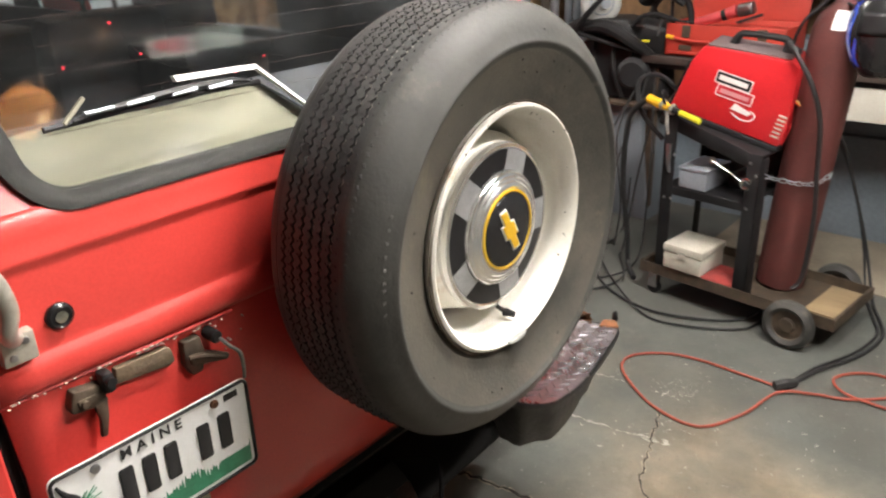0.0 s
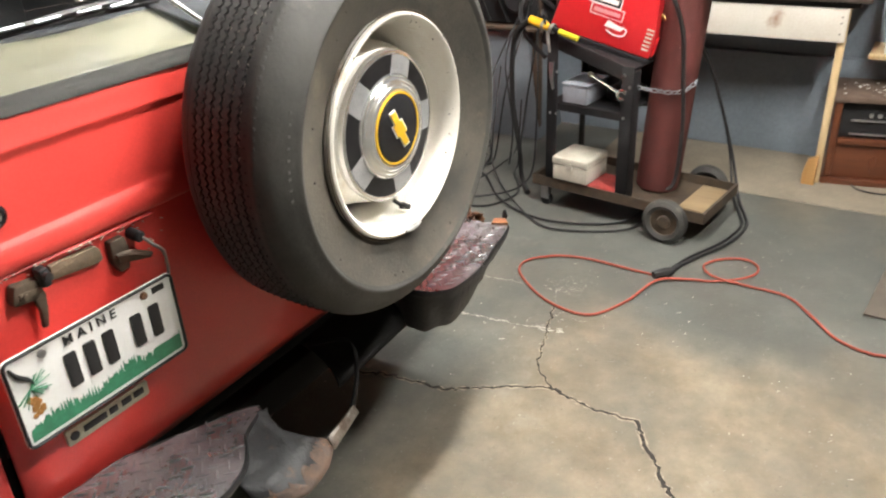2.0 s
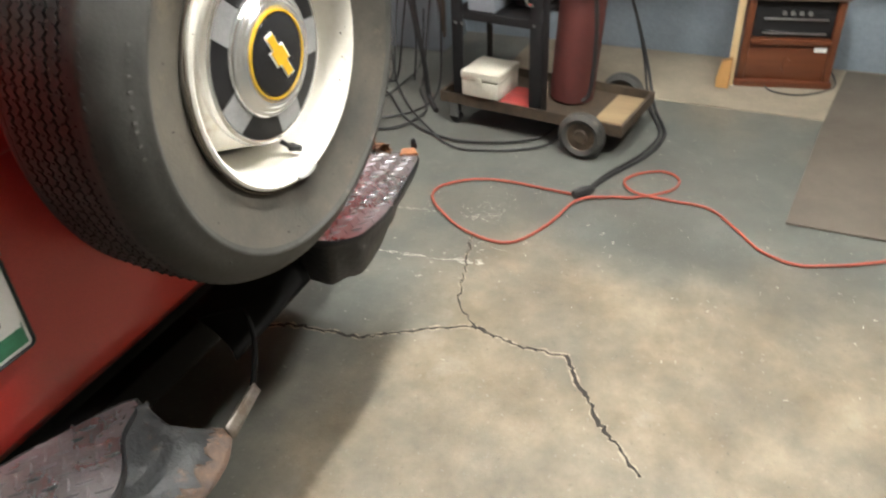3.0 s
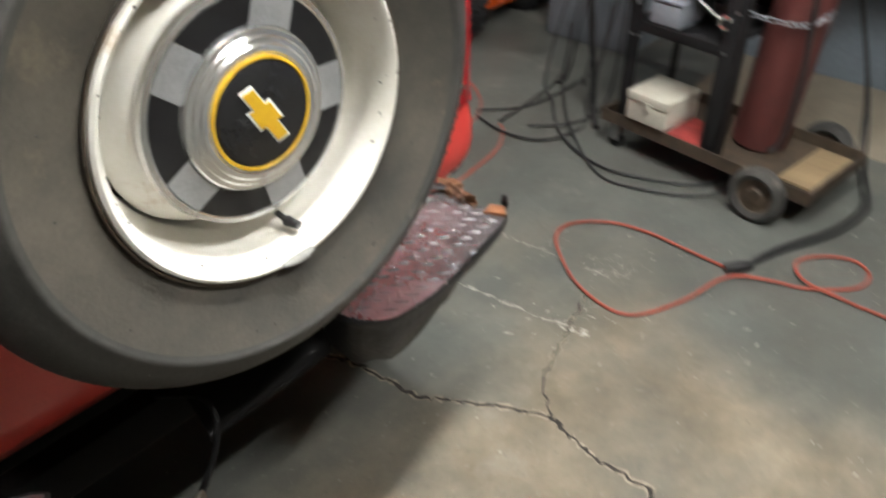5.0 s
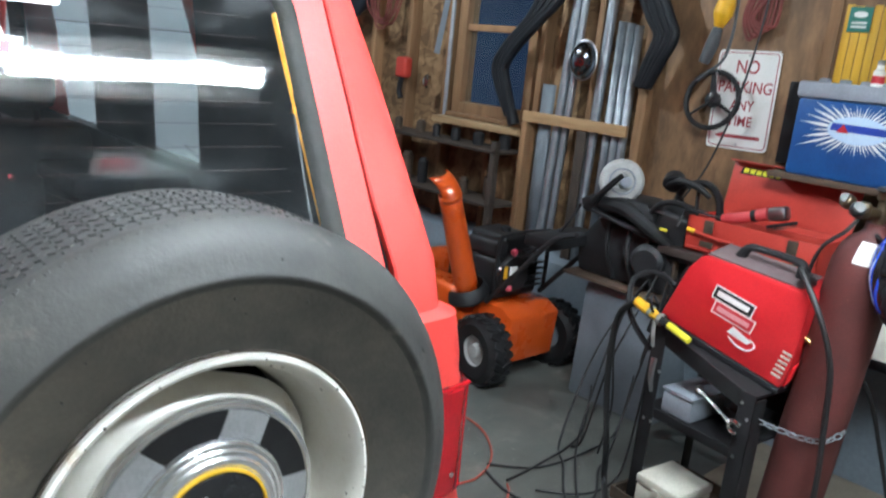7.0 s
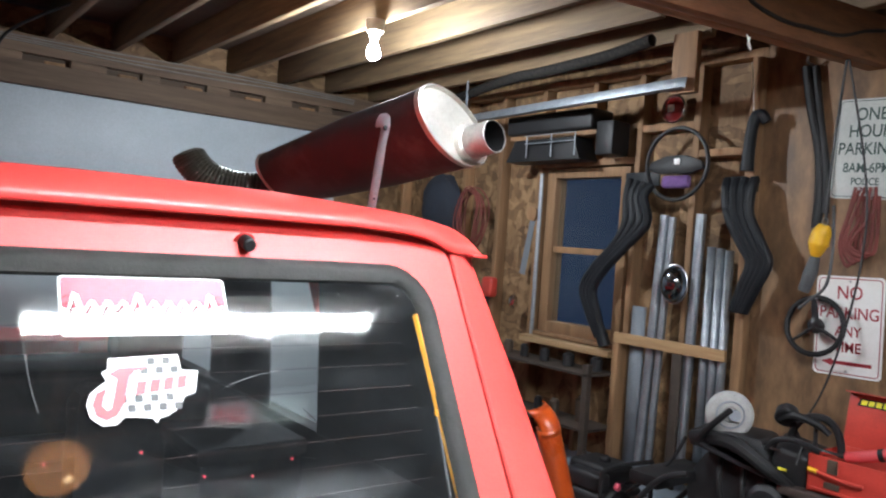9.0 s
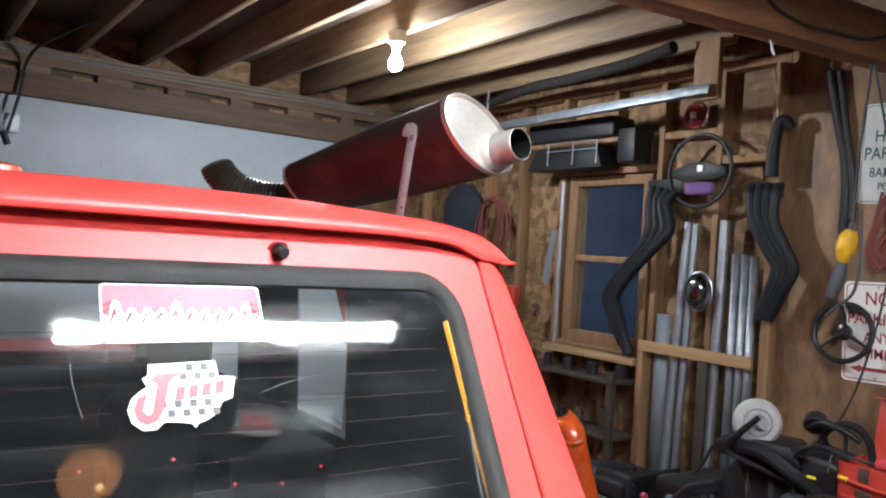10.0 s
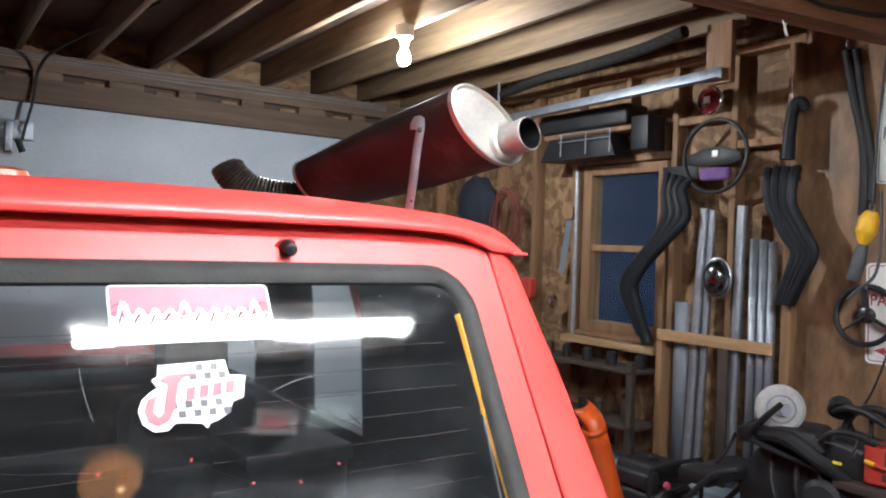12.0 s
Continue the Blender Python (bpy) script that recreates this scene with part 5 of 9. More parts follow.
# spare wheel
def spare_wheel():
    c = Vector((0.724, 0, 1.006))
    m = Matrix.Translation(c) @ pose(0, 0, 0, 90, 0, 0)  # local z runs backwards out of the car
    t = thing("spare_wheel", (0.724, -0.12, 0.64), "dusty blackwall spare tyre on a cream wheel at the tailgate", "wheel")
    side = [(0.214, 0.192), (0.221, 0.195), (0.240, 0.201), (0.262, 0.2085), (0.284, 0.2175), (0.300, 0.2242), (0.3050, 0.2268), (0.3080, 0.2295), (0.3120, 0.2290), (0.3155, 0.2265), (0.328, 0.2215), (0.340, 0.2145), (0.351, 0.2055), (0.360, 0.1940), (0.3645, 0.185)]
    back = [(r, 0.214 - h) for r, h in reversed(side)]
    part("bead_band", lathe(side[:6], m, 96), BEAD, t, "brown-dusted inner sidewall", angle=50)
    t_side = lathe(side[5:] + [(0.3680, 0.178), (0.3675, 0.172)], m, 96)
    lathe([(0.3675, 0.042), (0.3680, 0.036)] + back, m, 96, bm=t_side)
    tyre = part("tyre", t_side, RUBBER, t, "dusty black tyre sidewall", angle=50)
    # tread: ribs parted by zigzag grooves
    bm = bmesh.new()
    seg = 336
    edges = [(0.172, 0.0)]
    for k in range(6):
        h = 0.1545 - k * 0.019
        edges += [(h + 0.0023, 1.0), (h - 0.0023, 1.0)]
    edges.append((0.042, 0.0))
    loops = []
    for k, (h, zig) in enumerate(edges):
        loops.append([(0.3700 - 0.7 * (h - 0.107) ** 2, h + zig * 0.0027 * (1 if i % 2 else -1)) for i in range(seg)])
    top = [[bm.verts.new((r * math.cos(2 * math.pi * i / seg), r * math.sin(2 * math.pi * i / seg), h)) for i, (r, h) in enumerate(l)] for l in loops]
    for k in range(0, len(top) - 1, 2):
        for i in range(seg):
            j = (i + 1) % seg
            bm.faces.new((top[k][i], top[k][j], top[k + 1][j], top[k + 1][i]))
    low = [[bm.verts.new(((r - 0.008) * math.cos(2 * math.pi * i / seg), (r - 0.008) * math.sin(2 * math.pi * i / seg), h)) for i, (r, h) in enumerate(l)] for l in loops]
    for k in range(1, len(top) - 1):
        for i in range(seg):
            j = (i + 1) % seg
            bm.faces.new((top[k][i], top[k][j], low[k][j], low[k][i]))
    for k in range(1, len(top) - 1, 2):
        for i in range(seg):
            j = (i + 1) % seg
            bm.faces.new((low[k][i], low[k][j], low[k + 1][j], low[k + 1][i]))
    bmesh.ops.transform(bm, matrix=m, verts=bm.verts)
    part("tread", bm, TREAD, tyre, "ribbed zigzag tread", angle=30)
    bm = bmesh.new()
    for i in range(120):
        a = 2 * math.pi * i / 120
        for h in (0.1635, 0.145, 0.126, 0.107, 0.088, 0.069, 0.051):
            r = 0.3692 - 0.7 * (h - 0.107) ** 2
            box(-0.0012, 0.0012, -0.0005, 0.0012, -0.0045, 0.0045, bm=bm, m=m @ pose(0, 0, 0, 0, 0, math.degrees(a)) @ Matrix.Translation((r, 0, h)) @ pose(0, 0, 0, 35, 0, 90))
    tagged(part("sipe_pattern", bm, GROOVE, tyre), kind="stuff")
    bm = bmesh.new()
    for a0, n in ((158, 6), (176, 3), (330, 6)):
        for i in range(n):
            a = a0 + i * 3.2
            box(-0.0055, 0.0055, -0.0022, 0.0022, -0.0004, 0.0007, 0.0004, bm=bm, m=m @ pose(0, 0, 0, 0, 0, a) @ Matrix.Translation((0.328, 0, 0.2212)), seg=1)
    tagged(part("sidewall_moulding", bm, RUBBER, tyre), kind="stuff")
    # pale grit caught in the grooves and in the shoulder sipes of the upper tread
    bm = bmesh.new()
    rng = random.Random(17)
    for k in range(420):
        a = rng.uniform(20, 175)
        h = 0.1545 - rng.choice((0, 0, 0, 1, 1, 2, 3)) * 0.019 + rng.uniform(-0.002, 0.002)
        q = rng.uniform(0.0008, 0.0017)
        box(-0.0015, 0.0015, -q * 1.8, q * 1.8, -q, q, bm=bm, m=m @ pose(0, 0, 0, 0, 0, a) @ Matrix.Translation((0.3665 - 0.7 * (h - 0.107) ** 2, 0, h)))
    tagged(part("grit", bm, material("pale_grit", (0.30, 0.29, 0.25), (0.16, 0.15, 0.13), rough=0.9, bump=0), tyre), kind="stuff")
    # saw-toothed shoulder edge
    bm = bmesh.new()
    for i in range(150):
        a = 2.4 * i
        box(-0.0012, 0.0012, -0.0036, 0.0036, -0.0024, 0.0024, 0.0008, bm=bm, m=m @ pose(0, 0, 0, 0, 0, a) @ Matrix.Translation((0.3648, 0, 0.1825)) @ pose(0, 0, 0, 24, -30, 0), seg=1)
    tagged(part("shoulder_tooth", bm, TREAD, tyre), kind="stuff")
    bm = bmesh.new()
    rng = random.Random(4)
    for k in range(26):
        a, r = rng.uniform(0, 360), rng.choice((0.262, 0.284, 0.328))
        h = 0.2085 if r < 0.27 else 0.2175 if r < 0.29 else 0.2215
        lathe([(0.0014, -0.001), (0.0012, 0.0020), (0, 0.0022)], m @ pose(0, 0, 0, 0, 0, a) @ Matrix.Translation((r, 0, h)), 6, bm=bm)
    tagged(part("vent_pip", bm, RUBBER, tyre), kind="stuff")
    part("rust_line", lathe([(0.2128, 0.1988), (0.2150, 0.2012), (0.2176, 0.2026)], m, 96), GREASY, t, "rusty line between rim and tyre", solid=0.0008)
    # steel wheel
    rim_prof = [(0.2115, 0.190), (0.2140, 0.198), (0.2120, 0.2055), (0.2075, 0.208), (0.2030, 0.2055), (0.1985, 0.197), (0.1925, 0.186), (0.1905, 0.165), (0.1890, 0.130), (0.1760, 0.118), (0.1730, 0.060), (0.178, 0.03), (0.2, 0.012)]
    wheel = part("steel_wheel", lathe(rim_prof, m, 96), RIM, t, "cream painted steel wheel with stains", angle=45)

    def disc(u, v):
        a = 2 * math.pi * u
        k = 0.5 + 0.5 * math.cos(4 * (a - radians(28)))
        ro = 0.1715 - 0.013 * (1 - k) ** 1.5
        prof = [(0.0, 0.150), (0.09, 0.150), (0.118, 0.152), (0.130, 0.160), (0.138, 0.160), (0.150, 0.150), (ro - 0.004, 0.128), (ro, 0.115)]
        r, h = prof[v]
        return m @ Vector((r * math.cos(a), r * math.sin(a), h))

    part("wheel_disc", sheet(disc, steps(0, 1, 96), list(range(1, 8))), RIM, wheel, angle=50)
    # near-black disc paints the deep shade behind the wheel slots
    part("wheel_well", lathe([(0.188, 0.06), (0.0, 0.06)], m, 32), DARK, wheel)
    # valve and balance weight
    bm = cyl((0.744, -0.155, 0.842), (0.748, -0.172, 0.832), 0.0045, 0.004, 12)
    lathe([(0, 0), (0.007, 0), (0.008, 0.004), (0.0065, 0.012), (0.006, 0.022), (0, 0.023)], along((0.748, -0.168, 0.832), (0.756, -0.197, 0.8285)), 14, bm=bm)
    part("valve", bm, BLACK, wheel, "black rubber tyre valve")
    bm = sweep([m @ Vector((0.207 * math.cos(radians(a)), 0.207 * math.sin(radians(a)), 0.2085)) for a in (-95, -91.5, -88, -84.5, -81)], [0.004, 0.0085, 0.009, 0.0085, 0.005], 8, smooth=3, flat=0.6)
    part("balance_weight", bm, LEAD, wheel, "clip-on lead balance weight")
    # chips and specks in the paint of the rim
    bm = bmesh.new()
    rng = random.Random(31)
    for k in range(46):
        a, v = rng.uniform(0, 360), rng.random()
        r, h = (0.2075, 0.2082) if v < 0.3 else (0.2006 - 0.006 * v, 0.2018 - 0.012 * v)
        q = rng.uniform(0.0008, 0.0024)
        lathe([(q, 0), (q * 0.6, 0.0006), (0, 0.0007)], m @ pose(0, 0, 0, 0, 0, a) @ Matrix.Translation((r, 0, h)) @ pose(0, 0, 0, 0, -60 if v >= 0.3 else 0, 0), 5, bm=bm)
    tagged(part("rim_chip", bm, GREASY, wheel), kind="stuff")
    # hub cap
    cap = part("hub_cap", lathe([(0.141, 0.150), (0.1455, 0.168), (0.1435, 0.1760), (0.1375, 0.1780), (0.1350, 0.1762), (0.100, 0.1785), (0.0985, 0.1845), (0.096, 0.1870), (0.091, 0.1878), (0.088, 0.1902), (0.083, 0.1914), (0.080, 0.1938), (0.074, 0.1950), (0.0715, 0.1935), (0.0, 0.1935)], m, 96), HUBALU, t, "stepped chrome hub cap with five black panels", angle=25)
    def pad_angle(a0, lo, hi, u, v):
        # spokes keep one width, so the black panels narrow inwards
        taper = -4.4 * v if lo < 0 else 4.4 * v
        return a0 - 36 + (lo - taper) * (1 - u) + (hi + taper) * u

    for k in range(5):
        a0 = 67.5 + 72 * k
        for lo, hi, nm, mt in ((-23.2, 23.2, "black_panel", PANELBLK), (23.6, 48.4, "spoke_pad", SPOKE)):
            bm = sheet(lambda u, v: m @ Vector(((0.1348 - v * 0.0345) * math.cos(radians(pad_angle(a0, lo, hi, u, v))), (0.1348 - v * 0.0345) * math.sin(radians(pad_angle(a0, lo, hi, u, v))), (0.1770 if mt is PANELBLK else 0.1776) + 0.0024 * v)), steps(0, 1, 8), [0, 1])
            part(nm, bm, mt, cap, angle=2)
    part("gold_ring", lathe([(0.0698, 0.1936), (0.0693, 0.1958), (0.0662, 0.1962), (0.0650, 0.1945)], m, 72), GOLD, cap, "gold painted ring")
    part("centre_disc", lathe([(0.0655, 0.1942), (0.0632, 0.1946), (0.0625, 0.1962), (0.0612, 0.1966), (0.0, 0.1980)], m, 72), ENAMEL, cap, "black enamel centre")
    em = m @ pose(0, 0, 0, 0, 0, -61.5)
    sh = [(-0.040, -0.009), (-0.014, -0.009), (-0.014, -0.017), (0.014, -0.017), (0.014, -0.009), (0.040, -0.009), (0.040, 0.009), (0.014, 0.009), (0.014, 0.017), (-0.014, 0.017), (-0.014, 0.009), (-0.040, 0.009)]
    sh = [(x + 0.25 * y, 0.82 * y) for x, y in sh]
    part("emblem_edge", prism([(x * 1.09, y * 1.22) for x, y in sh], 0.1972, 0.1992, em), PAPER, cap)
    part("emblem", prism(sh, 0.199, 0.2004, em), GOLD, cap, "plain gold emblem bar")
    part("carrier", cyl((0.724, 0.05, 1.006), (0.724, -0.06, 1.006), 0.07, seg=24), BLACKSTEEL, t, "black wheel carrier")


spare_wheel()

# ---- welding cart and what stands on the floor ----
CRIMSON = material("welder_red", (0.62, 0.022, 0.030), (0.54, 0.016, 0.022), scale=4, rough=0.4, bump=0.05, fine=150)
MAROON = material("oxide_red_cylinder", (0.100, 0.023, 0.020), (0.066, 0.017, 0.015), scale=6, rough=0.6, bump=0.1, spots=(0.24, 0.10, 0.075), spot_scale=9, spot_amount=0.16)
YELLOW = material("yellow_plastic", (0.78, 0.46, 0.02), (0.7, 0.38, 0.015), rough=0.45, bump=0.04)
LIME = material("bright_yellow", (0.85, 0.78, 0.05), rough=0.45, bump=0.02)
ORANGE = material("orange_machine_paint", (0.594, 0.086, 0.010), (0.504, 0.068, 0.008), scale=5, rough=0.28, coat=0.5, bump=0.05, spots=(0.2, 0.06, 0.02), spot_scale=12, spot_amount=0.1)
IVORY = material("ivory_box", (0.55, 0.53, 0.455), (0.44, 0.42, 0.35), rough=0.5, bump=0.05, spots=(0.30, 0.27, 0.21), spot_scale=14, spot_amount=0.15)
GREYPL = material("grey_plastic", (0.28, 0.30, 0.34), (0.21, 0.23, 0.26), rough=0.6, bump=0.1)
CORDRED = material("orange_red_cord", (0.40, 0.085, 0.055), (0.30, 0.060, 0.040), rough=0.5, bump=0.05)
CORDBLK = material("black_cable", (0.018, 0.018, 0.019), rough=0.55, bump=0.05)
BRASS = material("brass", (0.55, 0.40, 0.16), (0.42, 0.30, 0.11), rough=0.3, metal=1.0, bump=0.05)
REGBRASS = material("tarnished_brass", (0.20, 0.15, 0.09), (0.11, 0.085, 0.06), scale=14, rough=0.38, metal=0.9, bump=0.08)
HEATTOP = material("dusty_veneer_top", (0.15, 0.105, 0.080), (0.085, 0.055, 0.040), scale=14, rough=0.8, bump=0.2, spots=(0.26, 0.22, 0.18), spot_scale=16, spot_amount=0.25)
CHERRY = material("cherry_veneer", (0.135, 0.042, 0.017), (0.085, 0.024, 0.010), scale=4, rough=0.35, bump=0.05, stretch=(1, 0.3, 4), coat=0.3)
DULLRIM = material("dull_white_rim", (0.40, 0.40, 0.38), (0.28, 0.28, 0.27), scale=12, rough=0.5, bump=0.1)
DIALGREY = material("dulled_dial_face", (0.13, 0.125, 0.115), (0.09, 0.088, 0.08), rough=0.4, bump=0.02)
MATM = material("brown_rubber_mat", (0.105, 0.088, 0.070), (0.075, 0.062, 0.050), scale=6, rough=0.9, bump=0.5, fine=130)
PALE = wood("pale_pine", (0.62, 0.47, 0.27), (0.50, 0.36, 0.19), 2, rand=0.1)
GREYST = material("grey_machine_paint", (0.17, 0.195, 0.22), (0.13, 0.15, 0.17), scale=5, rough=0.55, bump=0.1)
BLUE = material("blue_shell", (0.02, 0.09, 0.28), (0.015, 0.06, 0.2), rough=0.35, bump=0.05)
OLD_RED = material("old_toolbox_red", (0.50, 0.050, 0.032), (0.40, 0.036, 0.024), scale=6, rough=0.5, bump=0.08, spots=(0.22, 0.08, 0.05), spot_scale=11, spot_amount=0.16)

CARTBLK = material("worn_black_cart_paint", (0.013, 0.013, 0.014), (0.007, 0.007, 0.008), scale=9, rough=0.55, bump=0.1, spots=(0.045, 0.036, 0.028), spot_scale=10, spot_amount=0.12, spec=0.3)
CART = pose(2.665, 0.045, 0, 0, 0, -7)


def cp(x, y, z):
    return CART @ Vector((x, y, z))


def cbox(x0, x1, y0, y1, z0, z1, b=0.003):
    return box(x0, x1, y0, y1, z0, z1, b, m=CART)


def wheel_parts(parent, c, axis, r, w, tyre_mat, rim_mat, tread=0, hub=0.62):
    m = along(Vector(c) - Vector(axis).normalized() * w / 2, Vector(c) + Vector(axis).normalized())
    bm = lathe([(r * hub, 0.004), (r * 0.78, -0.006), (r * 0.97, w * 0.12), (r, w * 0.3), (r, w * 0.7), (r * 0.97, w * 0.88), (r * 0.78, w + 0.006), (r * hub, w - 0.004)], m, 40)
    lugs = bmesh.new()
    for i in range(tread):
        a = 360 * i / tread
        for s in (-1, 1):
            box(-0.010, 0.006, -0.015, 0.015, -w * 0.24, w * 0.24, 0.003, bm=lugs, m=m @ pose(0, 0, w / 2 + s * w * 0.26, 0, 0, a + s * 180 / tread) @ Matrix.Translation((r + 0.002, 0, 0)) @ pose(0, 0, 0, s * 30, 0, 0), seg=1)
    wh = part("wheel", bm, tyre_mat, parent, "rubber tyre")
    if tread:
        tagged(part("lug_tread", lugs, tyre_mat, wh), kind="stuff")
    else:
        lugs.free()
    part("rim", lathe([(r * hub, 0.004), (r * hub * 0.96, w * 0.2), (r * hub * 0.5, w * 0.26), (r * hub * 0.42, 0.0), (0, 0)], m, 28), rim_mat, wh)
    part("rim_back", lathe([(r * hub, w - 0.004), (r * hub * 0.94, w * 0.8), (0, w * 0.75)], m, 28), rim_mat, wh)
    return wh


def welding_cart():
    t = thing("welding_cart", cp(0, 0, 0), "black steel welding cart with a rusty tray", "cart")
    rim = [(-0.17, -0.47), (0.20, -0.47), (0.20, 0.33), (-0.17, 0.33)]
    bm = bmesh.new()
    rings = [[bm.verts.new(cp(x * k + 0.015 * (1 - k), y * k - 0.07 * (1 - k), z)) for x, y in rim] for k, z in ((0.97, 0.107), (0.97, 0.145), (1.0, 0.145), (1.0, 0.10))]
    for r0, r1 in zip(rings, rings[1:]):
        for i in range(4):
            bm.faces.new((r0[i], r0[(i + 1) % 4], r1[(i + 1) % 4], r1[i]))
    bm.faces.new(rings[0])
    bm.faces.new(rings[-1])
    part("tray", bm, GREASY, t, "rust-streaked steel tray")
    part("tray_board", cbox(-0.10, 0.17, -0.455, -0.33, 0.109, 0.12), wood("plywood_scrap", (0.28, 0.205, 0.115), (0.20, 0.14, 0.078), 1), t, "plywood scrap")
    # uprights
    bm = cbox(-0.155, -0.15, 0.222, 0.272, 0.11, 0.79, 0.001)
    merge(bm, cbox(-0.155, -0.09, 0.266, 0.272, 0.11, 0.78, 0.001))
    part("left_upright", bm, CARTBLK, t)
    part("left_upright", cbox(0.135, 0.18, 0.266, 0.272, 0.11, 0.76, 0.001), CARTBLK, t)
    bm = cbox(-0.155, -0.15, -0.125, -0.072, 0.11, 0.68, 0.001)
    merge(bm, cbox(-0.155, -0.095, -0.125, -0.119, 0.11, 0.66, 0.001))
    part("right_upright", bm, CARTBLK, t)
    part("right_upright", cbox(0.160, 0.18, -0.125, -0.119, 0.11, 0.64, 0.001), CARTBLK, t)
    part("middle_shelf", cbox(-0.149, 0.18, -0.088, 0.265, 0.478, 0.488, 0.001), CARTBLK, t)
    part("shelf_edge", cbox(-0.153, -0.149, -0.071, 0.221, 0.455, 0.488, 0.001), CARTBLK, t)
    tilt = CART @ Matrix.Translation((0.02, 0.075, 0.745)) @ pose(0, 0, 0, 16.0, 0, 0)
    part("top_shelf", box(-0.17, 0.16, -0.20, 0.22, -0.035, -0.022, 0.002, m=tilt), CARTBLK, t)
    bm = box(-0.172, -0.166, -0.20, 0.22, -0.075, -0.02, 0.002, m=tilt)
    part("shelf_lip", bm, CARTBLK, t)
    part("back_brace", cbox(0.181, 0.186, -0.12, 0.27, 0.42, 0.66, 0.001), CARTBLK, t)
    for p in ((-0.157, 0.252, 0.62), (-0.157, 0.222, 0.62), (-0.157, -0.085, 0.645), (-0.157, -0.110, 0.60), (-0.157, -0.09, 0.47), (-0.157, 0.252, 0.44), (-0.157, 0.222, 0.44)):
        c = cp(*p)
        part("bolt", lathe([(0.006, 0), (0.005, 0.003), (0, 0.004)], along(c, cp(p[0] - 1, p[1], p[2])), 10), STEEL, t)
    ax = cp(1, 0, 0) - cp(0, 0, 0)
    wheel_parts(t, cp(-0.205, -0.325, 0.093), ax, 0.093, 0.042, RUBBER, GREASY)
    wheel_parts(t, cp(0.235, -0.325, 0.093), -ax, 0.093, 0.042, RUBBER, GREASY)
    part("axle", cyl(cp(-0.21, -0.325, 0.093), cp(0.24, -0.325, 0.093), 0.008), STEEL, t)
    for x in (-0.14, 0.17):
        part("caster", lathe([(0.012, -0.011), (0.026, -0.011), (0.028, 0), (0.026, 0.011), (0.012, 0.011)], along(cp(x, 0.27, 0.028), cp(x + 1, 0.27, 0.028)), 20), BLACK, t)
        part("caster_fork", box(-0.016, 0.016, -0.02, 0.02, 0.03, 0.10, 0.003, m=CART @ Matrix.Translation((x, 0.275, 0))), STEEL, t)
    part("hand_bar", sweep([cp(-0.12, 0.30, 0.66), cp(-0.13, 0.40, 0.76), cp(-0.05, 0.47, 0.86), cp(0.10, 0.47, 0.86), cp(0.16, 0.40, 0.78), cp(0.16, 0.30, 0.68)], 0.010, 8), BLACKSTEEL, t)
    return tilt


TILT_SHELF = welding_cart()


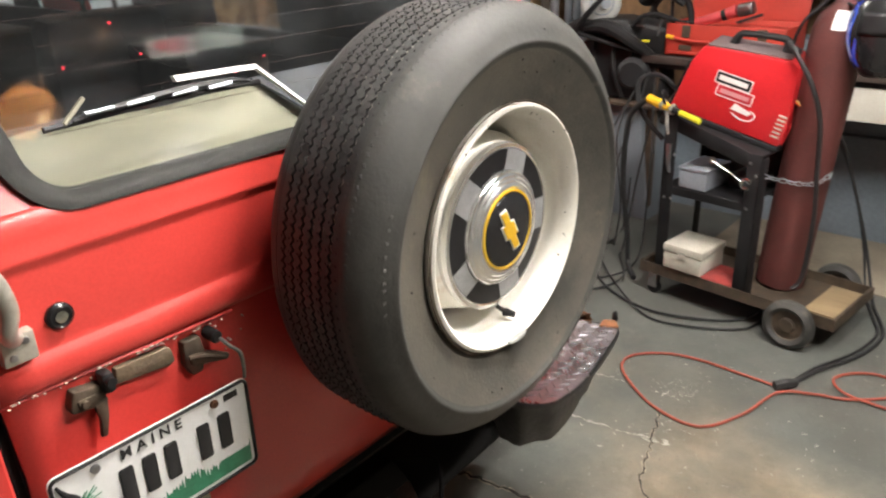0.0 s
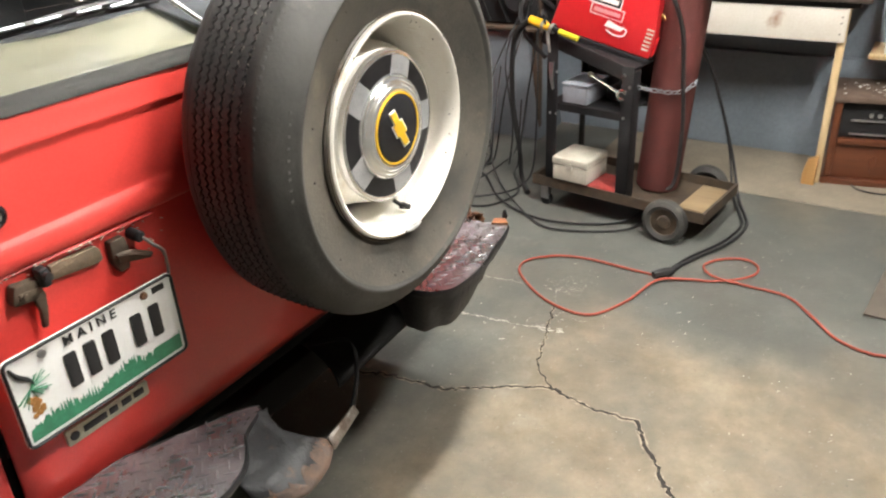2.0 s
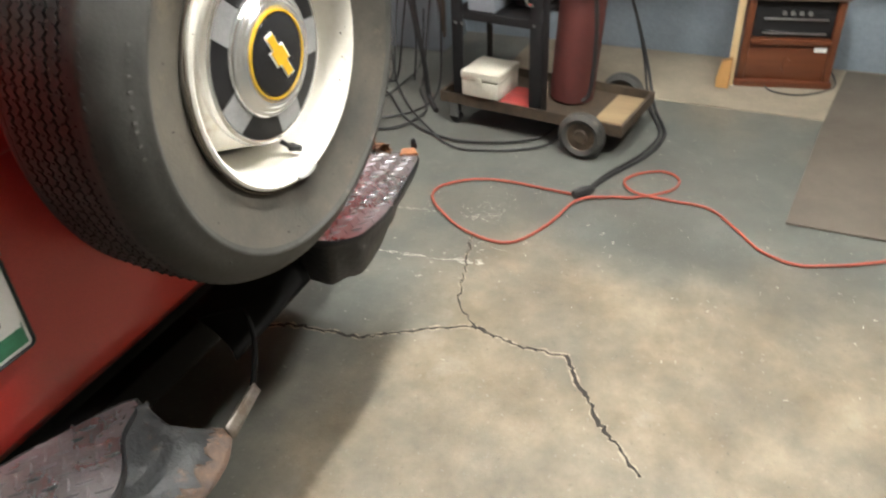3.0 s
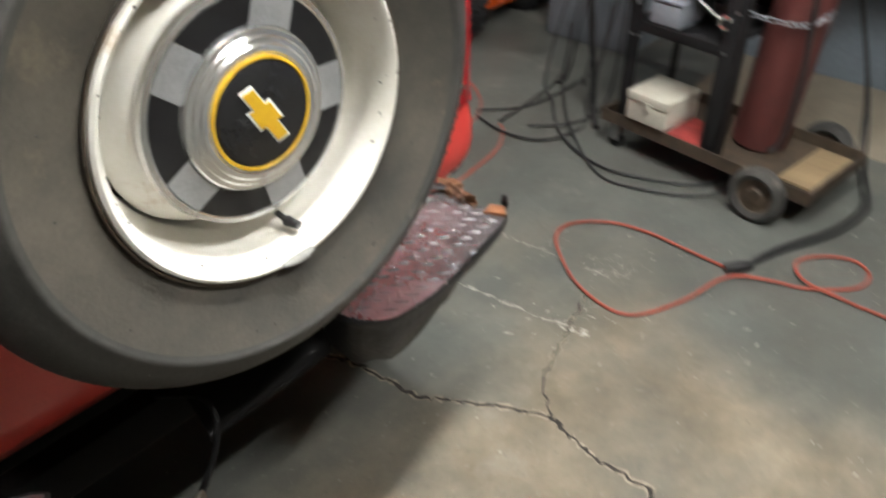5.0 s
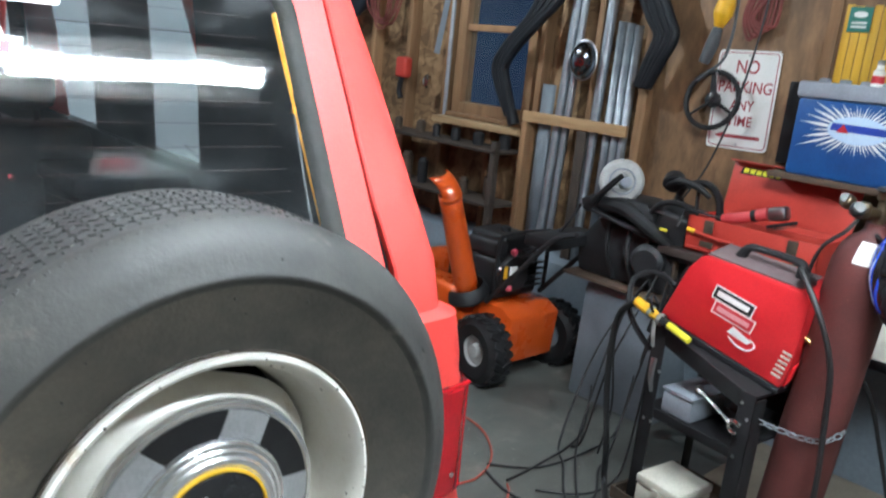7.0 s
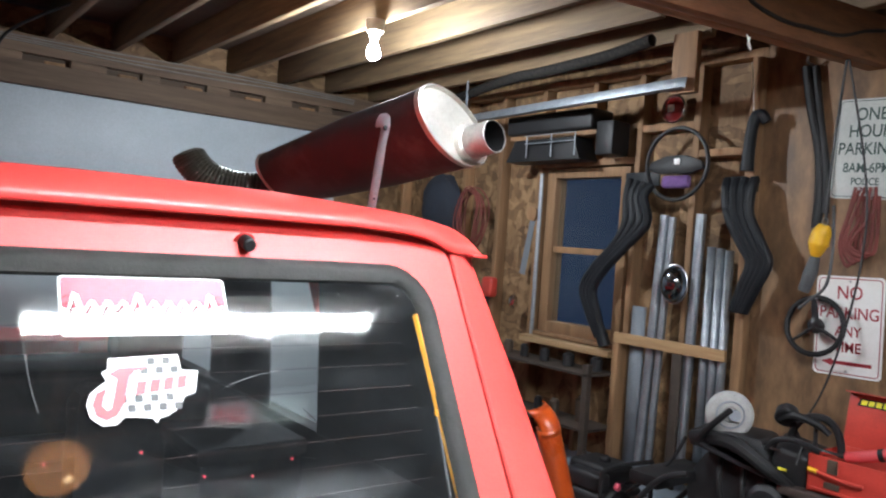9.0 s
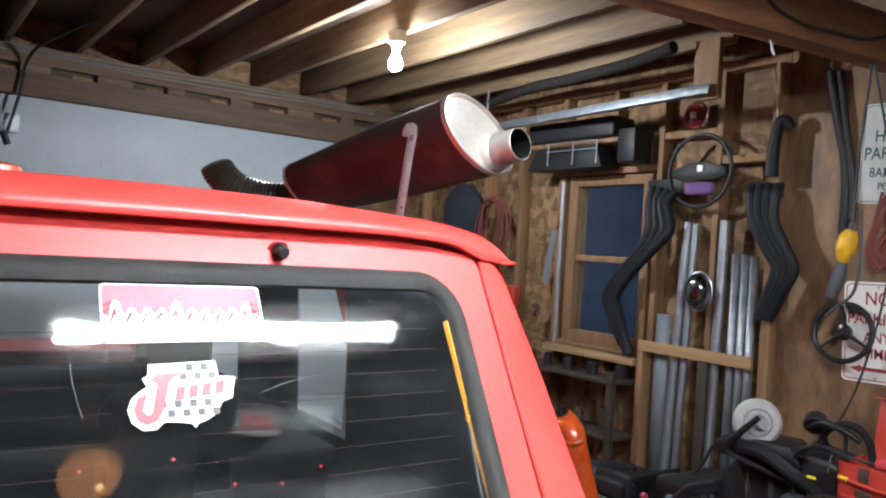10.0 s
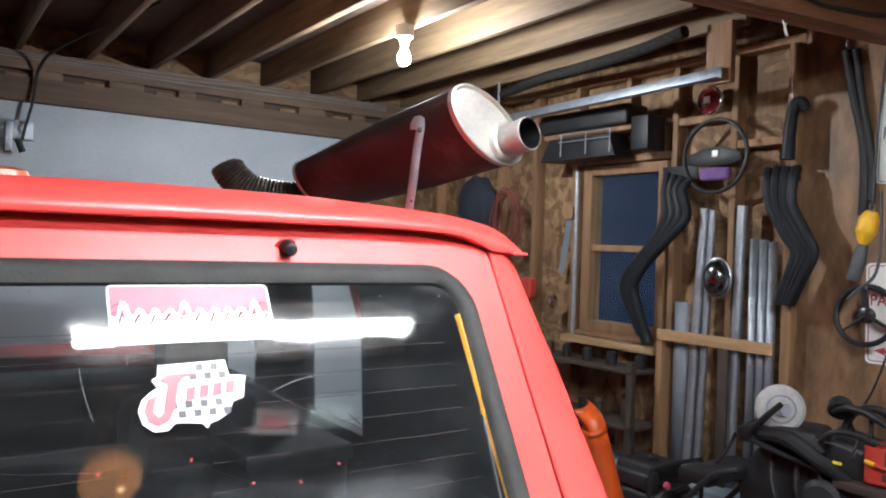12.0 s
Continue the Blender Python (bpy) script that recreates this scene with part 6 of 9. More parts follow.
def welder():
    m = TILT_SHELF @ pose(0, 0.01, 0, 0, 0, 13)
    t = thing("welder", m @ Vector((0, 0, -0.02)), "red portable welding machine on the tilted cart shelf", "welder")
    # side outline in (y, z) of the shelf
    o = [(0.225, 0.0), (0.205, 0.195), (0.178, 0.258), (-0.125, 0.305), (-0.160, 0.290), (-0.200, 0.075), (-0.200, 0.0)]
    mm = m @ Matrix(((0, 0, 1, 0), (1, 0, 0, 0), (0, 1, 0, 0), (0, 0, 0, 1)))
    part("case", prism(o, -0.115, 0.085, mm, bevel=0.008), CRIMSON, t, "red folded-steel case")
    part("top_cover", prism([(0.170, 0.2605), (-0.122, 0.3065), (-0.122, 0.311), (0.170, 0.2655)], -0.10, 0.07, mm), material("dusty_dark_top", (0.16, 0.12, 0.12), (0.11, 0.075, 0.075), rough=0.7), t, "dusty dark top")
    part("base_pan", box(-0.12, 0.09, -0.20, 0.226, -0.02, 0.0, 0.003, m=m), BLACKSTEEL, t)
    part("front_panel", prism([(0.232, 0.004), (0.213, 0.190), (0.203, 0.190), (0.224, 0.004)], -0.11, 0.08, mm), BLACK, t, "black front panel")
    part("handle", sweep([m @ Vector(p) for p in ((-0.015, 0.10, 0.272), (-0.015, 0.09, 0.310), (-0.015, 0.06, 0.324), (-0.015, -0.04, 0.343), (-0.015, -0.075, 0.34), (-0.015, -0.088, 0.300))], [0.018, 0.014, 0.012, 0.012, 0.015, 0.020], 10), BLACK, t, "black carrying handle")
    for i in range(7):
        part("louvre", box(-0.104, -0.02, -0.208, -0.200, 0.010 + i * 0.010, 0.015 + i * 0.010, 0.001, m=m), CRIMSON, t)
    for i in range(6):
        part("louvre", box(-0.1165, -0.1135, -0.188, -0.158, 0.03 + i * 0.016, 0.037 + i * 0.016, 0.001, m=m), IVORY, t)
    f = m @ Matrix.Translation((-0.1155, 0, 0)) @ pose(0, 0, 0, 90, 0, -90)
    # plate marks: black box over a red box with bars, and a swoosh
    mk = part("side_label", prism([(-0.10, 0.150), (0.035, 0.150), (0.035, 0.196), (-0.10, 0.196)], 0.0, 0.0012, f), PAPER, t, "white-edged maker plate with bars")
    part("label_field", prism([(-0.096, 0.154), (0.031, 0.154), (0.031, 0.192), (-0.096, 0.192)], 0.001, 0.0022, f), INK, mk)
    part("label_edge", prism([(-0.082, 0.106), (0.055, 0.106), (0.055, 0.150), (-0.082, 0.150)], 0.0, 0.0012, f), PAPER, mk)
    part("label_field", prism([(-0.078, 0.110), (0.051, 0.110), (0.051, 0.147), (-0.078, 0.147)], 0.001, 0.0022, f), REDINK, mk)
    part("letter_bar", prism([(-0.086, 0.164), (0.020, 0.164), (0.020, 0.182), (-0.086, 0.182)], 0.002, 0.003, f), PAPER, mk)
    part("letter_bar", prism([(-0.068, 0.120), (0.040, 0.120), (0.040, 0.136), (-0.068, 0.136)], 0.002, 0.003, f), material("pink_print", (0.75, 0.35, 0.36), rough=0.5, bump=0), mk)
    part("letter_bar", prism([(-0.01, 0.074), (0.058, 0.070), (0.070, 0.085), (0.0, 0.100)], 0.0, 0.001, f), PAPER, mk)
    part("swoosh", sweep([f @ Vector(p) for p in ((0.0, 0.062, 0.001), (0.035, 0.050, 0.001), (0.070, 0.055, 0.001), (0.082, 0.078, 0.001), (0.06, 0.093, 0.001))], [0.0015, 0.003, 0.003, 0.0025, 0.001], 6), PAPER, mk)
    part("brass_fitting", cyl(m @ Vector((-0.05, -0.182, 0.160)), m @ Vector((-0.06, -0.225, 0.150)), 0.009, 0.006, 12), BRASS, t)
    part("power_cable", sweep([m @ Vector((-0.03, -0.10, 0.325)), (2.585, -0.075, 1.062), (2.560, -0.135, 0.99), (2.560, -0.175, 0.92), (2.590, -0.208, 0.80), (2.612, -0.220, 0.62), (2.614, -0.235, 0.42), (2.62, -0.225, 0.20), (2.60, -0.20, 0.150)], 0.0085, 8), CORDBLK, t, "thick black cable hanging down")
    part("strain_relief", sweep([m @ Vector((-0.015, -0.085, 0.318)), m @ Vector((-0.03, -0.12, 0.316)), (2.575, -0.095, 1.045)], [0.018, 0.016, 0.011], 10), BLACK, t)
    return t


welder()


def gas_cylinder():
    c = Vector((2.725, -0.120, 0.109))
    t = thing("gas_cylinder", c, "tall oxide-red gas cylinder chained to the cart", "gas cylinder")
    m = Matrix.Translation(c) @ pose(0, 0, 0, 4.0, 0, 0)

    def at(x, y, z):
        return m @ Vector((x, y, z))
    part("body", lathe([(0, 0), (0.080, 0), (0.090, 0.012), (0.0905, 0.05), (0.0905, 0.95), (0.088, 0.99), (0.078, 1.03), (0.060, 1.06), (0.038, 1.078), (0.030, 1.09), (0.030, 1.11), (0, 1.11)], m, 40), MAROON, t)
    r_h = [(0.0888, 1.000), (0.0835, 1.020), (0.0730, 1.044), (0.060, 1.0625)]
    part("shoulder_label", sheet(lambda u, k: m @ Vector((r_h[k][0] * math.cos(u), r_h[k][0] * math.sin(u), r_h[k][1])), steps(radians(175), radians(255), 10), [0, 1, 2, 3]), PAPER, t, "white paper shoulder label")
    v = part("valve", lathe([(0.016, 1.11), (0.018, 1.14), (0.014, 1.15), (0.014, 1.175), (0.022, 1.18), (0.022, 1.20), (0, 1.205)], m, 18), REGBRASS, t, "brass cylinder valve")
    part("regulator", cyl(at(-0.01, 0.0, 1.14), at(-0.075, 0.04, 1.14), 0.014, 0.02, 16, bevel=0.004), REGBRASS, v)
    part("gauge", cyl(at(-0.075, 0.04, 1.14), at(-0.095, 0.03, 1.155), 0.021, 0.021, 20, bevel=0.004), BLACKSTEEL, v)
    part("regulator_body", lathe([(0, 0), (0.017, 0), (0.022, 0.012), (0.022, 0.03), (0.014, 0.042), (0, 0.044)], along(at(-0.055, 0.03, 1.125), at(-0.055, 0.03, 2)), 16), REGBRASS, v)
    for dx, dy, dz in ((-0.095, 0.03, 1.155), (-0.06, 0.085, 1.165)):
        part("dial", cyl(at(dx, dy, dz), at(dx - 0.006, dy - 0.004, dz + 0.004), 0.0145, 0.0145, 18), DIALGREY, v, "pale gauge dial")
    part("gauge", cyl(at(-0.04, 0.07, 1.15), at(-0.06, 0.085, 1.164), 0.021, 0.021, 20, bevel=0.004), REGBRASS, v)
    part("hand_wheel", lathe([(0.026, 1.20), (0.032, 1.206), (0.026, 1.213), (0, 1.212)], m, 16), BLACKSTEEL, v)
    # chain round the cylinder
    pts = [Vector((2.512, -0.032, 0.605)), Vector((2.57, -0.105, 0.578)), Vector((2.622, -0.175, 0.560)), Vector((2.655, -0.225, 0.568)), Vector((2.70, -0.252, 0.598))]
    line = spline(pts, 3)
    for i in range(len(line) - 1):
        a, b = line[i], line[i + 1]
        k = along(a, b) @ pose(0, 0, 0, 0, 0, 90 * (i % 2) + 20)
        l = (b - a).length
        part("chain_link", sweep([k @ Vector((0.0085 * math.cos(q), 0, l / 2 + (l * 0.60) * math.sin(q))) for q in steps(0, 2 * math.pi, 10)[:-1]], 0.0024, 6, closed=True, smooth=1), ZINC, t)
    # hose
    part("gas_hose", sweep([at(-0.055, 0.03, 1.13), at(-0.075, 0.05, 1.08), at(-0.06, 0.11, 1.00), at(0.0, 0.14, 0.85), at(0.06, 0.12, 0.55)], 0.006, 8), CORDBLK, t, "thin grey-black gas hose")


gas_cylinder()


def cart_clutter():
    b = single("lidded_box", cbox(-0.182, 0.0, 0.050, 0.217, 0.152, 0.222, 0.005), IVORY, "ivory plastic box with a lid on the cart tray", "box")
    part("lid", box(-0.186, 0.004, 0.046, 0.2205, 0.224, 0.258, 0.007, m=CART), IVORY, b)
    part("clasp", box(-0.190, -0.184, 0.120, 0.150, 0.208, 0.236, 0.002, m=CART), IVORY, b)
    bm = cbox(-0.165, 0.0, -0.075, 0.215, 0.109, 0.150, 0.012)
    for v in bm.verts:
        v.co += Vector((0, 0, 0.012 * noise.noise(v.co * 30)))
    single("rag", bm, material("greasy_red_cloth", (0.30, 0.035, 0.030), (0.17, 0.022, 0.020), scale=16, rough=0.95, bump=0.5, fine=60, dist=0.01), "crumpled red shop rag under the box", "rag")
    parts_bin = single("parts_bin", cbox(-0.143, 0.04, 0.085, 0.205, 0.489, 0.562, 0.008), GREYPL, "grey-blue plastic parts bin on the middle shelf", "bin")
    part("lid", cbox(-0.146, 0.043, 0.082, 0.208, 0.563, 0.575, 0.004), GREYPL, parts_bin)
    bm = cbox(-0.02, 0.12, -0.06, 0.06, 0.489, 0.545, 0.01)
    single("black_case", bm, BLACK, "small black case on the middle shelf", "case")
    # spanner hung on the shelf lip
    p0, p1 = cp(-0.178, 0.050, 0.634), cp(-0.178, -0.072, 0.578)
    bm = sweep([p0, p0.lerp(p1, 0.5), p1], [0.009, 0.0075, 0.010], 6, smooth=3, flat=0.5)
    q = p1 + (p1 - p0).normalized() * 0.016
    k = along(q, q + cp(-1, 0, 0) - cp(0, 0, 0))
    sweep([k @ Vector((0.018 * math.cos(a), 0.018 * math.sin(a), 0)) for a in steps(radians(20), radians(310), 10)], 0.007, 6, smooth=1, bm=bm)
    lathe([(0.007, 0), (0.014, 0), (0.014, 0.008), (0.007, 0.008)], along(p0 + Vector((0.004, 0, 0)), p0 + cp(-1, 0, 0) - cp(0, 0, 0)), 14, bm=bm)
    single("spanner", bm, CHROME, "chrome spanner hung on the cart", "spanner")
    # torch with yellow grip lying at the front of the shelf
    a, b2 = cp(-0.175, 0.345, 0.828), cp(-0.180, 0.117, 0.770)
    torch = thing("welding_torch", a, "yellow and black welding torch hung on the cart", "welding torch")
    part("grip", sweep([a, a.lerp(b2, 0.25), a.lerp(b2, 0.42)], [0.017, 0.019, 0.012], 10, smooth=3), YELLOW, torch)
    part("neck", sweep([a.lerp(b2, 0.40), a.lerp(b2, 0.62)], 0.012, 8, smooth=1), BLACK, torch)
    part("tip_sleeve", sweep([a.lerp(b2, 0.62), b2], 0.012, 8, smooth=1), LIME, torch, "bright yellow sleeve")
    for u in (0.30, 0.48):
        q = a.lerp(b2, u)
        part("strap", lathe([(0.0205, -0.007), (0.0215, 0), (0.0205, 0.007)], along(q, b2), 16), LEAD, torch, "dull grey strap")
    q = a.lerp(b2, 0.40)
    part("strap_end", sweep([q + Vector((-0.012, 0, -0.01)), q + Vector((-0.016, -0.006, -0.06)), q + Vector((-0.012, -0.012, -0.10))], [0.007, 0.008, 0.005], 6, smooth=4, flat=0.35), LEAD, torch)
    part("hook", sweep([q + Vector((-0.01, 0.01, 0.012)), q + Vector((-0.02, 0.02, 0.05)), q + Vector((0.01, 0.03, 0.06)), q + Vector((0.03, 0.02, 0.03))], 0.005, 6), BLACKSTEEL, torch)
    part("torch_cable", sweep([a, cp(-0.12, 0.46, 0.72), cp(-0.05, 0.52, 0.45), cp(-0.02, 0.50, 0.18), cp(0.0, 0.50, 0.03), cp(-0.10, 0.40, 0.012)], 0.012, 8), CORDBLK, torch)
    # clamp
    bm = sweep([cp(-0.165, 0.245, 0.66), cp(-0.18, 0.235, 0.60), cp(-0.17, 0.232, 0.55)], [0.012, 0.010, 0.006], 6, smooth=3)
    single("ground_clamp", bm, STEEL, "steel ground clamp hung on the cart", "clamp")
    # helmet, hung by its headband on the cylinder
    c = Vector((2.665, -0.345, 1.10))
    h = thing("welding_helmet", c, "black welding helmet with blue flame graphic", "helmet")

    def dome(a, b, k=1.0):
        # a turns from the wall side to the near side, b from chin to crown
        w = math.cos(b) ** 0.6
        chin = 1.0 - 0.25 * max(0.0, -b)
        return c + Vector((-0.105 * math.cos(a) * w * k, 0.116 * math.sin(a) * w * chin * k, 0.148 * math.sin(b) * k))
    part("shell", sheet(lambda u, v: dome(u, v), steps(radians(-92), radians(92), 24), steps(radians(-64), radians(80), 16)), ENAMEL, h, solid=0.004)
    part("visor", sheet(lambda u, v: dome(u, v, 1.03), steps(radians(-34), radians(34), 8), steps(radians(2), radians(30), 5)), BLACK, h, "dark visor window", solid=0.006)
    flame = material("blue_flame_print", (0.015, 0.05, 0.55), (0.03, 0.12, 0.75), scale=24, rough=0.25, bump=0, coat=0.6)
    core = material("white_flame_print", (0.62, 0.72, 0.85), (0.30, 0.45, 0.80), scale=30, rough=0.3, bump=0)
    for a0, b0, b1, wd in ((56, -40, 30, 9), (72, -48, 10, 8), (42, -42, -2, 7), (64, 8, 44, 6), (50, 26, 52, 5), (-60, -40, 30, 9), (-45, -40, 4, 8)):
        part("flame", sheet(lambda u, v: dome(radians(a0 + wd * u * (1 - v) ** 0.6 + 5 * math.sin(5 * v)), radians(b0 + (b1 - b0) * v), 1.022), steps(-1, 1, 4), steps(0, 0.98, 8)), flame, h, "glossy blue flame print", solid=0.001)
        if b1 > 0:
            part("flame_core", sheet(lambda u, v: dome(radians(a0 + 0.4 * wd * u * (1 - v) ** 0.6 + 5 * math.sin(4 * v)), radians(b0 + 10 + (b1 - b0 - 24) * v), 1.030), steps(-1, 1, 4), steps(0, 0.98, 8)), core, h, solid=0.001)
    part("headband", sweep([dome(radians(80), radians(35)), (2.70, -0.21, 1.19), (2.735, -0.20, 1.215)], 0.007, 6, flat=0.4), BLACK, h)


cart_clutter()


def snow_blower():
    t = thing("snow_blower", (3.22, 1.7, 0), "orange two-stage snow blower with black engine", "snow blower")
    for x, s in ((2.985, 1), (3.525, -1)):
        wheel_parts(t, (x, 1.50, 0.172), (s, -0.12, 0), 0.170, 0.115, BLACK, DULLRIM if s > 0 else GREYST, tread=22, hub=0.45)
    part("axle", cyl((2.98, 1.50, 0.172), (3.525, 1.50, 0.172), 0.012), STEEL, t)
    part("drive_case", prism([(1.42, 0.10), (1.40, 0.34), (1.48, 0.385), (1.95, 0.385), (2.0, 0.10)], 3.07, 3.43, Matrix(((0, 0, 1, 0), (1, 0, 0, 0), (0, 1, 0, 0), (0, 0, 0, 1))), bevel=0.012), ORANGE, t, "orange drive case")
    bm = sheet(lambda u, v: (2.86 + 0.70 * v, 2.10 + 0.20 * math.cos(u), 0.27 + 0.25 * math.sin(u)), steps(radians(20), radians(250), 18), [0, 1])
    box(2.85, 2.862, 1.98, 2.38, 0.03, 0.50, 0.004, bm=bm)
    box(3.56, 3.572, 1.98, 2.38, 0.03, 0.50, 0.004, bm=bm)
    part("auger_housing", bm, ORANGE, t, "orange auger housing", solid=0.006)
    part("housing_neck", box(2.90, 3.08, 1.66, 1.99, 0.14, 0.46, 0.03, seg=3), ORANGE, t, "orange housing neck")
    # chute, its mouth towards the car
    foot, tip = Vector((3.00, 1.66, 0.43)), Vector((2.815, 1.66, 0.93))
    cm = along(foot, tip)
    cl = (tip - foot).length
    bm = sheet(lambda u, v: cm @ Vector(((0.058 - 0.006 * v) * math.cos(u), (0.058 - 0.006 * v) * math.sin(u), cl * v)), steps(radians(-160), radians(110), 18), steps(0, 1, 8))
    part("chute", bm, ORANGE, t, "tall orange discharge chute", solid=0.005)
    bm = sheet(lambda u, v: cm @ Vector((0.055 * math.cos(u) - 0.10 * v * v, 0.055 * math.sin(u) + 0.02 * v, cl - 0.03 + 0.16 * v - 0.05 * v * v)), steps(radians(-80), radians(80), 10), steps(0, 1, 6))
    part("chute_deflector", bm, ORANGE, t, "orange chute deflector", solid=0.005)
    part("chute_base", lathe([(0.10, -0.04), (0.115, -0.02), (0.10, 0.03), (0.088, 0.04)], cm, 24), BLACK, t)
    # engine
    e = part("engine_cover", box(3.09, 3.42, 1.56, 1.92, 0.388, 0.60, 0.03, seg=3), BLACK, t, "black engine cover")
    part("fuel_tank", box(3.20, 3.42, 1.62, 1.88, 0.60, 0.70, 0.03, seg=3), BLACK, e)
    part("air_filter", box(3.10, 3.19, 1.58, 1.80, 0.60, 0.685, 0.02, seg=3), BLACKSTEEL, e)
    part("filler_cap", lathe([(0.03, 0), (0.03, 0.02), (0.022, 0.026), (0, 0.026)], pose(3.30, 1.72, 0.70), 18), BLACK, e)
    for z in (0.44, 0.47, 0.50, 0.53, 0.56):
        part("cooling_fin", box(3.26, 3.42, 1.535, 1.56, z, z + 0.008, 0.002), BLACKSTEEL, e)
    part("guard_tube", sweep([(3.06, 1.53, 0.42), (3.06, 1.53, 0.69), (3.10, 1.53, 0.735), (3.38, 1.53, 0.735), (3.43, 1.53, 0.70), (3.43, 1.53, 0.42)], 0.011, 8), BLACK, e)
    part("recoil", lathe([(0.10, 0), (0.10, 0.03), (0.07, 0.045), (0, 0.045)], along((3.20, 1.56, 0.52), (3.20, 0, 0.52)), 28), BLACKSTEEL, e)
    part("muffler", box(3.36, 3.46, 1.62, 1.82, 0.50, 0.62, 0.015), BLACKSTEEL, e)
    part("rating_label", box(3.135, 3.185, 1.505, 1.512, 0.53, 0.575), PAPER, e, "white rating label")
    part("warning_label", box(3.095, 3.115, 1.505, 1.512, 0.52, 0.58), YELLOW, e)
    pk = material("pink_knob", (0.72, 0.10, 0.16), rough=0.45, bump=0.02)
    for z, x in ((0.46, 3.155), (0.645, 3.165)):
        part("knob", lathe([(0, 0), (0.012, 0), (0.018, 0.01), (0.018, 0.02), (0.012, 0.027), (0, 0.028)], along((x, 1.535, z), (x, 0, z)), 16), pk, e, "pink choke knob")
    part("shiny_cap", lathe([(0, 0), (0.022, 0), (0.025, 0.012), (0.015, 0.026), (0, 0.028)], along((3.115, 1.562, 0.55), (3.115, 0, 0.55)), 18), CHROME, e)
    part("decal", box(2.893, 2.899, 1.72, 1.80, 0.27, 0.34), LIME, t)
    # handle bars
    for x in (3.03, 3.43):
        part("handle_bar", sweep([(x, 1.55, 0.40), (x, 1.35, 0.62), (x - 0.01, 1.18, 0.80), (x - 0.01, 1.05, 0.86)], 0.013, 8), BLACKSTEEL, t)
    part("control_panel", box(3.03, 3.43, 1.20, 1.36, 0.74, 0.80, 0.015, m=None), BLACK, t)
    part("shift_rod", sweep([(3.2, 1.5, 0.62), (3.22, 1.3, 0.80), (3.24, 1.22, 0.95)], 0.008, 6), BLACKSTEEL, t)


snow_blower()


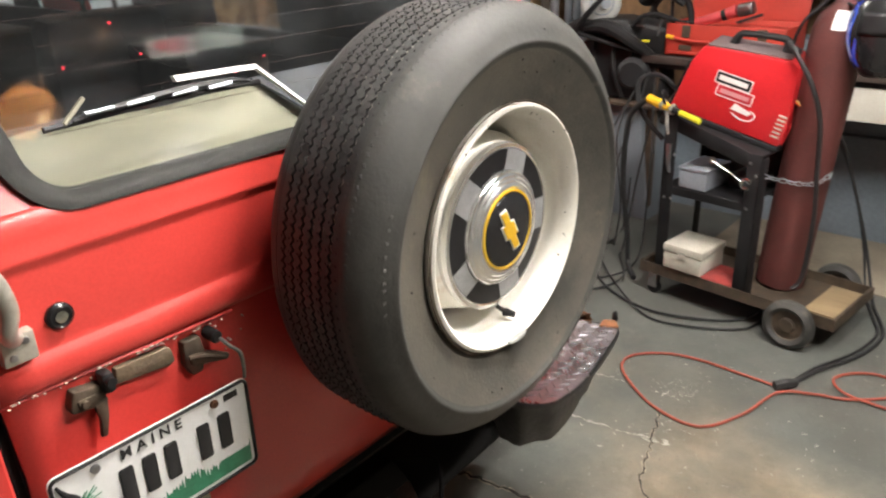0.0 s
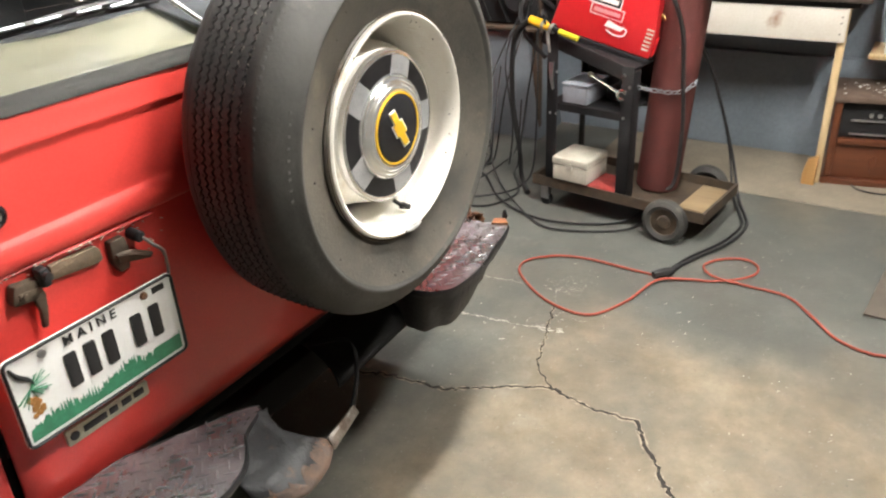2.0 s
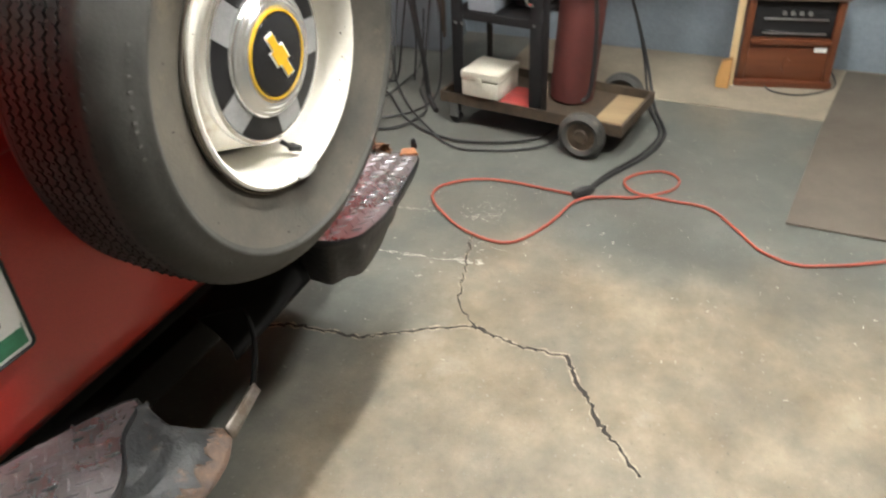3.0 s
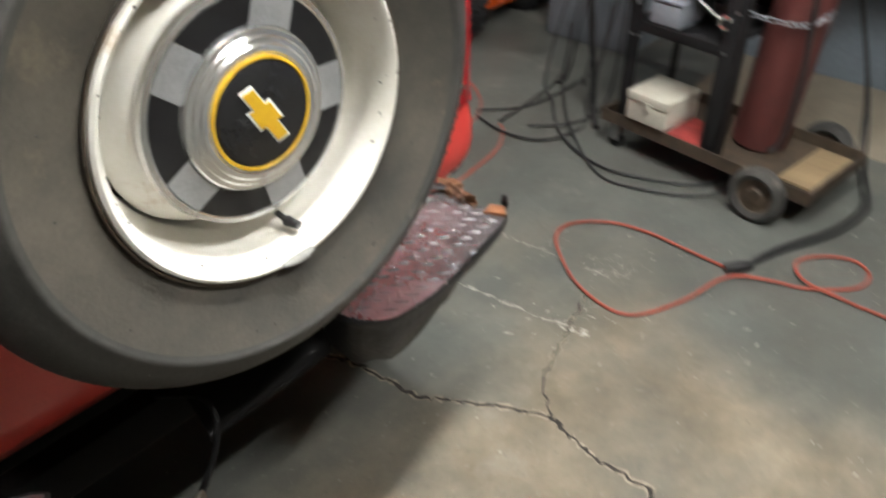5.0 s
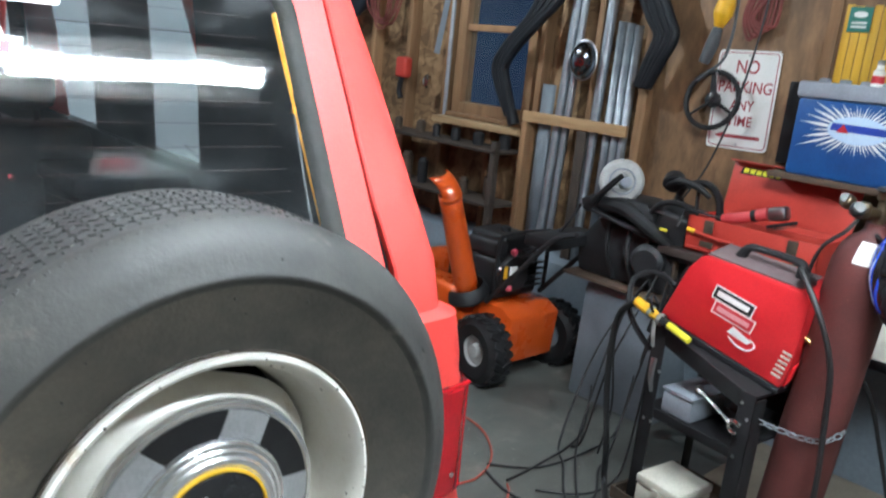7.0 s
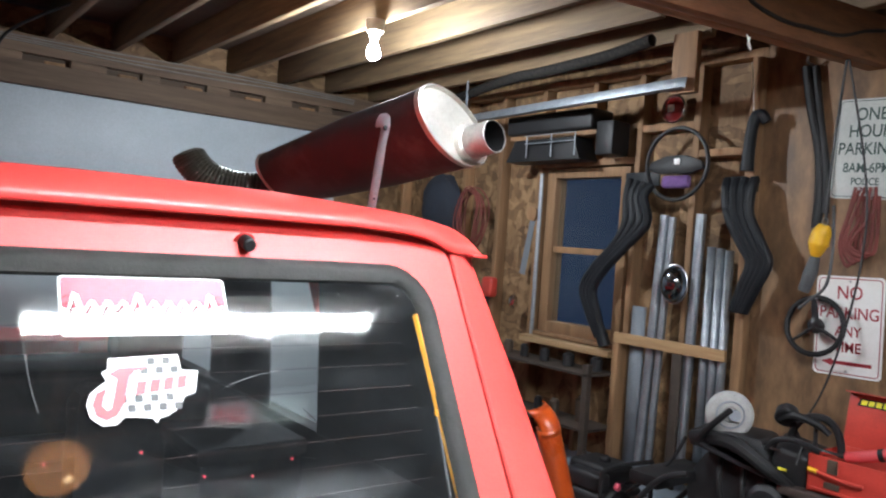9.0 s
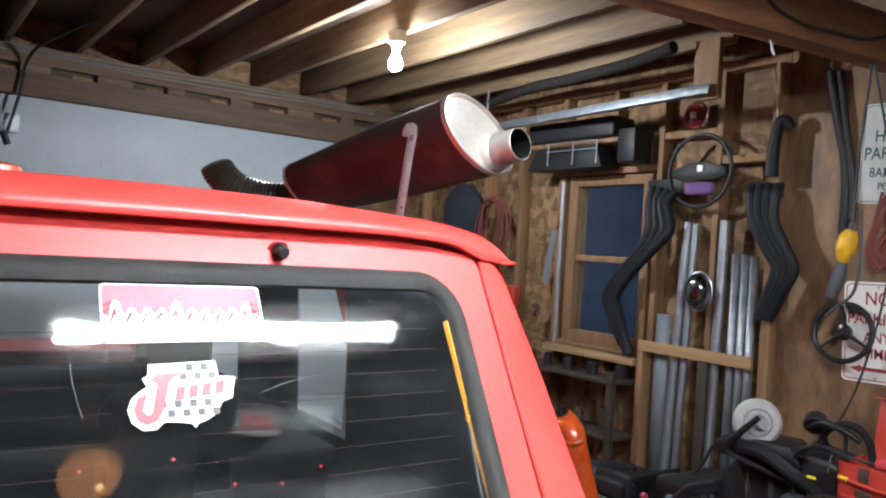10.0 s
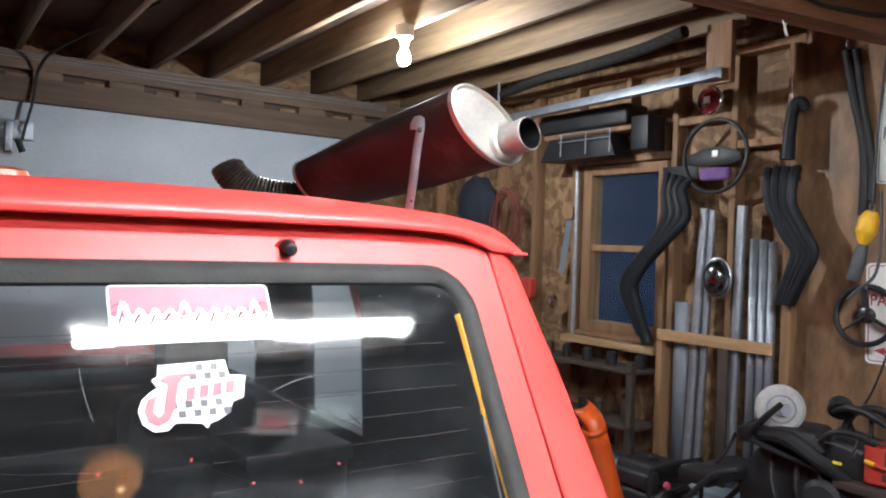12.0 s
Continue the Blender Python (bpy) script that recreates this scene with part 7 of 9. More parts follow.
def black_machine():
    """A dark machine on a grey stand, with a white hand wheel."""
    t = thing("machine_stand", (3.45, 1.0, 0), "grey steel stand of a small workshop machine", "machine stand")
    part("cabinet", prism([(0.72, 0.0), (1.19, 0.0), (1.17, 0.58), (0.80, 0.604)], 3.30, 3.62, Matrix(((0, 0, 1, 0), (1, 0, 0, 0), (0, 1, 0, 0), (0, 0, 0, 1))), bevel=0.02), GREYST, t)
    part("deck_board", box(3.24, 3.62, 0.68, 1.27, 0.606, 0.622, 0.003), DECK, t, "dark board deck")
    b = thing("workshop_machine", (3.4, 1.0, 0.622), "black machine with a white round guard and levers", "machine")
    yz = Matrix(((0, 0, 1, 0), (1, 0, 0, 0), (0, 1, 0, 0), (0, 0, 0, 1)))
    part("body", prism([(0.72, 0.624), (1.24, 0.624), (1.26, 0.76), (1.16, 0.90), (1.02, 0.93), (0.86, 0.90), (0.74, 0.80)], 3.30, 3.54, yz, bevel=0.03), BLACKSTEEL, b, "black machine body")
    part("cowl", prism([(-0.17, -0.02), (0.18, -0.03), (0.20, 0.03), (0.12, 0.065), (-0.12, 0.06)], -0.10, 0.14, pose(3.33, 1.02, 0.96, 0, 0, 14) @ yz, bevel=0.02), BLACK, b, "angular black cowl")
    part("cowl_lip", prism([(-0.20, 0.0), (0.16, 0.0), (0.16, 0.018), (-0.20, 0.018)], -0.13, 0.10, pose(3.33, 0.99, 0.905, 14, 0, 14) @ yz, bevel=0.006), BLACK, b)
    part("side_box", box(-0.10, 0.12, -0.09, 0.10, -0.07, 0.075, 0.025, m=pose(3.40, 0.78, 0.93, 12, -8, 20), seg=3), BLACK, b, "rounded black side box")
    part("motor", lathe([(0, 0), (0.07, 0), (0.078, 0.015), (0.078, 0.15), (0.06, 0.17), (0, 0.17)], along((3.40, 0.86, 0.78), (3.16, 0.82, 0.76)), 28), BLACKSTEEL, b)
    for dy in (0.0, 0.10, 0.21):
        part("brace", sweep([(3.28, 0.80 + dy, 0.64), (3.25, 0.84 + dy, 0.78), (3.29, 0.86 + dy, 0.90)], 0.011, 8), BLACK, b)
    c = Vector((3.27, 1.035, 1.09))
    n = Vector((-0.75, -0.62, 0.1)).normalized()
    part("round_guard", lathe([(0, 0.01), (0.03, 0.012), (0.034, 0.022), (0.05, 0.024), (0.085, 0.018), (0.097, 0.006), (0.10, 0), (0.092, -0.004), (0, -0.004)], along(c, c + n), 36), DULLRIM, b, "dull white round guard")
    part("guard_hub", lathe([(0.026, 0.02), (0.024, 0.04), (0, 0.042)], along(c + Vector((0, -0.02, 0)), c + n + Vector((0, -0.02, 0))), 18), GREYPL, b)
    part("lever", sweep([(3.20, 1.12, 0.98), (3.17, 1.05, 1.05), (3.16, 0.965, 1.13)], [0.016, 0.014, 0.012], 8), BLACK, b, "black lever")
    part("side_hose", sweep([(3.22, 1.08, 0.98), (3.20, 0.96, 0.99), (3.22, 0.84, 0.93), (3.30, 0.76, 0.85)], [0.03, 0.035, 0.03, 0.02], 10), BLACK, b)
    part("top_hoop", sweep([(3.40, 0.84, 0.98), (3.40, 0.80, 1.10), (3.44, 0.72, 1.13), (3.46, 0.66, 1.07), (3.46, 0.64, 0.94)], 0.016, 8), BLACK, b)
    part("tag", box(3.24, 3.245, 0.755, 0.79, 0.925, 0.935), LIME, b)
    part("guard_ring", lathe([(0.052, 0.026), (0.056, 0.031), (0.060, 0.026)], along(c, c + n), 28), GREYPL, b)
    part("grip_bar", sweep([(3.36, 0.86, 1.10), (3.33, 0.78, 1.135), (3.32, 0.69, 1.125), (3.34, 0.64, 1.09)], [0.010, 0.015, 0.016, 0.012], 8), BLACK, b, "black grip bar")
    part("grip_bar", sweep([(3.30, 0.90, 0.94), (3.26, 0.82, 1.03), (3.27, 0.74, 1.05), (3.31, 0.66, 1.02)], 0.012, 8), BLACK, b)
    part("strut", sweep([(3.36, 0.70, 0.92), (3.345, 0.70, 1.11)], 0.009, 8, smooth=1), BLACKSTEEL, b)
    part("trim_glint", box(3.268, 3.274, 0.80, 0.90, 0.990, 0.998, 0.002), STEEL, b, "bare metal trim")
    m = thing("machine_light", (3.45, 0.76, 0.95), "small black work lamp on a flexible arm", "work lamp")
    part("arm", sweep([(3.42, 0.78, 0.90), (3.41, 0.80, 1.02), (3.40, 0.85, 1.12)], 0.012, 8), BLACK, m)
    part("head", lathe([(0.02, 0), (0.045, 0.03), (0.05, 0.07), (0.045, 0.075), (0, 0.07)], along((3.42, 0.86, 1.15), (3.30, 0.80, 1.06)), 20), BLACKSTEEL, m)


black_machine()


# bench and what is on and under it
def bench():
    t = thing("work_bench", (3.55, 0.0, 0), "dark-topped work bench with a white apron board", "work bench")
    part("top", box(3.26, 3.855, -0.78, 0.80, 0.825, 0.860, 0.004), material("bench_top", (0.075, 0.055, 0.045), (0.045, 0.034, 0.030), rough=0.5, bump=0.2, stretch=(1, 0.2, 1)), t, "dark stained bench top")
    part("apron", box(3.292, 3.312, -0.70, 0.42, 0.655, 0.795, 0.002), stained_board("white_stained_board", (-0.25, -0.416, 0.745)), t, "white board with a brown stain")
    part("rail", box(3.30, 3.34, -0.74, 0.78, 0.797, 0.824, 0.002), BLACKSTEEL, t)
    for p in ((-0.69, 0.735), (-0.69, 0.76), (-0.69, 0.69)):
        part("nail", lathe([(0.004, 0), (0.003, 0.002), (0, 0.0022)], along((3.292, p[0] + 0.012, p[1]), (2, p[0] + 0.012, p[1])), 8), INK, t)
    part("leg", box(3.315, 3.35, -0.703, -0.672, 0.0, 0.82, 0.003, m=None), PALE, t, "pale pine leg")
    part("leg_foot", prism([(-0.690, 0.0), (-0.635, 0.0), (-0.632, 0.05), (-0.645, 0.12), (-0.690, 0.14)], 3.27, 3.313, Matrix(((0, 0, 1, 0), (1, 0, 0, 0), (0, 1, 0, 0), (0, 0, 0, 1))), bevel=0.004), wood("orange_pine", (0.50, 0.28, 0.10), (0.4, 0.2, 0.07), 2), t, "orange pine foot block")
    part("leg", box(3.315, 3.35, 0.73, 0.775, 0.0, 0.82, 0.003), DECK, t)
    part("back_leg", box(3.80, 3.84, -0.74, -0.70, 0.50, 0.82, 0.003), PALE, t)


bench()


def toolbox():
    t = thing("toolbox", (3.45, 0.43, 0.86), "old red steel toolbox with its lid open", "toolbox")
    bm = box(3.30, 3.305, 0.15, 0.70, 0.862, 1.010, 0.001)
    box(3.58, 3.585, 0.15, 0.70, 0.862, 1.010, 0.001, bm=bm)
    box(3.30, 3.585, 0.15, 0.155, 0.862, 1.010, 0.001, bm=bm)
    box(3.30, 3.585, 0.695, 0.70, 0.862, 1.010, 0.001, bm=bm)
    box(3.30, 3.585, 0.15, 0.70, 0.862, 0.868, 0.001, bm=bm)
    part("body", bm, OLD_RED, t)
    part("tray", box(3.31, 3.575, 0.16, 0.69, 0.975, 0.985, 0.001), OLD_RED, t)
    part("lid", box(-0.006, 0.006, 0.15, 0.70, 0.0, 0.228, 0.003, m=pose(3.585, 0, 1.010, 0, 10, 0)), OLD_RED, t, "open red lid leaning back")
    part("lid_edge", box(-0.05, 0.006, 0.15, 0.70, 0.223, 0.228, 0.001, m=pose(3.585, 0, 1.010, 0, 10, 0)), OLD_RED, t)
    f = pose(3.585, 0.565, 1.010, 0, 10, 0) @ Matrix.Translation((-0.0065, 0, 0.190)) @ pose(0, 0, 0, 90, 0, -90)
    lb = part("lid_label", prism([(-0.10, -0.016), (0.085, -0.016), (0.10, 0.016), (-0.09, 0.016)], 0, 0.001, f), INK, t, "black label with yellow bars")
    for i in range(6):
        part("letter_bar", prism([(-0.085 + i * 0.029, -0.010), (-0.063 + i * 0.029, -0.010), (-0.060 + i * 0.029, 0.011), (-0.082 + i * 0.029, 0.011)], 0.001, 0.002, f), LIME, lb)
    for y in (0.25, 0.60):
        part("latch", box(3.290, 3.30, y - 0.02, y + 0.02, 0.95, 1.004, 0.003), GREASY, t, "rusty latch")
        part("latch_plate", box(3.293, 3.30, y - 0.03, y + 0.03, 0.89, 0.915, 0.002), GREASY, t)
    part("drawer_lip", box(3.287, 3.30, 0.17, 0.68, 0.875, 0.885, 0.002), OLD_RED, t)
    part("carry_bar", sweep([(3.288, 0.655, 0.947), (3.286, 0.56, 0.936), (3.286, 0.48, 0.936)], 0.007, 8), OLD_RED, t, "red bar across the front")
    part("bar_end", sweep([(3.288, 0.690, 0.952), (3.288, 0.655, 0.947)], 0.010, 8, smooth=1), YELLOW, t, "yellow bar end")
    g = thing("angle_grinder", (3.40, 0.50, 0.985), "dusty pink-red angle grinder lying in the toolbox tray", "angle grinder")
    part("body", sweep([(3.40, 0.60, 1.008), (3.40, 0.54, 1.022), (3.40, 0.46, 1.050), (3.40, 0.41, 1.068)], [0.019, 0.023, 0.024, 0.028], 12), material("dusty_pink_red", (0.62, 0.075, 0.085), (0.50, 0.055, 0.06), rough=0.55, bump=0.08), g)
    part("grip_band", sweep([(3.40, 0.475, 1.044), (3.40, 0.455, 1.051)], 0.0255, 12, smooth=1), BLACK, g)
    part("gear_head", box(-0.032, 0.032, -0.04, 0.035, -0.028, 0.028, 0.014, m=pose(3.40, 0.372, 1.076, -15, 0, 0)), STEEL, g, "bare metal gear head")
    part("disc_guard", lathe([(0, 0), (0.058, 0), (0.06, 0.012), (0.055, 0.014)], pose(3.39, 0.345, 1.030, -20, 0, 0), 28), BLACKSTEEL, g)
    part("disc", lathe([(0, 0), (0.054, 0), (0.054, 0.003), (0, 0.003)], pose(3.39, 0.345, 1.022, -20, 0, 0), 28), GREASY, g)
    part("cord", sweep([(3.40, 0.60, 1.008), (3.38, 0.68, 1.012), (3.34, 0.73, 1.03), (3.29, 0.74, 0.95)], 0.006, 6), CORDBLK, g, "black cord")


toolbox()


def cooler_box():
    t = thing("battery_box", (3.6, 0.2, 1.23), "large blue car-battery shaped box with white sunburst front", "box")
    x0 = 3.50
    part("body", box(x0, 3.80, -0.06, 0.43, 1.232, 1.535, 0.012), BLUE, t)
    part("lid", box(x0 - 0.01, 3.81, -0.07, 0.44, 1.537, 1.60, 0.012), GREYPL, t, "grey ribbed lid")
    for i in range(6):
        part("filler_cap", lathe([(0.022, 0), (0.022, 0.012), (0.014, 0.016), (0, 0.016)], pose(x0 + 0.07, 0.37 - i * 0.078, 1.60), 16), GREYPL, t)
    f = facing(x0 - 0.0005, 0.185, 1.43, "-x")
    part("sunburst", lathe([(0.0, 0.002), (0.05, 0.002), (0.066, 0.0014)], f @ Matrix.Diagonal((1.7, 0.8, 1, 1)), 32), material("pale_burst", (0.55, 0.68, 0.80), (0.48, 0.62, 0.76), rough=0.4, bump=0), t)
    for i in range(44):
        a = 2 * math.pi * (i + 0.5) / 44
        reach = min(0.225 / max(1e-3, abs(math.cos(a))), 0.098 / max(1e-3, abs(math.sin(a))))
        r1 = reach * (0.98, 0.80, 0.90)[i % 3]
        w = 0.030 + 0.020 * (i % 2)
        pts = [(0.03 * math.cos(a), 0.02 * math.sin(a))] + [(max(-0.228, min(0.228, 0.62 * r1 * math.cos(q))), max(-0.1, min(0.1, 0.62 * r1 * math.sin(q)))) for q in (a - w,)] + [(r1 * math.cos(a), r1 * math.sin(a))] + [(max(-0.228, min(0.228, 0.62 * r1 * math.cos(q))), max(-0.1, min(0.1, 0.62 * r1 * math.sin(q)))) for q in (a + w,)]
        part("ray", prism(pts, 0.0, 0.0012, f), PAPER, t)
    part("brand_bar", prism([(-0.10, -0.006), (0.12, -0.010), (0.126, 0.018), (-0.095, 0.022)], 0.0022, 0.0035, f), material("blue_print", (0.03, 0.07, 0.42), rough=0.4, bump=0), t)
    part("brand_wedge", prism([(-0.075, -0.012), (-0.03, -0.012), (-0.052, 0.02)], 0.0036, 0.0046, f), REDINK, t)
    s = thing("wall_shelf", (3.66, 0.2, 1.205), "narrow board shelf on the wall", "shelf")
    part("board", box(3.50, 3.858, -0.55, 0.50, 1.205, 1.230, 0.003), DECK, s)
    for y in (-0.3, 0.42):
        part("bracket", prism([(3.858, 1.205), (3.858, 1.02), (3.84, 1.02), (3.60, 1.205)], -0.005, 0.005, pose(0, y, 0, 90, 0, 0)), BLACKSTEEL, s)
    jar = clear("clear_jar_glass", (0.82, 0.88, 0.86))
    for y, h, r, mt, lb in ((0.175, 0.080, 0.022, WHITE, "small white bottle on the box lid"), (0.105, 0.135, 0.024, jar, "small clear glass jar on the box lid"), (0.045, 0.125, 0.022, jar, "small clear glass jar on the box lid"), (-0.01, 0.06, 0.020, BRASS, "small amber jar on the box lid")):
        b = single("small_bottle", lathe([(0, 0), (r, 0), (r, h * 0.7), (r * 0.6, h * 0.8), (r * 0.6, h), (0, h)], pose(3.56, y, 1.60), 20), mt, lb, "bottle")
        if mt is WHITE:
            part("label", lathe([(r + 0.0006, h * 0.15), (r + 0.0006, h * 0.5)], pose(3.56, y, 1.60), 20), REDINK, b, "red label band")
            part("cap", lathe([(r * 0.62, h), (r * 0.62, h * 1.22), (0, h * 1.24)], pose(3.56, y, 1.60), 16), STEEL, b)


cooler_box()


def bench_clutter():
    clearpl = material("smoky_tote_plastic", (0.22, 0.24, 0.25), (0.16, 0.175, 0.185), rough=0.25, bump=0.03, coat=0.3)
    t = thing("storage_tote", (3.50, -0.40, 0.86), "smoky grey plastic tote with a red triangular label", "storage box")
    bm = bmesh.new()
    loops = []
    for z, e in ((0.862, 0.0), (0.87, 0.004), (1.10, 0.03), (1.115, 0.045), (1.125, 0.045)):
        loops.append([Vector((x, y, z)) for x, y in rrect(3.34 - e, 3.68 + e, -0.645 - e, -0.175 + e, 0.03)])
    bm = band(loops)
    bm.faces.new([bm.verts.new(p) for p in loops[0]])
    part("bin", bm, clearpl, t, solid=0.003)
    part("lid", prism(rrect(3.29, 3.73, -0.70, -0.12, 0.03), 1.126, 1.145, None, bevel=0.005), BLACK, t)
    part("label", prism([(0.02, 0.03), (-0.14, 0.03), (-0.06, 0.14)], 0, 0.001, pose(3.322, -0.40, 0.93, 0, -6, 0) @ pose(0, 0, 0, 90, 0, -90)), REDINK, t)
    b = thing("spray_bottle", (3.36, -0.72, 0.86), "white and red spray bottle on the bench", "spray bottle")
    part("bottle", lathe([(0, 0), (0.034, 0), (0.036, 0.01), (0.036, 0.12), (0.02, 0.16), (0.012, 0.175), (0, 0.175)], pose(3.36, -0.715, 0.861), 20), WHITE, b)
    part("label", lathe([(0.0365, 0.03), (0.0365, 0.11)], pose(3.36, -0.715, 0.861), 20), REDINK, b)
    part("trigger_head", box(3.33, 3.39, -0.73, -0.70, 1.03, 1.07, 0.006), WHITE, b)
    single("yellow_cap", lathe([(0, 0), (0.020, 0), (0.021, 0.004), (0.019, 0.032), (0.014, 0.036), (0, 0.036)], pose(3.29, -0.672, 0.861), 20), LIME, "bright yellow bottle cap on the bench edge", "cap")
    # shelf unit beside the bench
    s = thing("wooden_rack", (3.6, -1.2, 0), "rough pine storage rack at the wall", "rack")
    for y in (-1.75,):
        part("upright", box(3.44, 3.50, y - 0.045, y, 0.0, 1.5, 0.003), PALE, s)
        part("upright", box(3.80, 3.855, y - 0.045, y, 0.50, 1.5, 0.003), PALE, s)
    for z in (0.56, 0.96):
        part("shelf", box(3.44, 3.855, -1.80, -0.795, z, z + 0.022, 0.003), PALE, s)
    part("back_panel", box(3.835, 3.857, -1.75, -0.85, 0.60, 1.5, 0.002), wood("amber_plywood", (0.50, 0.28, 0.10), (0.36, 0.19, 0.07), 2), s)
    f = thing("picture_frame", (3.46, -0.80, 0.582), "red picture leaning on edge in the rack", "picture")
    part("frame", box(3.46, 3.76, -0.868, -0.850, 0.583, 0.90, 0.004), WHITE, f)
    part("picture", box(3.47, 3.75, -0.8495, -0.8485, 0.60, 0.885), REDINK, f)
    r = thing("radio", (3.55, -1.0, 0.582), "black portable radio on the rack", "radio")
    part("case", box(3.46, 3.60, -1.16, -0.90, 0.583, 0.69, 0.02, seg=3), BLACK, r)
    part("dial", box(3.455, 3.462, -1.05, -0.98, 0.62, 0.66, 0.002), GREYPL, r)


bench_clutter()


def heater():
    H = pose(3.33, -0.715, 0, 0, 0, 11.5)
    t = thing("electric_heater", H @ Vector((0.14, -0.19, 0)), "cherry wood cased electric fireplace heater", "heater")

    def hb(x0, x1, y0, y1, z0, z1, b=0.004):
        return box(x0, x1, y0, y1, z0, z1, b, m=H)
    bm = hb(0.0, 0.30, -0.390, -0.360, 0.03, 0.39)
    merge(bm, hb(0.0, 0.30, -0.03, 0.0, 0.03, 0.39))
    merge(bm, hb(0.27, 0.30, -0.36, -0.03, 0.03, 0.39))
    part("case", bm, CHERRY, t)
    part("plinth", hb(-0.015, 0.30, -0.40, 0.01, 0.0, 0.035, 0.008), CHERRY, t, "rounded base moulding")
    part("top", hb(-0.015, 0.31, -0.40, 0.01, 0.39, 0.42, 0.008), HEATTOP, t, "dusty top with rounded edge")
    part("middle_rail", hb(-0.008, 0.03, -0.36, -0.03, 0.195, 0.222, 0.006), CHERRY, t)
    part("lower_panel", hb(0.008, 0.02, -0.36, -0.03, 0.035, 0.195, 0.003), CHERRY, t)
    part("grille", hb(0.025, 0.035, -0.36, -0.03, 0.222, 0.39, 0.001), BLACK, t, "black firebox")
    for z in (0.238, 0.30):
        part("grille_bar", hb(0.012, 0.024, -0.335, -0.075, z, z + 0.007, 0.002), BRUSHED, t)
    for i in range(4):
        c = H @ Vector((0.018, -0.15 - i * 0.035, 0.33))
        part("knob", lathe([(0.010, 0), (0.009, 0.01), (0, 0.011)], along(c, H @ Vector((-1, -0.15 - i * 0.035, 0.33))), 12), BRUSHED, t)
    part("sticker", hb(0.005, 0.0075, -0.35, -0.30, 0.165, 0.19, 0.0005), PAPER, t)
    part("handle", lathe([(0.03, 0), (0.028, 0.006), (0.02, 0.008), (0, 0.006)], along(H @ Vector((0.008, -0.195, 0.105)), H @ Vector((-1, -0.195, 0.105))) @ Matrix.Diagonal((0.5, 1.2, 1, 1)), 20), CHERRY, t)
    part("power_cord", sweep([H @ Vector(p) for p in ((0.2, -0.40, 0.06), (0.05, -0.43, 0.012), (-0.05, -0.36, 0.009), (-0.10, -0.25, 0.009), (-0.07, -0.15, 0.009), (0.0, -0.12, 0.009))], 0.004, 6), CORDBLK, t)
    rng = random.Random(6)
    for i in range(26):
        x, y = rng.uniform(0.02, 0.26), rng.uniform(-0.36, -0.03)
        s = rng.uniform(0.003, 0.010)
        pts = [(x + s * rng.uniform(0.5, 1) * math.cos(a), y + s * rng.uniform(0.5, 1.2) * math.sin(a)) for a in steps(0, 2 * math.pi, 6)[:-1]]
        bm = prism(pts, 0.4205, 0.422, H) if i == 0 else prism(pts, 0.4205, 0.422, H, bm=bm)
    tagged(part("dust_flakes", bm, PAPER, t), kind="stuff")


heater()
mat_pts = [(2.187, -1.014), (2.18, -2.4), (3.64, -2.5), (3.64, -1.17), (2.95, -1.085)]
single("floor_mat", prism(mat_pts, 0.001, 0.010, None, bevel=0.003), MATM, "large dark brown rubber floor mat", "floor mat")


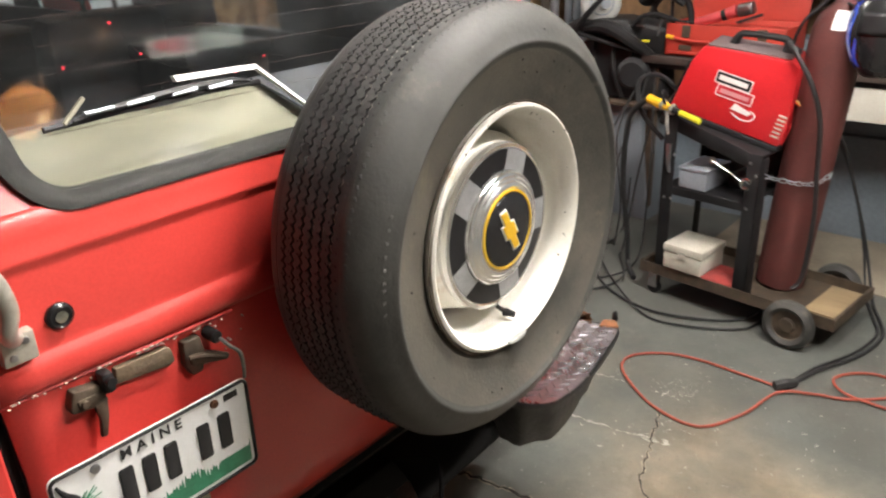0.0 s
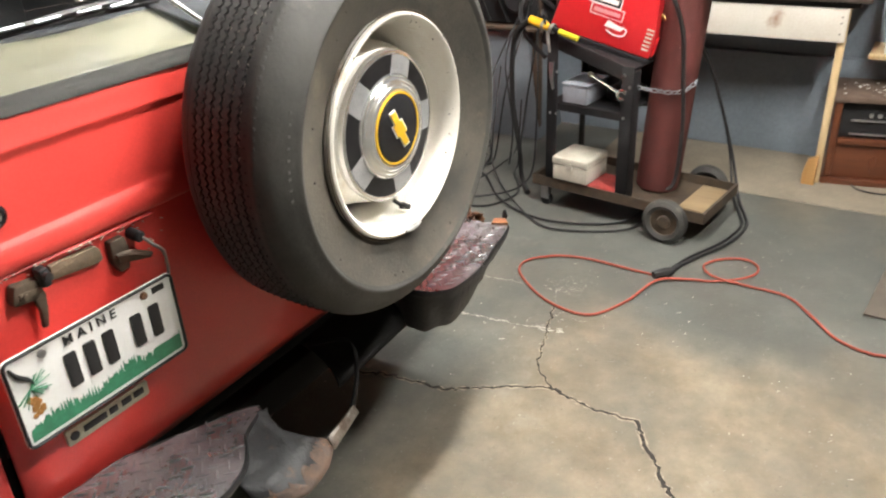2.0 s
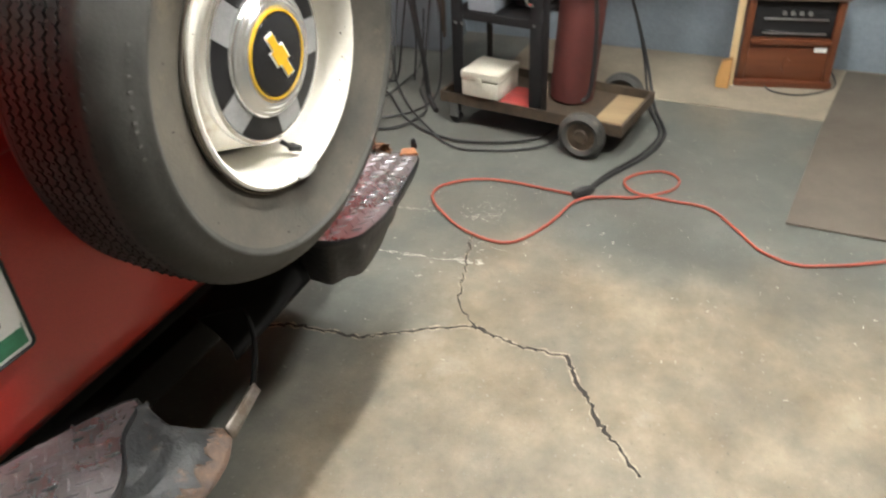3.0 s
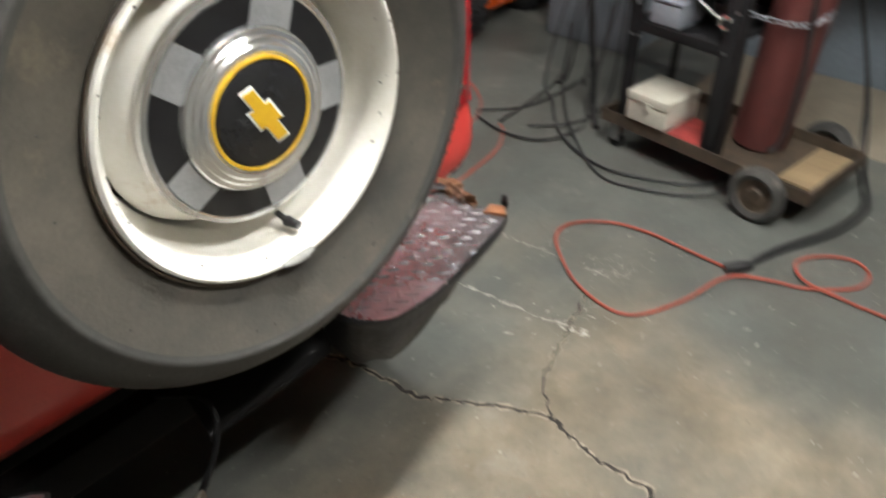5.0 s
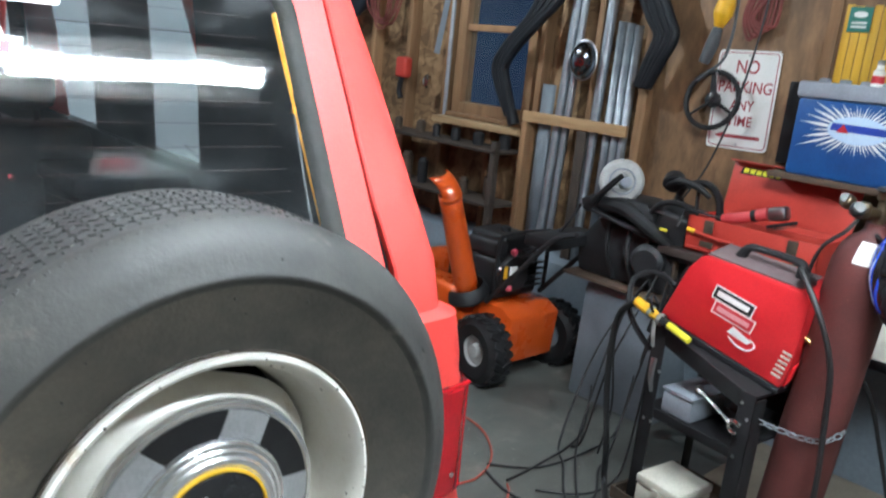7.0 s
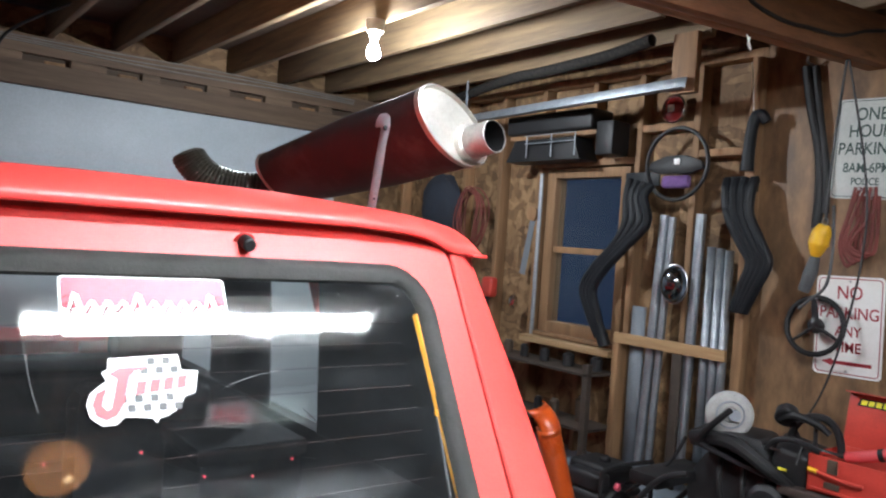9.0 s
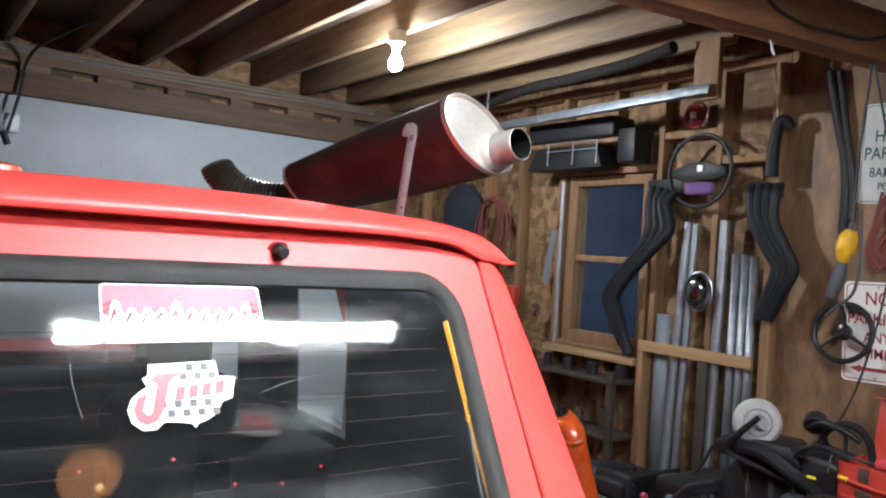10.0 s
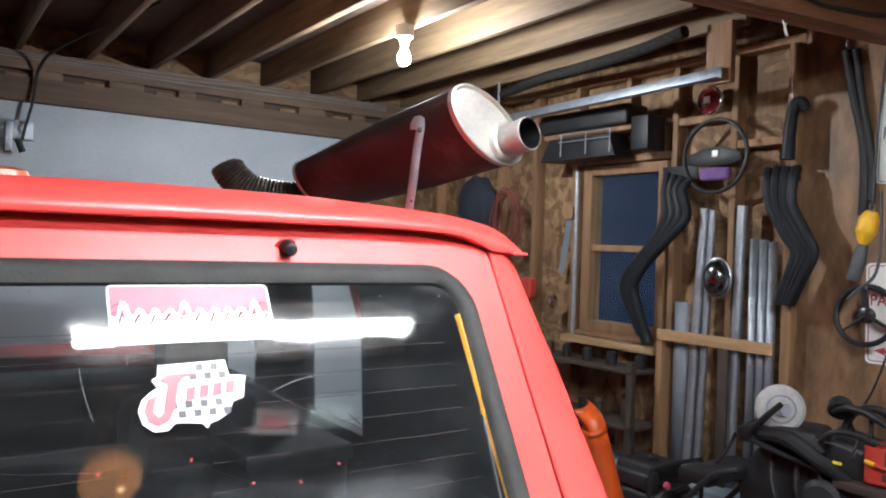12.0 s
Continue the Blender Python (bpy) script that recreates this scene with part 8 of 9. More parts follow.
def cords():
    loop = [(2.125, -0.345), (2.13, -0.20), (2.135, -0.06), (2.11, 0.06), (2.03, 0.155), (1.945, 0.162), (1.86, 0.09), (1.77, -0.045), (1.755, -0.20), (1.90, -0.285), (2.08, -0.335), (2.15, -0.43), (2.18, -0.52), (2.27, -0.625), (2.355, -0.64), (2.40, -0.585), (2.365, -0.505), (2.275, -0.458), (2.205, -0.51), (2.20, -0.64), (2.19, -0.77), (2.09, -0.87), (1.99, -0.955), (1.95, -1.065), (1.99, -1.18), (2.1, -1.5), (1.9, -2.2)]
    t = thing("extension_cord", (2.1, -0.35, 0), "orange-red extension cord looped on the floor", "extension cord")
    part("cord", sweep([(x, y, 0.008 + (0.006 if i in (17, 18, 10) else 0)) for i, (x, y) in enumerate(loop)], 0.0046, 8, smooth=6), CORDRED, t)
    part("plug", sweep([(2.11, -0.315, 0.016), (2.14, -0.345, 0.020), (2.17, -0.365, 0.018)], [0.016, 0.02, 0.014], 8), CORDBLK, t, "black plug joint")
    t = thing("welder_cable", (2.5, -0.45, 0), "black welder power cable on the floor", "cable")
    part("cable", sweep([(2.15, -0.35, 0.012), (2.30, -0.40, 0.010), (2.50, -0.49, 0.010), (2.68, -0.52, 0.010), (2.80, -0.49, 0.010), (2.93, -0.43, 0.03), (3.02, -0.36, 0.20), (3.0, -0.28, 0.45), (2.97, -0.20, 0.66), (2.88, -0.06, 0.83), (2.76, -0.03, 0.87)], 0.007, 8), CORDBLK, t)
    part("cable", sweep([(2.15, -0.345, 0.012), (2.31, -0.385, 0.010), (2.51, -0.47, 0.010), (2.69, -0.50, 0.010), (2.82, -0.46, 0.010), (2.95, -0.40, 0.035), (3.04, -0.34, 0.22), (3.03, -0.27, 0.45), (2.99, -0.18, 0.66), (2.88, -0.04, 0.80), (2.76, -0.02, 0.84)], 0.0055, 8), CORDBLK, t)
    t = thing("floor_cable", (2.6, 0.6, 0), "tangled black cables trailing from the cart", "cable")
    runs = (([(3.55, 1.20, 0.55), (3.45, 1.15, 0.25), (3.20, 0.98, 0.02), (2.92, 0.83, 0.009), (2.60, 0.78, 0.009), (2.42, 0.77, 0.009)], 0.0052),
            ([(2.44, 0.90, 0.009), (2.60, 0.765, 0.009), (2.90, 0.74, 0.009), (3.15, 0.78, 0.02), (3.35, 0.85, 0.30)], 0.0045),
            ([(2.40, 0.87, 0.009), (2.36, 0.70, 0.009), (2.41, 0.55, 0.009), (2.60, 0.50, 0.009), (2.80, 0.62, 0.009), (2.92, 0.66, 0.02), (3.10, 0.70, 0.30), (3.15, 0.66, 0.65)], 0.0052),
            ([(3.30, 0.80, 0.75), (3.10, 0.90, 0.40), (2.85, 0.86, 0.03), (2.70, 0.72, 0.010), (2.48, 0.52, 0.010), (2.38, 0.28, 0.010), (2.43, 0.06, 0.010), (2.52, -0.06, 0.012), (2.62, -0.12, 0.05)], 0.0052),
            ([(3.12, 0.86, 0.45), (2.90, 0.80, 0.08), (2.70, 0.66, 0.020), (2.50, 0.48, 0.020), (2.33, 0.26, 0.009), (2.34, 0.10, 0.009), (2.42, -0.06, 0.009), (2.52, -0.12, 0.012), (2.66, -0.15, 0.07)], 0.0045))
    for pts, r in runs:
        part("cable", sweep(pts, r, 8), CORDBLK, t)
    t = thing("air_hose", (2.4, 0.9, 0), "thin orange-red cord running under the car", "cord")
    part("cord", sweep([(2.05, 1.50, 0.008), (2.45, 1.40, 0.008), (2.63, 1.29, 0.008), (2.63, 1.116, 0.008), (2.51, 0.94, 0.008), (2.36, 0.855, 0.008), (2.22, 0.86, 0.008), (1.8, 0.95, 0.008)], 0.0046, 8), CORDRED, t)
    part("cord", sweep([(2.40, 0.75, 0.010), (2.36, 0.705, 0.008), (2.24, 0.64, 0.008), (2.07, 0.612, 0.008), (1.94, 0.61, 0.008), (1.6, 0.7, 0.008)], 0.0046, 8), CORDRED, t)
    t = thing("hanging_cable", (2.95, 0.7, 0.5), "black cables hanging from the machine", "cable")
    for pts in ([(3.32, 0.78, 0.80), (3.12, 0.72, 0.68), (2.95, 0.74, 0.40), (2.90, 0.78, 0.05), (2.85, 0.80, 0.009)], [(3.30, 0.74, 0.72), (3.05, 0.62, 0.62), (2.80, 0.50, 0.60), (2.64, 0.42, 0.58)], [(3.22, 0.82, 0.66), (3.02, 0.78, 0.50), (2.98, 0.72, 0.20), (2.90, 0.70, 0.010)], [(3.26, 0.72, 0.66), (3.02, 0.60, 0.52), (2.90, 0.55, 0.22), (2.80, 0.52, 0.05), (2.68, 0.52, 0.010), (2.56, 0.56, 0.010), (2.46, 0.66, 0.010)]):
        part("cable", sweep(pts, 0.0046, 8), CORDBLK, t)


cords()


def floor_marks():
    """Cracks as thin jagged gaps, and flecks of old paint."""
    dark = material("crack_gap", (0.030, 0.026, 0.022), rough=0.95, bump=0)
    pale = material("crack_edge", (0.40, 0.35, 0.27), (0.24, 0.205, 0.155), scale=30, rough=0.85)
    rng = random.Random(21)
    lines = ([(1.10, 0.36), (1.15, 0.215), (1.165, 0.03), (1.235, -0.075), (1.33, -0.25), (1.295, -0.39), (1.305, -0.53), (1.225, -0.585), (1.11, -0.67), (0.98, -0.80)],
             [(1.33, -0.25), (1.415, -0.165), (1.585, -0.12), (1.755, -0.07)])
    for pts in lines:
        fine = []
        for a, b in zip(pts, pts[1:]):
            n = max(3, int(math.hypot(b[0] - a[0], b[1] - a[1]) / 0.012))
            for i in range(n):
                u = i / n
                fine.append((a[0] + (b[0] - a[0]) * u + rng.uniform(-0.006, 0.006), a[1] + (b[1] - a[1]) * u + rng.uniform(-0.006, 0.006)))
        fine.append(pts[-1])
        wide = 0.0058 if pts is lines[0] else 0.0036
        for mat, k, z, off in ((pale, 1.55, 0.0012, 0.0035), (dark, 1.0, 0.0022, 0.0)):
            bm = bmesh.new()
            rows = []
            for i, (x, y) in enumerate(fine):
                p, q = fine[max(i - 1, 0)], fine[min(i + 1, len(fine) - 1)]
                d = Vector((q[0] - p[0], q[1] - p[1], 0)).normalized()
                s = Vector((-d.y, d.x, 0))
                w = wide * k * rng.uniform(0.35, 1.25)
                rows.append((bm.verts.new(Vector((x, y, z)) + s * (w + off * rng.uniform(-1, 1))), bm.verts.new(Vector((x, y, z)) - s * w)))
            for a, b in zip(rows, rows[1:]):
                bm.faces.new((a[0], a[1], b[1], b[0]))
            single("floor_crack", bm, mat, "jagged crack in the concrete with chipped pale edges", "crack", at=(0, 0, 0), kind="structure")
    bm = bmesh.new()
    def fleck(x, y, s, el=1.0, turn=0.0):
        n = rng.randint(4, 7)
        vs = []
        for i in range(n):
            a = 2 * math.pi * i / n
            r = s * rng.uniform(0.4, 1.1)
            px, py = r * math.cos(a) * el, r * math.sin(a)
            vs.append(bm.verts.new((x + px * math.cos(turn) - py * math.sin(turn), y + px * math.sin(turn) + py * math.cos(turn), 0.0016)))
        bm.faces.new(vs)
    for i in range(240):
        fleck(rng.uniform(1.0, 3.0), rng.uniform(-1.6, 1.4), rng.choice((0.001, 0.0013, 0.0018, 0.0024, 0.003)), rng.uniform(1, 3.5), rng.uniform(0, 3))
    for cx, cy, n, sp in ((2.06, -0.07, 26, 0.07), (1.925, -0.04, 34, 0.035), (1.90, -0.09, 20, 0.02), (1.985, 0.15, 8, 0.02), (1.87, 0.15, 14, 0.03), (1.66, -0.14, 22, 0.09), (2.55, -0.62, 22, 0.10), (1.9, -0.5, 10, 0.1), (2.3, -0.95, 14, 0.14), (1.5, -0.9, 16, 0.2)):
        for i in range(n):
            fleck(rng.gauss(cx, sp), rng.gauss(cy, sp), rng.uniform(0.0009, 0.0024), rng.uniform(1.5, 6), rng.uniform(-1.2, 0.3))
    for i in range(60):
        u = rng.random()
        fleck(1.567 + 0.054 * u + rng.gauss(0, 0.003), 0.24 - 0.43 * u, rng.uniform(0.0012, 0.0032), 5.0, -1.445)
        if i % 2:
            fleck(1.832 + 0.040 * u + rng.gauss(0, 0.005), 0.36 - 0.47 * u, rng.uniform(0.001, 0.0028), 5.0, -1.48)
            fleck(1.615 + 0.01 * u + rng.gauss(0, 0.006), -0.06 - 0.11 * u, rng.uniform(0.0012, 0.004), 4.0, -1.4)
    single("paint_flecks", bm, material("old_paint_fleck", (0.56, 0.54, 0.48), (0.40, 0.38, 0.33), rough=0.8, bump=0), "scattered pale paint flecks and scratches on the floor", "paint flecks", at=(0, 0, 0), kind="stuff")


floor_marks()

# ---- things on the walls and overhead ----
DARKTUBE = material("black_exhaust_paint", (0.013, 0.015, 0.018), (0.007, 0.008, 0.010), scale=9, rough=0.5, bump=0.15, fine=90, spec=0.22)
DARKCHROME = material("smoky_chrome", (0.30, 0.33, 0.36), (0.20, 0.22, 0.25), scale=12, rough=0.16, metal=1.0, bump=0.03)
STRAPRED = material("faded_red_strap", (0.20, 0.045, 0.035), (0.12, 0.03, 0.025), rough=0.8, bump=0.2)
WIREGREY = material("dusty_grey_wire", (0.26, 0.25, 0.23), (0.18, 0.17, 0.16), rough=0.6, bump=0)
DARKGREY = material("dark_grey_rubber", (0.07, 0.075, 0.08), (0.05, 0.052, 0.056), rough=0.6, bump=0.1)
SIGNGREY = material("old_sign_face", (0.50, 0.52, 0.49), (0.42, 0.44, 0.41), rough=0.5, bump=0.05)
SIGNRED = material("sign_red", (0.33, 0.03, 0.04), (0.27, 0.02, 0.03), rough=0.5, bump=0.02)
SIGNGREEN = material("sign_dark_green", (0.035, 0.07, 0.06), rough=0.5, bump=0.02)


def wall_fixings():
    s = thing("pipe_rail", (3.80, 1.76, 1.24), "pine rail across the studs holding pipes", "rail")
    part("board", box(3.775, 3.80, 1.40, 2.12, 1.232, 1.292, 0.003), wood("rail_pine", (0.44, 0.29, 0.145), (0.30, 0.18, 0.085), 1), s)
    s = thing("sill_ledge", (3.80, 2.5, 1.13), "rough ledge board below the window", "ledge")
    part("board", box(3.76, 3.861, 2.14, 2.90, 1.135, 1.175, 0.004), wood("flaky_ledge", (0.42, 0.30, 0.16), (0.24, 0.15, 0.07), 1), s)
    # galvanised pipes and flashing behind the rail
    for y0, y1, z1, r, x in ((1.866, 1.93, 1.976, 0.026, 3.835), (1.815, 1.865, 1.965, 0.020, 3.838), (1.632, 1.660, 1.985, 0.027, 3.835)):
        single("pipe", lathe([(r, 0), (r, z1 - 0.50), (r - 0.003, z1 - 0.50), (r - 0.003, 0)], along((x, y1, 0.503), (x, y0, z1)), 20), ZINC, "galvanised pipe standing against the studs", "pipe", group="pipes at the wall")
    for y0, z1 in ((1.560, 1.815), (1.505, 1.81), (1.455, 1.80)):
        bm = sheet(lambda u, v: (3.846 - 0.030 * math.sin(math.pi * u), y0 - 0.025 + 0.05 * u, 0.503 + (z1 - 0.503) * v), steps(0, 1, 8), [0, 1])
        single("gutter", bm, ZINC, "length of galvanised gutter stood on end", "gutter", group="gutters at the wall", solid=0.002)
    bm = sheet(lambda u, v: (3.842 - 0.02 * math.sin(math.pi * u), 1.95 + 0.10 * u, 0.503 + 0.95 * v), steps(0, 1, 6), [0, 1])
    single("flashing", bm, GREYST, "dull grey metal flashing behind the rail", "flashing", solid=0.002)
    single("dark_plank", box(3.780, 3.800, 1.655, 1.715, 0.503, 1.228, 0.004), DARKWOOD, "dark narrow plank standing among the pipes", "plank")
    single("short_stud", box(3.780, 3.86, 2.085, 2.125, 0.503, 1.228, 0.003), STUD, "pine stud below the end of the rail", "stud")
    # chrome mirror
    t = thing("mirror_shell", (3.765, 1.73, 1.53), "round chrome mirror shell hung on the rail", "mirror")
    part("shell", lathe([(0.0, 0.07), (0.03, 0.066), (0.056, 0.048), (0.072, 0.018), (0.074, 0.0), (0, 0)], along((3.77, 1.725, 1.603), (2.79, 1.50, 1.60)) @ Matrix.Diagonal((1.0, 1.38, 1, 1)), 28), DARKCHROME, t)
    part("bezel", lathe([(0.076, -0.004), (0.079, 0.004), (0.073, 0.008)], along((3.77, 1.725, 1.603), (2.79, 1.50, 1.60)) @ Matrix.Diagonal((1.0, 1.38, 1, 1)), 28), STEEL, t)
    part("stem", cyl((3.80, 1.735, 1.62), (3.80, 1.735, 1.70), 0.008), STEEL, t)
    # big steering wheel
    c = Vector((3.80, 1.79, 2.258))
    t = thing("steering_wheel", (3.83, 1.79, 2.07), "black steering wheel hung on a stud", "steering wheel")
    R = 0.197
    part("rim", sweep([c + Vector((0, R * math.cos(a), R * math.sin(a))) for a in steps(0, 2 * math.pi, 40)[:-1]], 0.0115, 10, closed=True, smooth=1), BLACK, t)
    bm = prism([(-0.18, -0.03), (-0.165, 0.012), (-0.06, 0.045), (0.06, 0.045), (0.165, 0.012), (0.18, -0.03), (0.10, -0.055), (-0.10, -0.055)], -0.012, 0.014, facing(3.80, 1.79, 2.258, "-x"), bevel=0.006)
    part("spoke", bm, BLACK, t)
    part("horn_badge", box(3.776, 3.785, 1.755, 1.79, 2.25, 2.285, 0.003), PAPER, t, "small white badge")
    part("hub", cyl(c, c + Vector((0.055, 0, 0)), 0.03, seg=20), BLACKSTEEL, t)
    single("purple_cloth", box(3.79, 3.83, 1.70, 1.88, 2.125, 2.195, 0.02, seg=3), material("purple_cloth", (0.16, 0.085, 0.24), (0.11, 0.055, 0.17), scale=14, rough=0.9, bump=0.6, fine=60), "purple cloth stuffed behind the steering wheel", "cloth")
    # red reflector
    t = thing("reflector_lamp", (3.84, 1.865, 2.51), "round dark red lamp on the stud", "lamp")
    part("bezel", lathe([(0.080, 0), (0.080, 0.02), (0.073, 0.026), (0.069, 0.02)], facing(3.86, 1.865, 2.572, "-x"), 32), CHROME, t)
    part("lens", lathe([(0.070, 0.018), (0.055, 0.034), (0.025, 0.043), (0, 0.044)], facing(3.86, 1.865, 2.572, "-x"), 32), material("dark_red_lens", (0.16, 0.012, 0.012), rough=0.2, bump=0.05, coat=0.6), t)
    part("emblem", box(3.812, 3.819, 1.845, 1.885, 2.555, 2.592, 0.004), PAPER, t)
    # exhaust headers
    t = thing("exhaust_header", (3.78, 2.12, 1.22), "black tubular exhaust manifold hung by the window", "exhaust header", group="exhaust headers")
    for k in range(4):
        pts = [(3.80, 2.10 - 0.055 * k, 2.18 - 0.012 * k), (3.77, 2.09 - 0.04 * k, 2.08), (3.75, 2.07 - 0.05 * k, 1.93), (3.745, 2.13 - 0.03 * k, 1.80), (3.745, 2.27 - 0.028 * k, 1.66), (3.75, 2.355 - 0.026 * k, 1.53), (3.755, 2.31 - 0.022 * k, 1.40), (3.76, 2.22 - 0.012 * k, 1.25)]
        part("tube", sweep(pts, [0.023, 0.025, 0.026, 0.026, 0.026, 0.026, 0.026, 0.026], 10), DARKTUBE, t)
    part("collector", sweep([(3.76, 2.20, 1.27), (3.765, 2.17, 1.20)], 0.036, 14, smooth=1), DARKTUBE, t)
    part("flange", box(3.805, 3.815, 1.90, 2.14, 2.14, 2.22, 0.004), DARKTUBE, t)
    t = thing("exhaust_header", (3.75, 1.30, 1.48), "black tubular exhaust manifold hung on the post", "exhaust header", group="exhaust headers")
    part("collector", sweep([(3.78, 1.265, 2.44), (3.77, 1.285, 2.475), (3.762, 1.312, 2.47), (3.755, 1.325, 2.41), (3.75, 1.332, 2.30), (3.75, 1.335, 2.20)], [0.024, 0.028, 0.030, 0.029, 0.030, 0.034], 14), DARKTUBE, t)
    part("flange", box(3.80, 3.812, 1.30, 1.475, 2.10, 2.18, 0.004), DARKTUBE, t)
    for k in range(4):
        e = k - 1.5
        pts = [(3.790, 1.385 - 0.050 * e, 2.16), (3.755, 1.375 - 0.045 * e, 2.10), (3.74, 1.355 - 0.038 * e, 1.98), (3.735, 1.275 - 0.036 * e, 1.84), (3.735, 1.225 - 0.03 * e, 1.75), (3.74, 1.27 - 0.024 * e, 1.63), (3.75, 1.325 - 0.018 * e, 1.50)]
        part("tube", sweep(pts, 0.026, 10), DARKTUBE, t)
    part("hanging_string", sweep([(3.77, 1.33, 2.44), (3.772, 1.345, 2.62), (3.77, 1.36, 2.75)], 0.002, 5), PAPER, t)
    # black hose on the facing board
    t = thing("hanging_hose", (3.83, 1.03, 1.93), "black flexible hose hung on the wall", "hose")
    part("hose", sweep([(3.83, 1.11, 2.70), (3.83, 1.07, 2.5), (3.835, 1.02, 2.28), (3.835, 1.005, 2.1), (3.835, 1.01, 1.93)], 0.022, 10), BLACK, t)
    part("hose", sweep([(3.84, 1.07, 2.70), (3.84, 1.03, 2.45), (3.84, 0.985, 2.2), (3.84, 0.975, 2.0)], 0.018, 10), BLACK, t)
    part("hook", sweep([(3.858, 1.09, 2.71), (3.80, 1.09, 2.715), (3.80, 1.09, 2.74)], 0.006, 6), STEEL, t)


wall_fixings()


def signs():
    # upright white sign with red words
    t = thing("no_parking_sign", (3.85, 0.835, 1.26), "white metal no-parking sign with red letters", "sign")
    f = facing(3.856, 0.838, 1.487, "-x", 1.2)
    part("plate", prism(rrect(-0.152, 0.152, -0.228, 0.228, 0.022), 0, 0.003, f), WHITE, t)
    part("border", sweep([f @ Vector((x, y, 0.0032)) for x, y in rrect(-0.140, 0.140, -0.216, 0.216, 0.018)], 0.0024, 4, closed=True, smooth=1), SIGNRED, t)
    for txt, y, s in (("NO", 0.150, 0.085), ("PARKING", 0.058, 0.074), ("ANY", -0.026, 0.066), ("TIME", -0.098, 0.066)):
        part("lettering", lettering(txt, s, f @ Matrix.Translation((0, y, 0.0036)) @ Matrix.Diagonal((0.86, 1, 1, 1)), 0.0003, 0.001), SIGNRED, t)
    part("arrow", prism([(-0.115, -0.168), (-0.065, -0.150), (-0.065, -0.160), (0.11, -0.160), (0.11, -0.176), (-0.065, -0.176), (-0.065, -0.186)], 0.003, 0.0038, f), SIGNRED, t)
    for y in (0.205, -0.205):
        part("screw", lathe([(0.006, 0), (0.005, 0.003), (0, 0.004)], f @ Matrix.Translation((0, y, 0.003)), 10), STEEL, t)
    t = thing("parking_sign", (3.85, 0.81, 2.07), "grey metal one-hour parking sign with dark letters", "sign")
    f = facing(3.856, 0.808, 2.295, "-x", -2.2)
    part("plate", prism(rrect(-0.152, 0.152, -0.228, 0.228, 0.022), 0, 0.003, f), SIGNGREY, t)
    part("border", sweep([f @ Vector((x, y, 0.0032)) for x, y in rrect(-0.142, 0.142, -0.218, 0.218, 0.018)], 0.0018, 4, closed=True, smooth=1), SIGNGREEN, t)
    for txt, y, s in (("ONE", 0.155, 0.080), ("HOUR", 0.078, 0.080), ("PARKING", -0.002, 0.078), ("8AM-6PM", -0.088, 0.062), ("POLICE", -0.150, 0.046)):
        part("lettering", lettering(txt, s, f @ Matrix.Translation((0, y, 0.0036)) @ Matrix.Diagonal((0.82, 1, 1, 1)), 0.0003, 0.001), SIGNGREEN, t)
    # small steering wheel hung over the sign
    c = Vector((3.80, 0.965, 1.475))
    t = thing("steering_wheel", (3.82, 0.965, 1.34), "small black three-spoke steering wheel hung over the sign", "steering wheel")
    R = 0.132
    tip = pose(0, 0, 0, 0, 8, 0)
    part("rim", sweep([c + tip @ Vector((0, R * math.cos(a), R * math.sin(a))) for a in steps(0, 2 * math.pi, 36)[:-1]], 0.013, 10, closed=True, smooth=1), BLACK, t)
    for a in (80, 205, 320):
        q = radians(a)
        part("spoke", sweep([c + Vector((0.012, 0, 0)), c + tip @ Vector((0, R * math.cos(q), R * math.sin(q)))], [0.020, 0.012], 8, smooth=1, flat=0.5), BLACK, t)
    part("hub", lathe([(0, 0), (0.038, 0), (0.036, 0.018), (0.02, 0.026), (0, 0.026)], along(c + Vector((0.02, 0, 0)), c - Vector((1, 0, 0))), 24), ENAMEL, t)
    part("peg", cyl((3.80, 0.965, 1.60), (3.858, 0.965, 1.60), 0.006), STEEL, t)


signs()


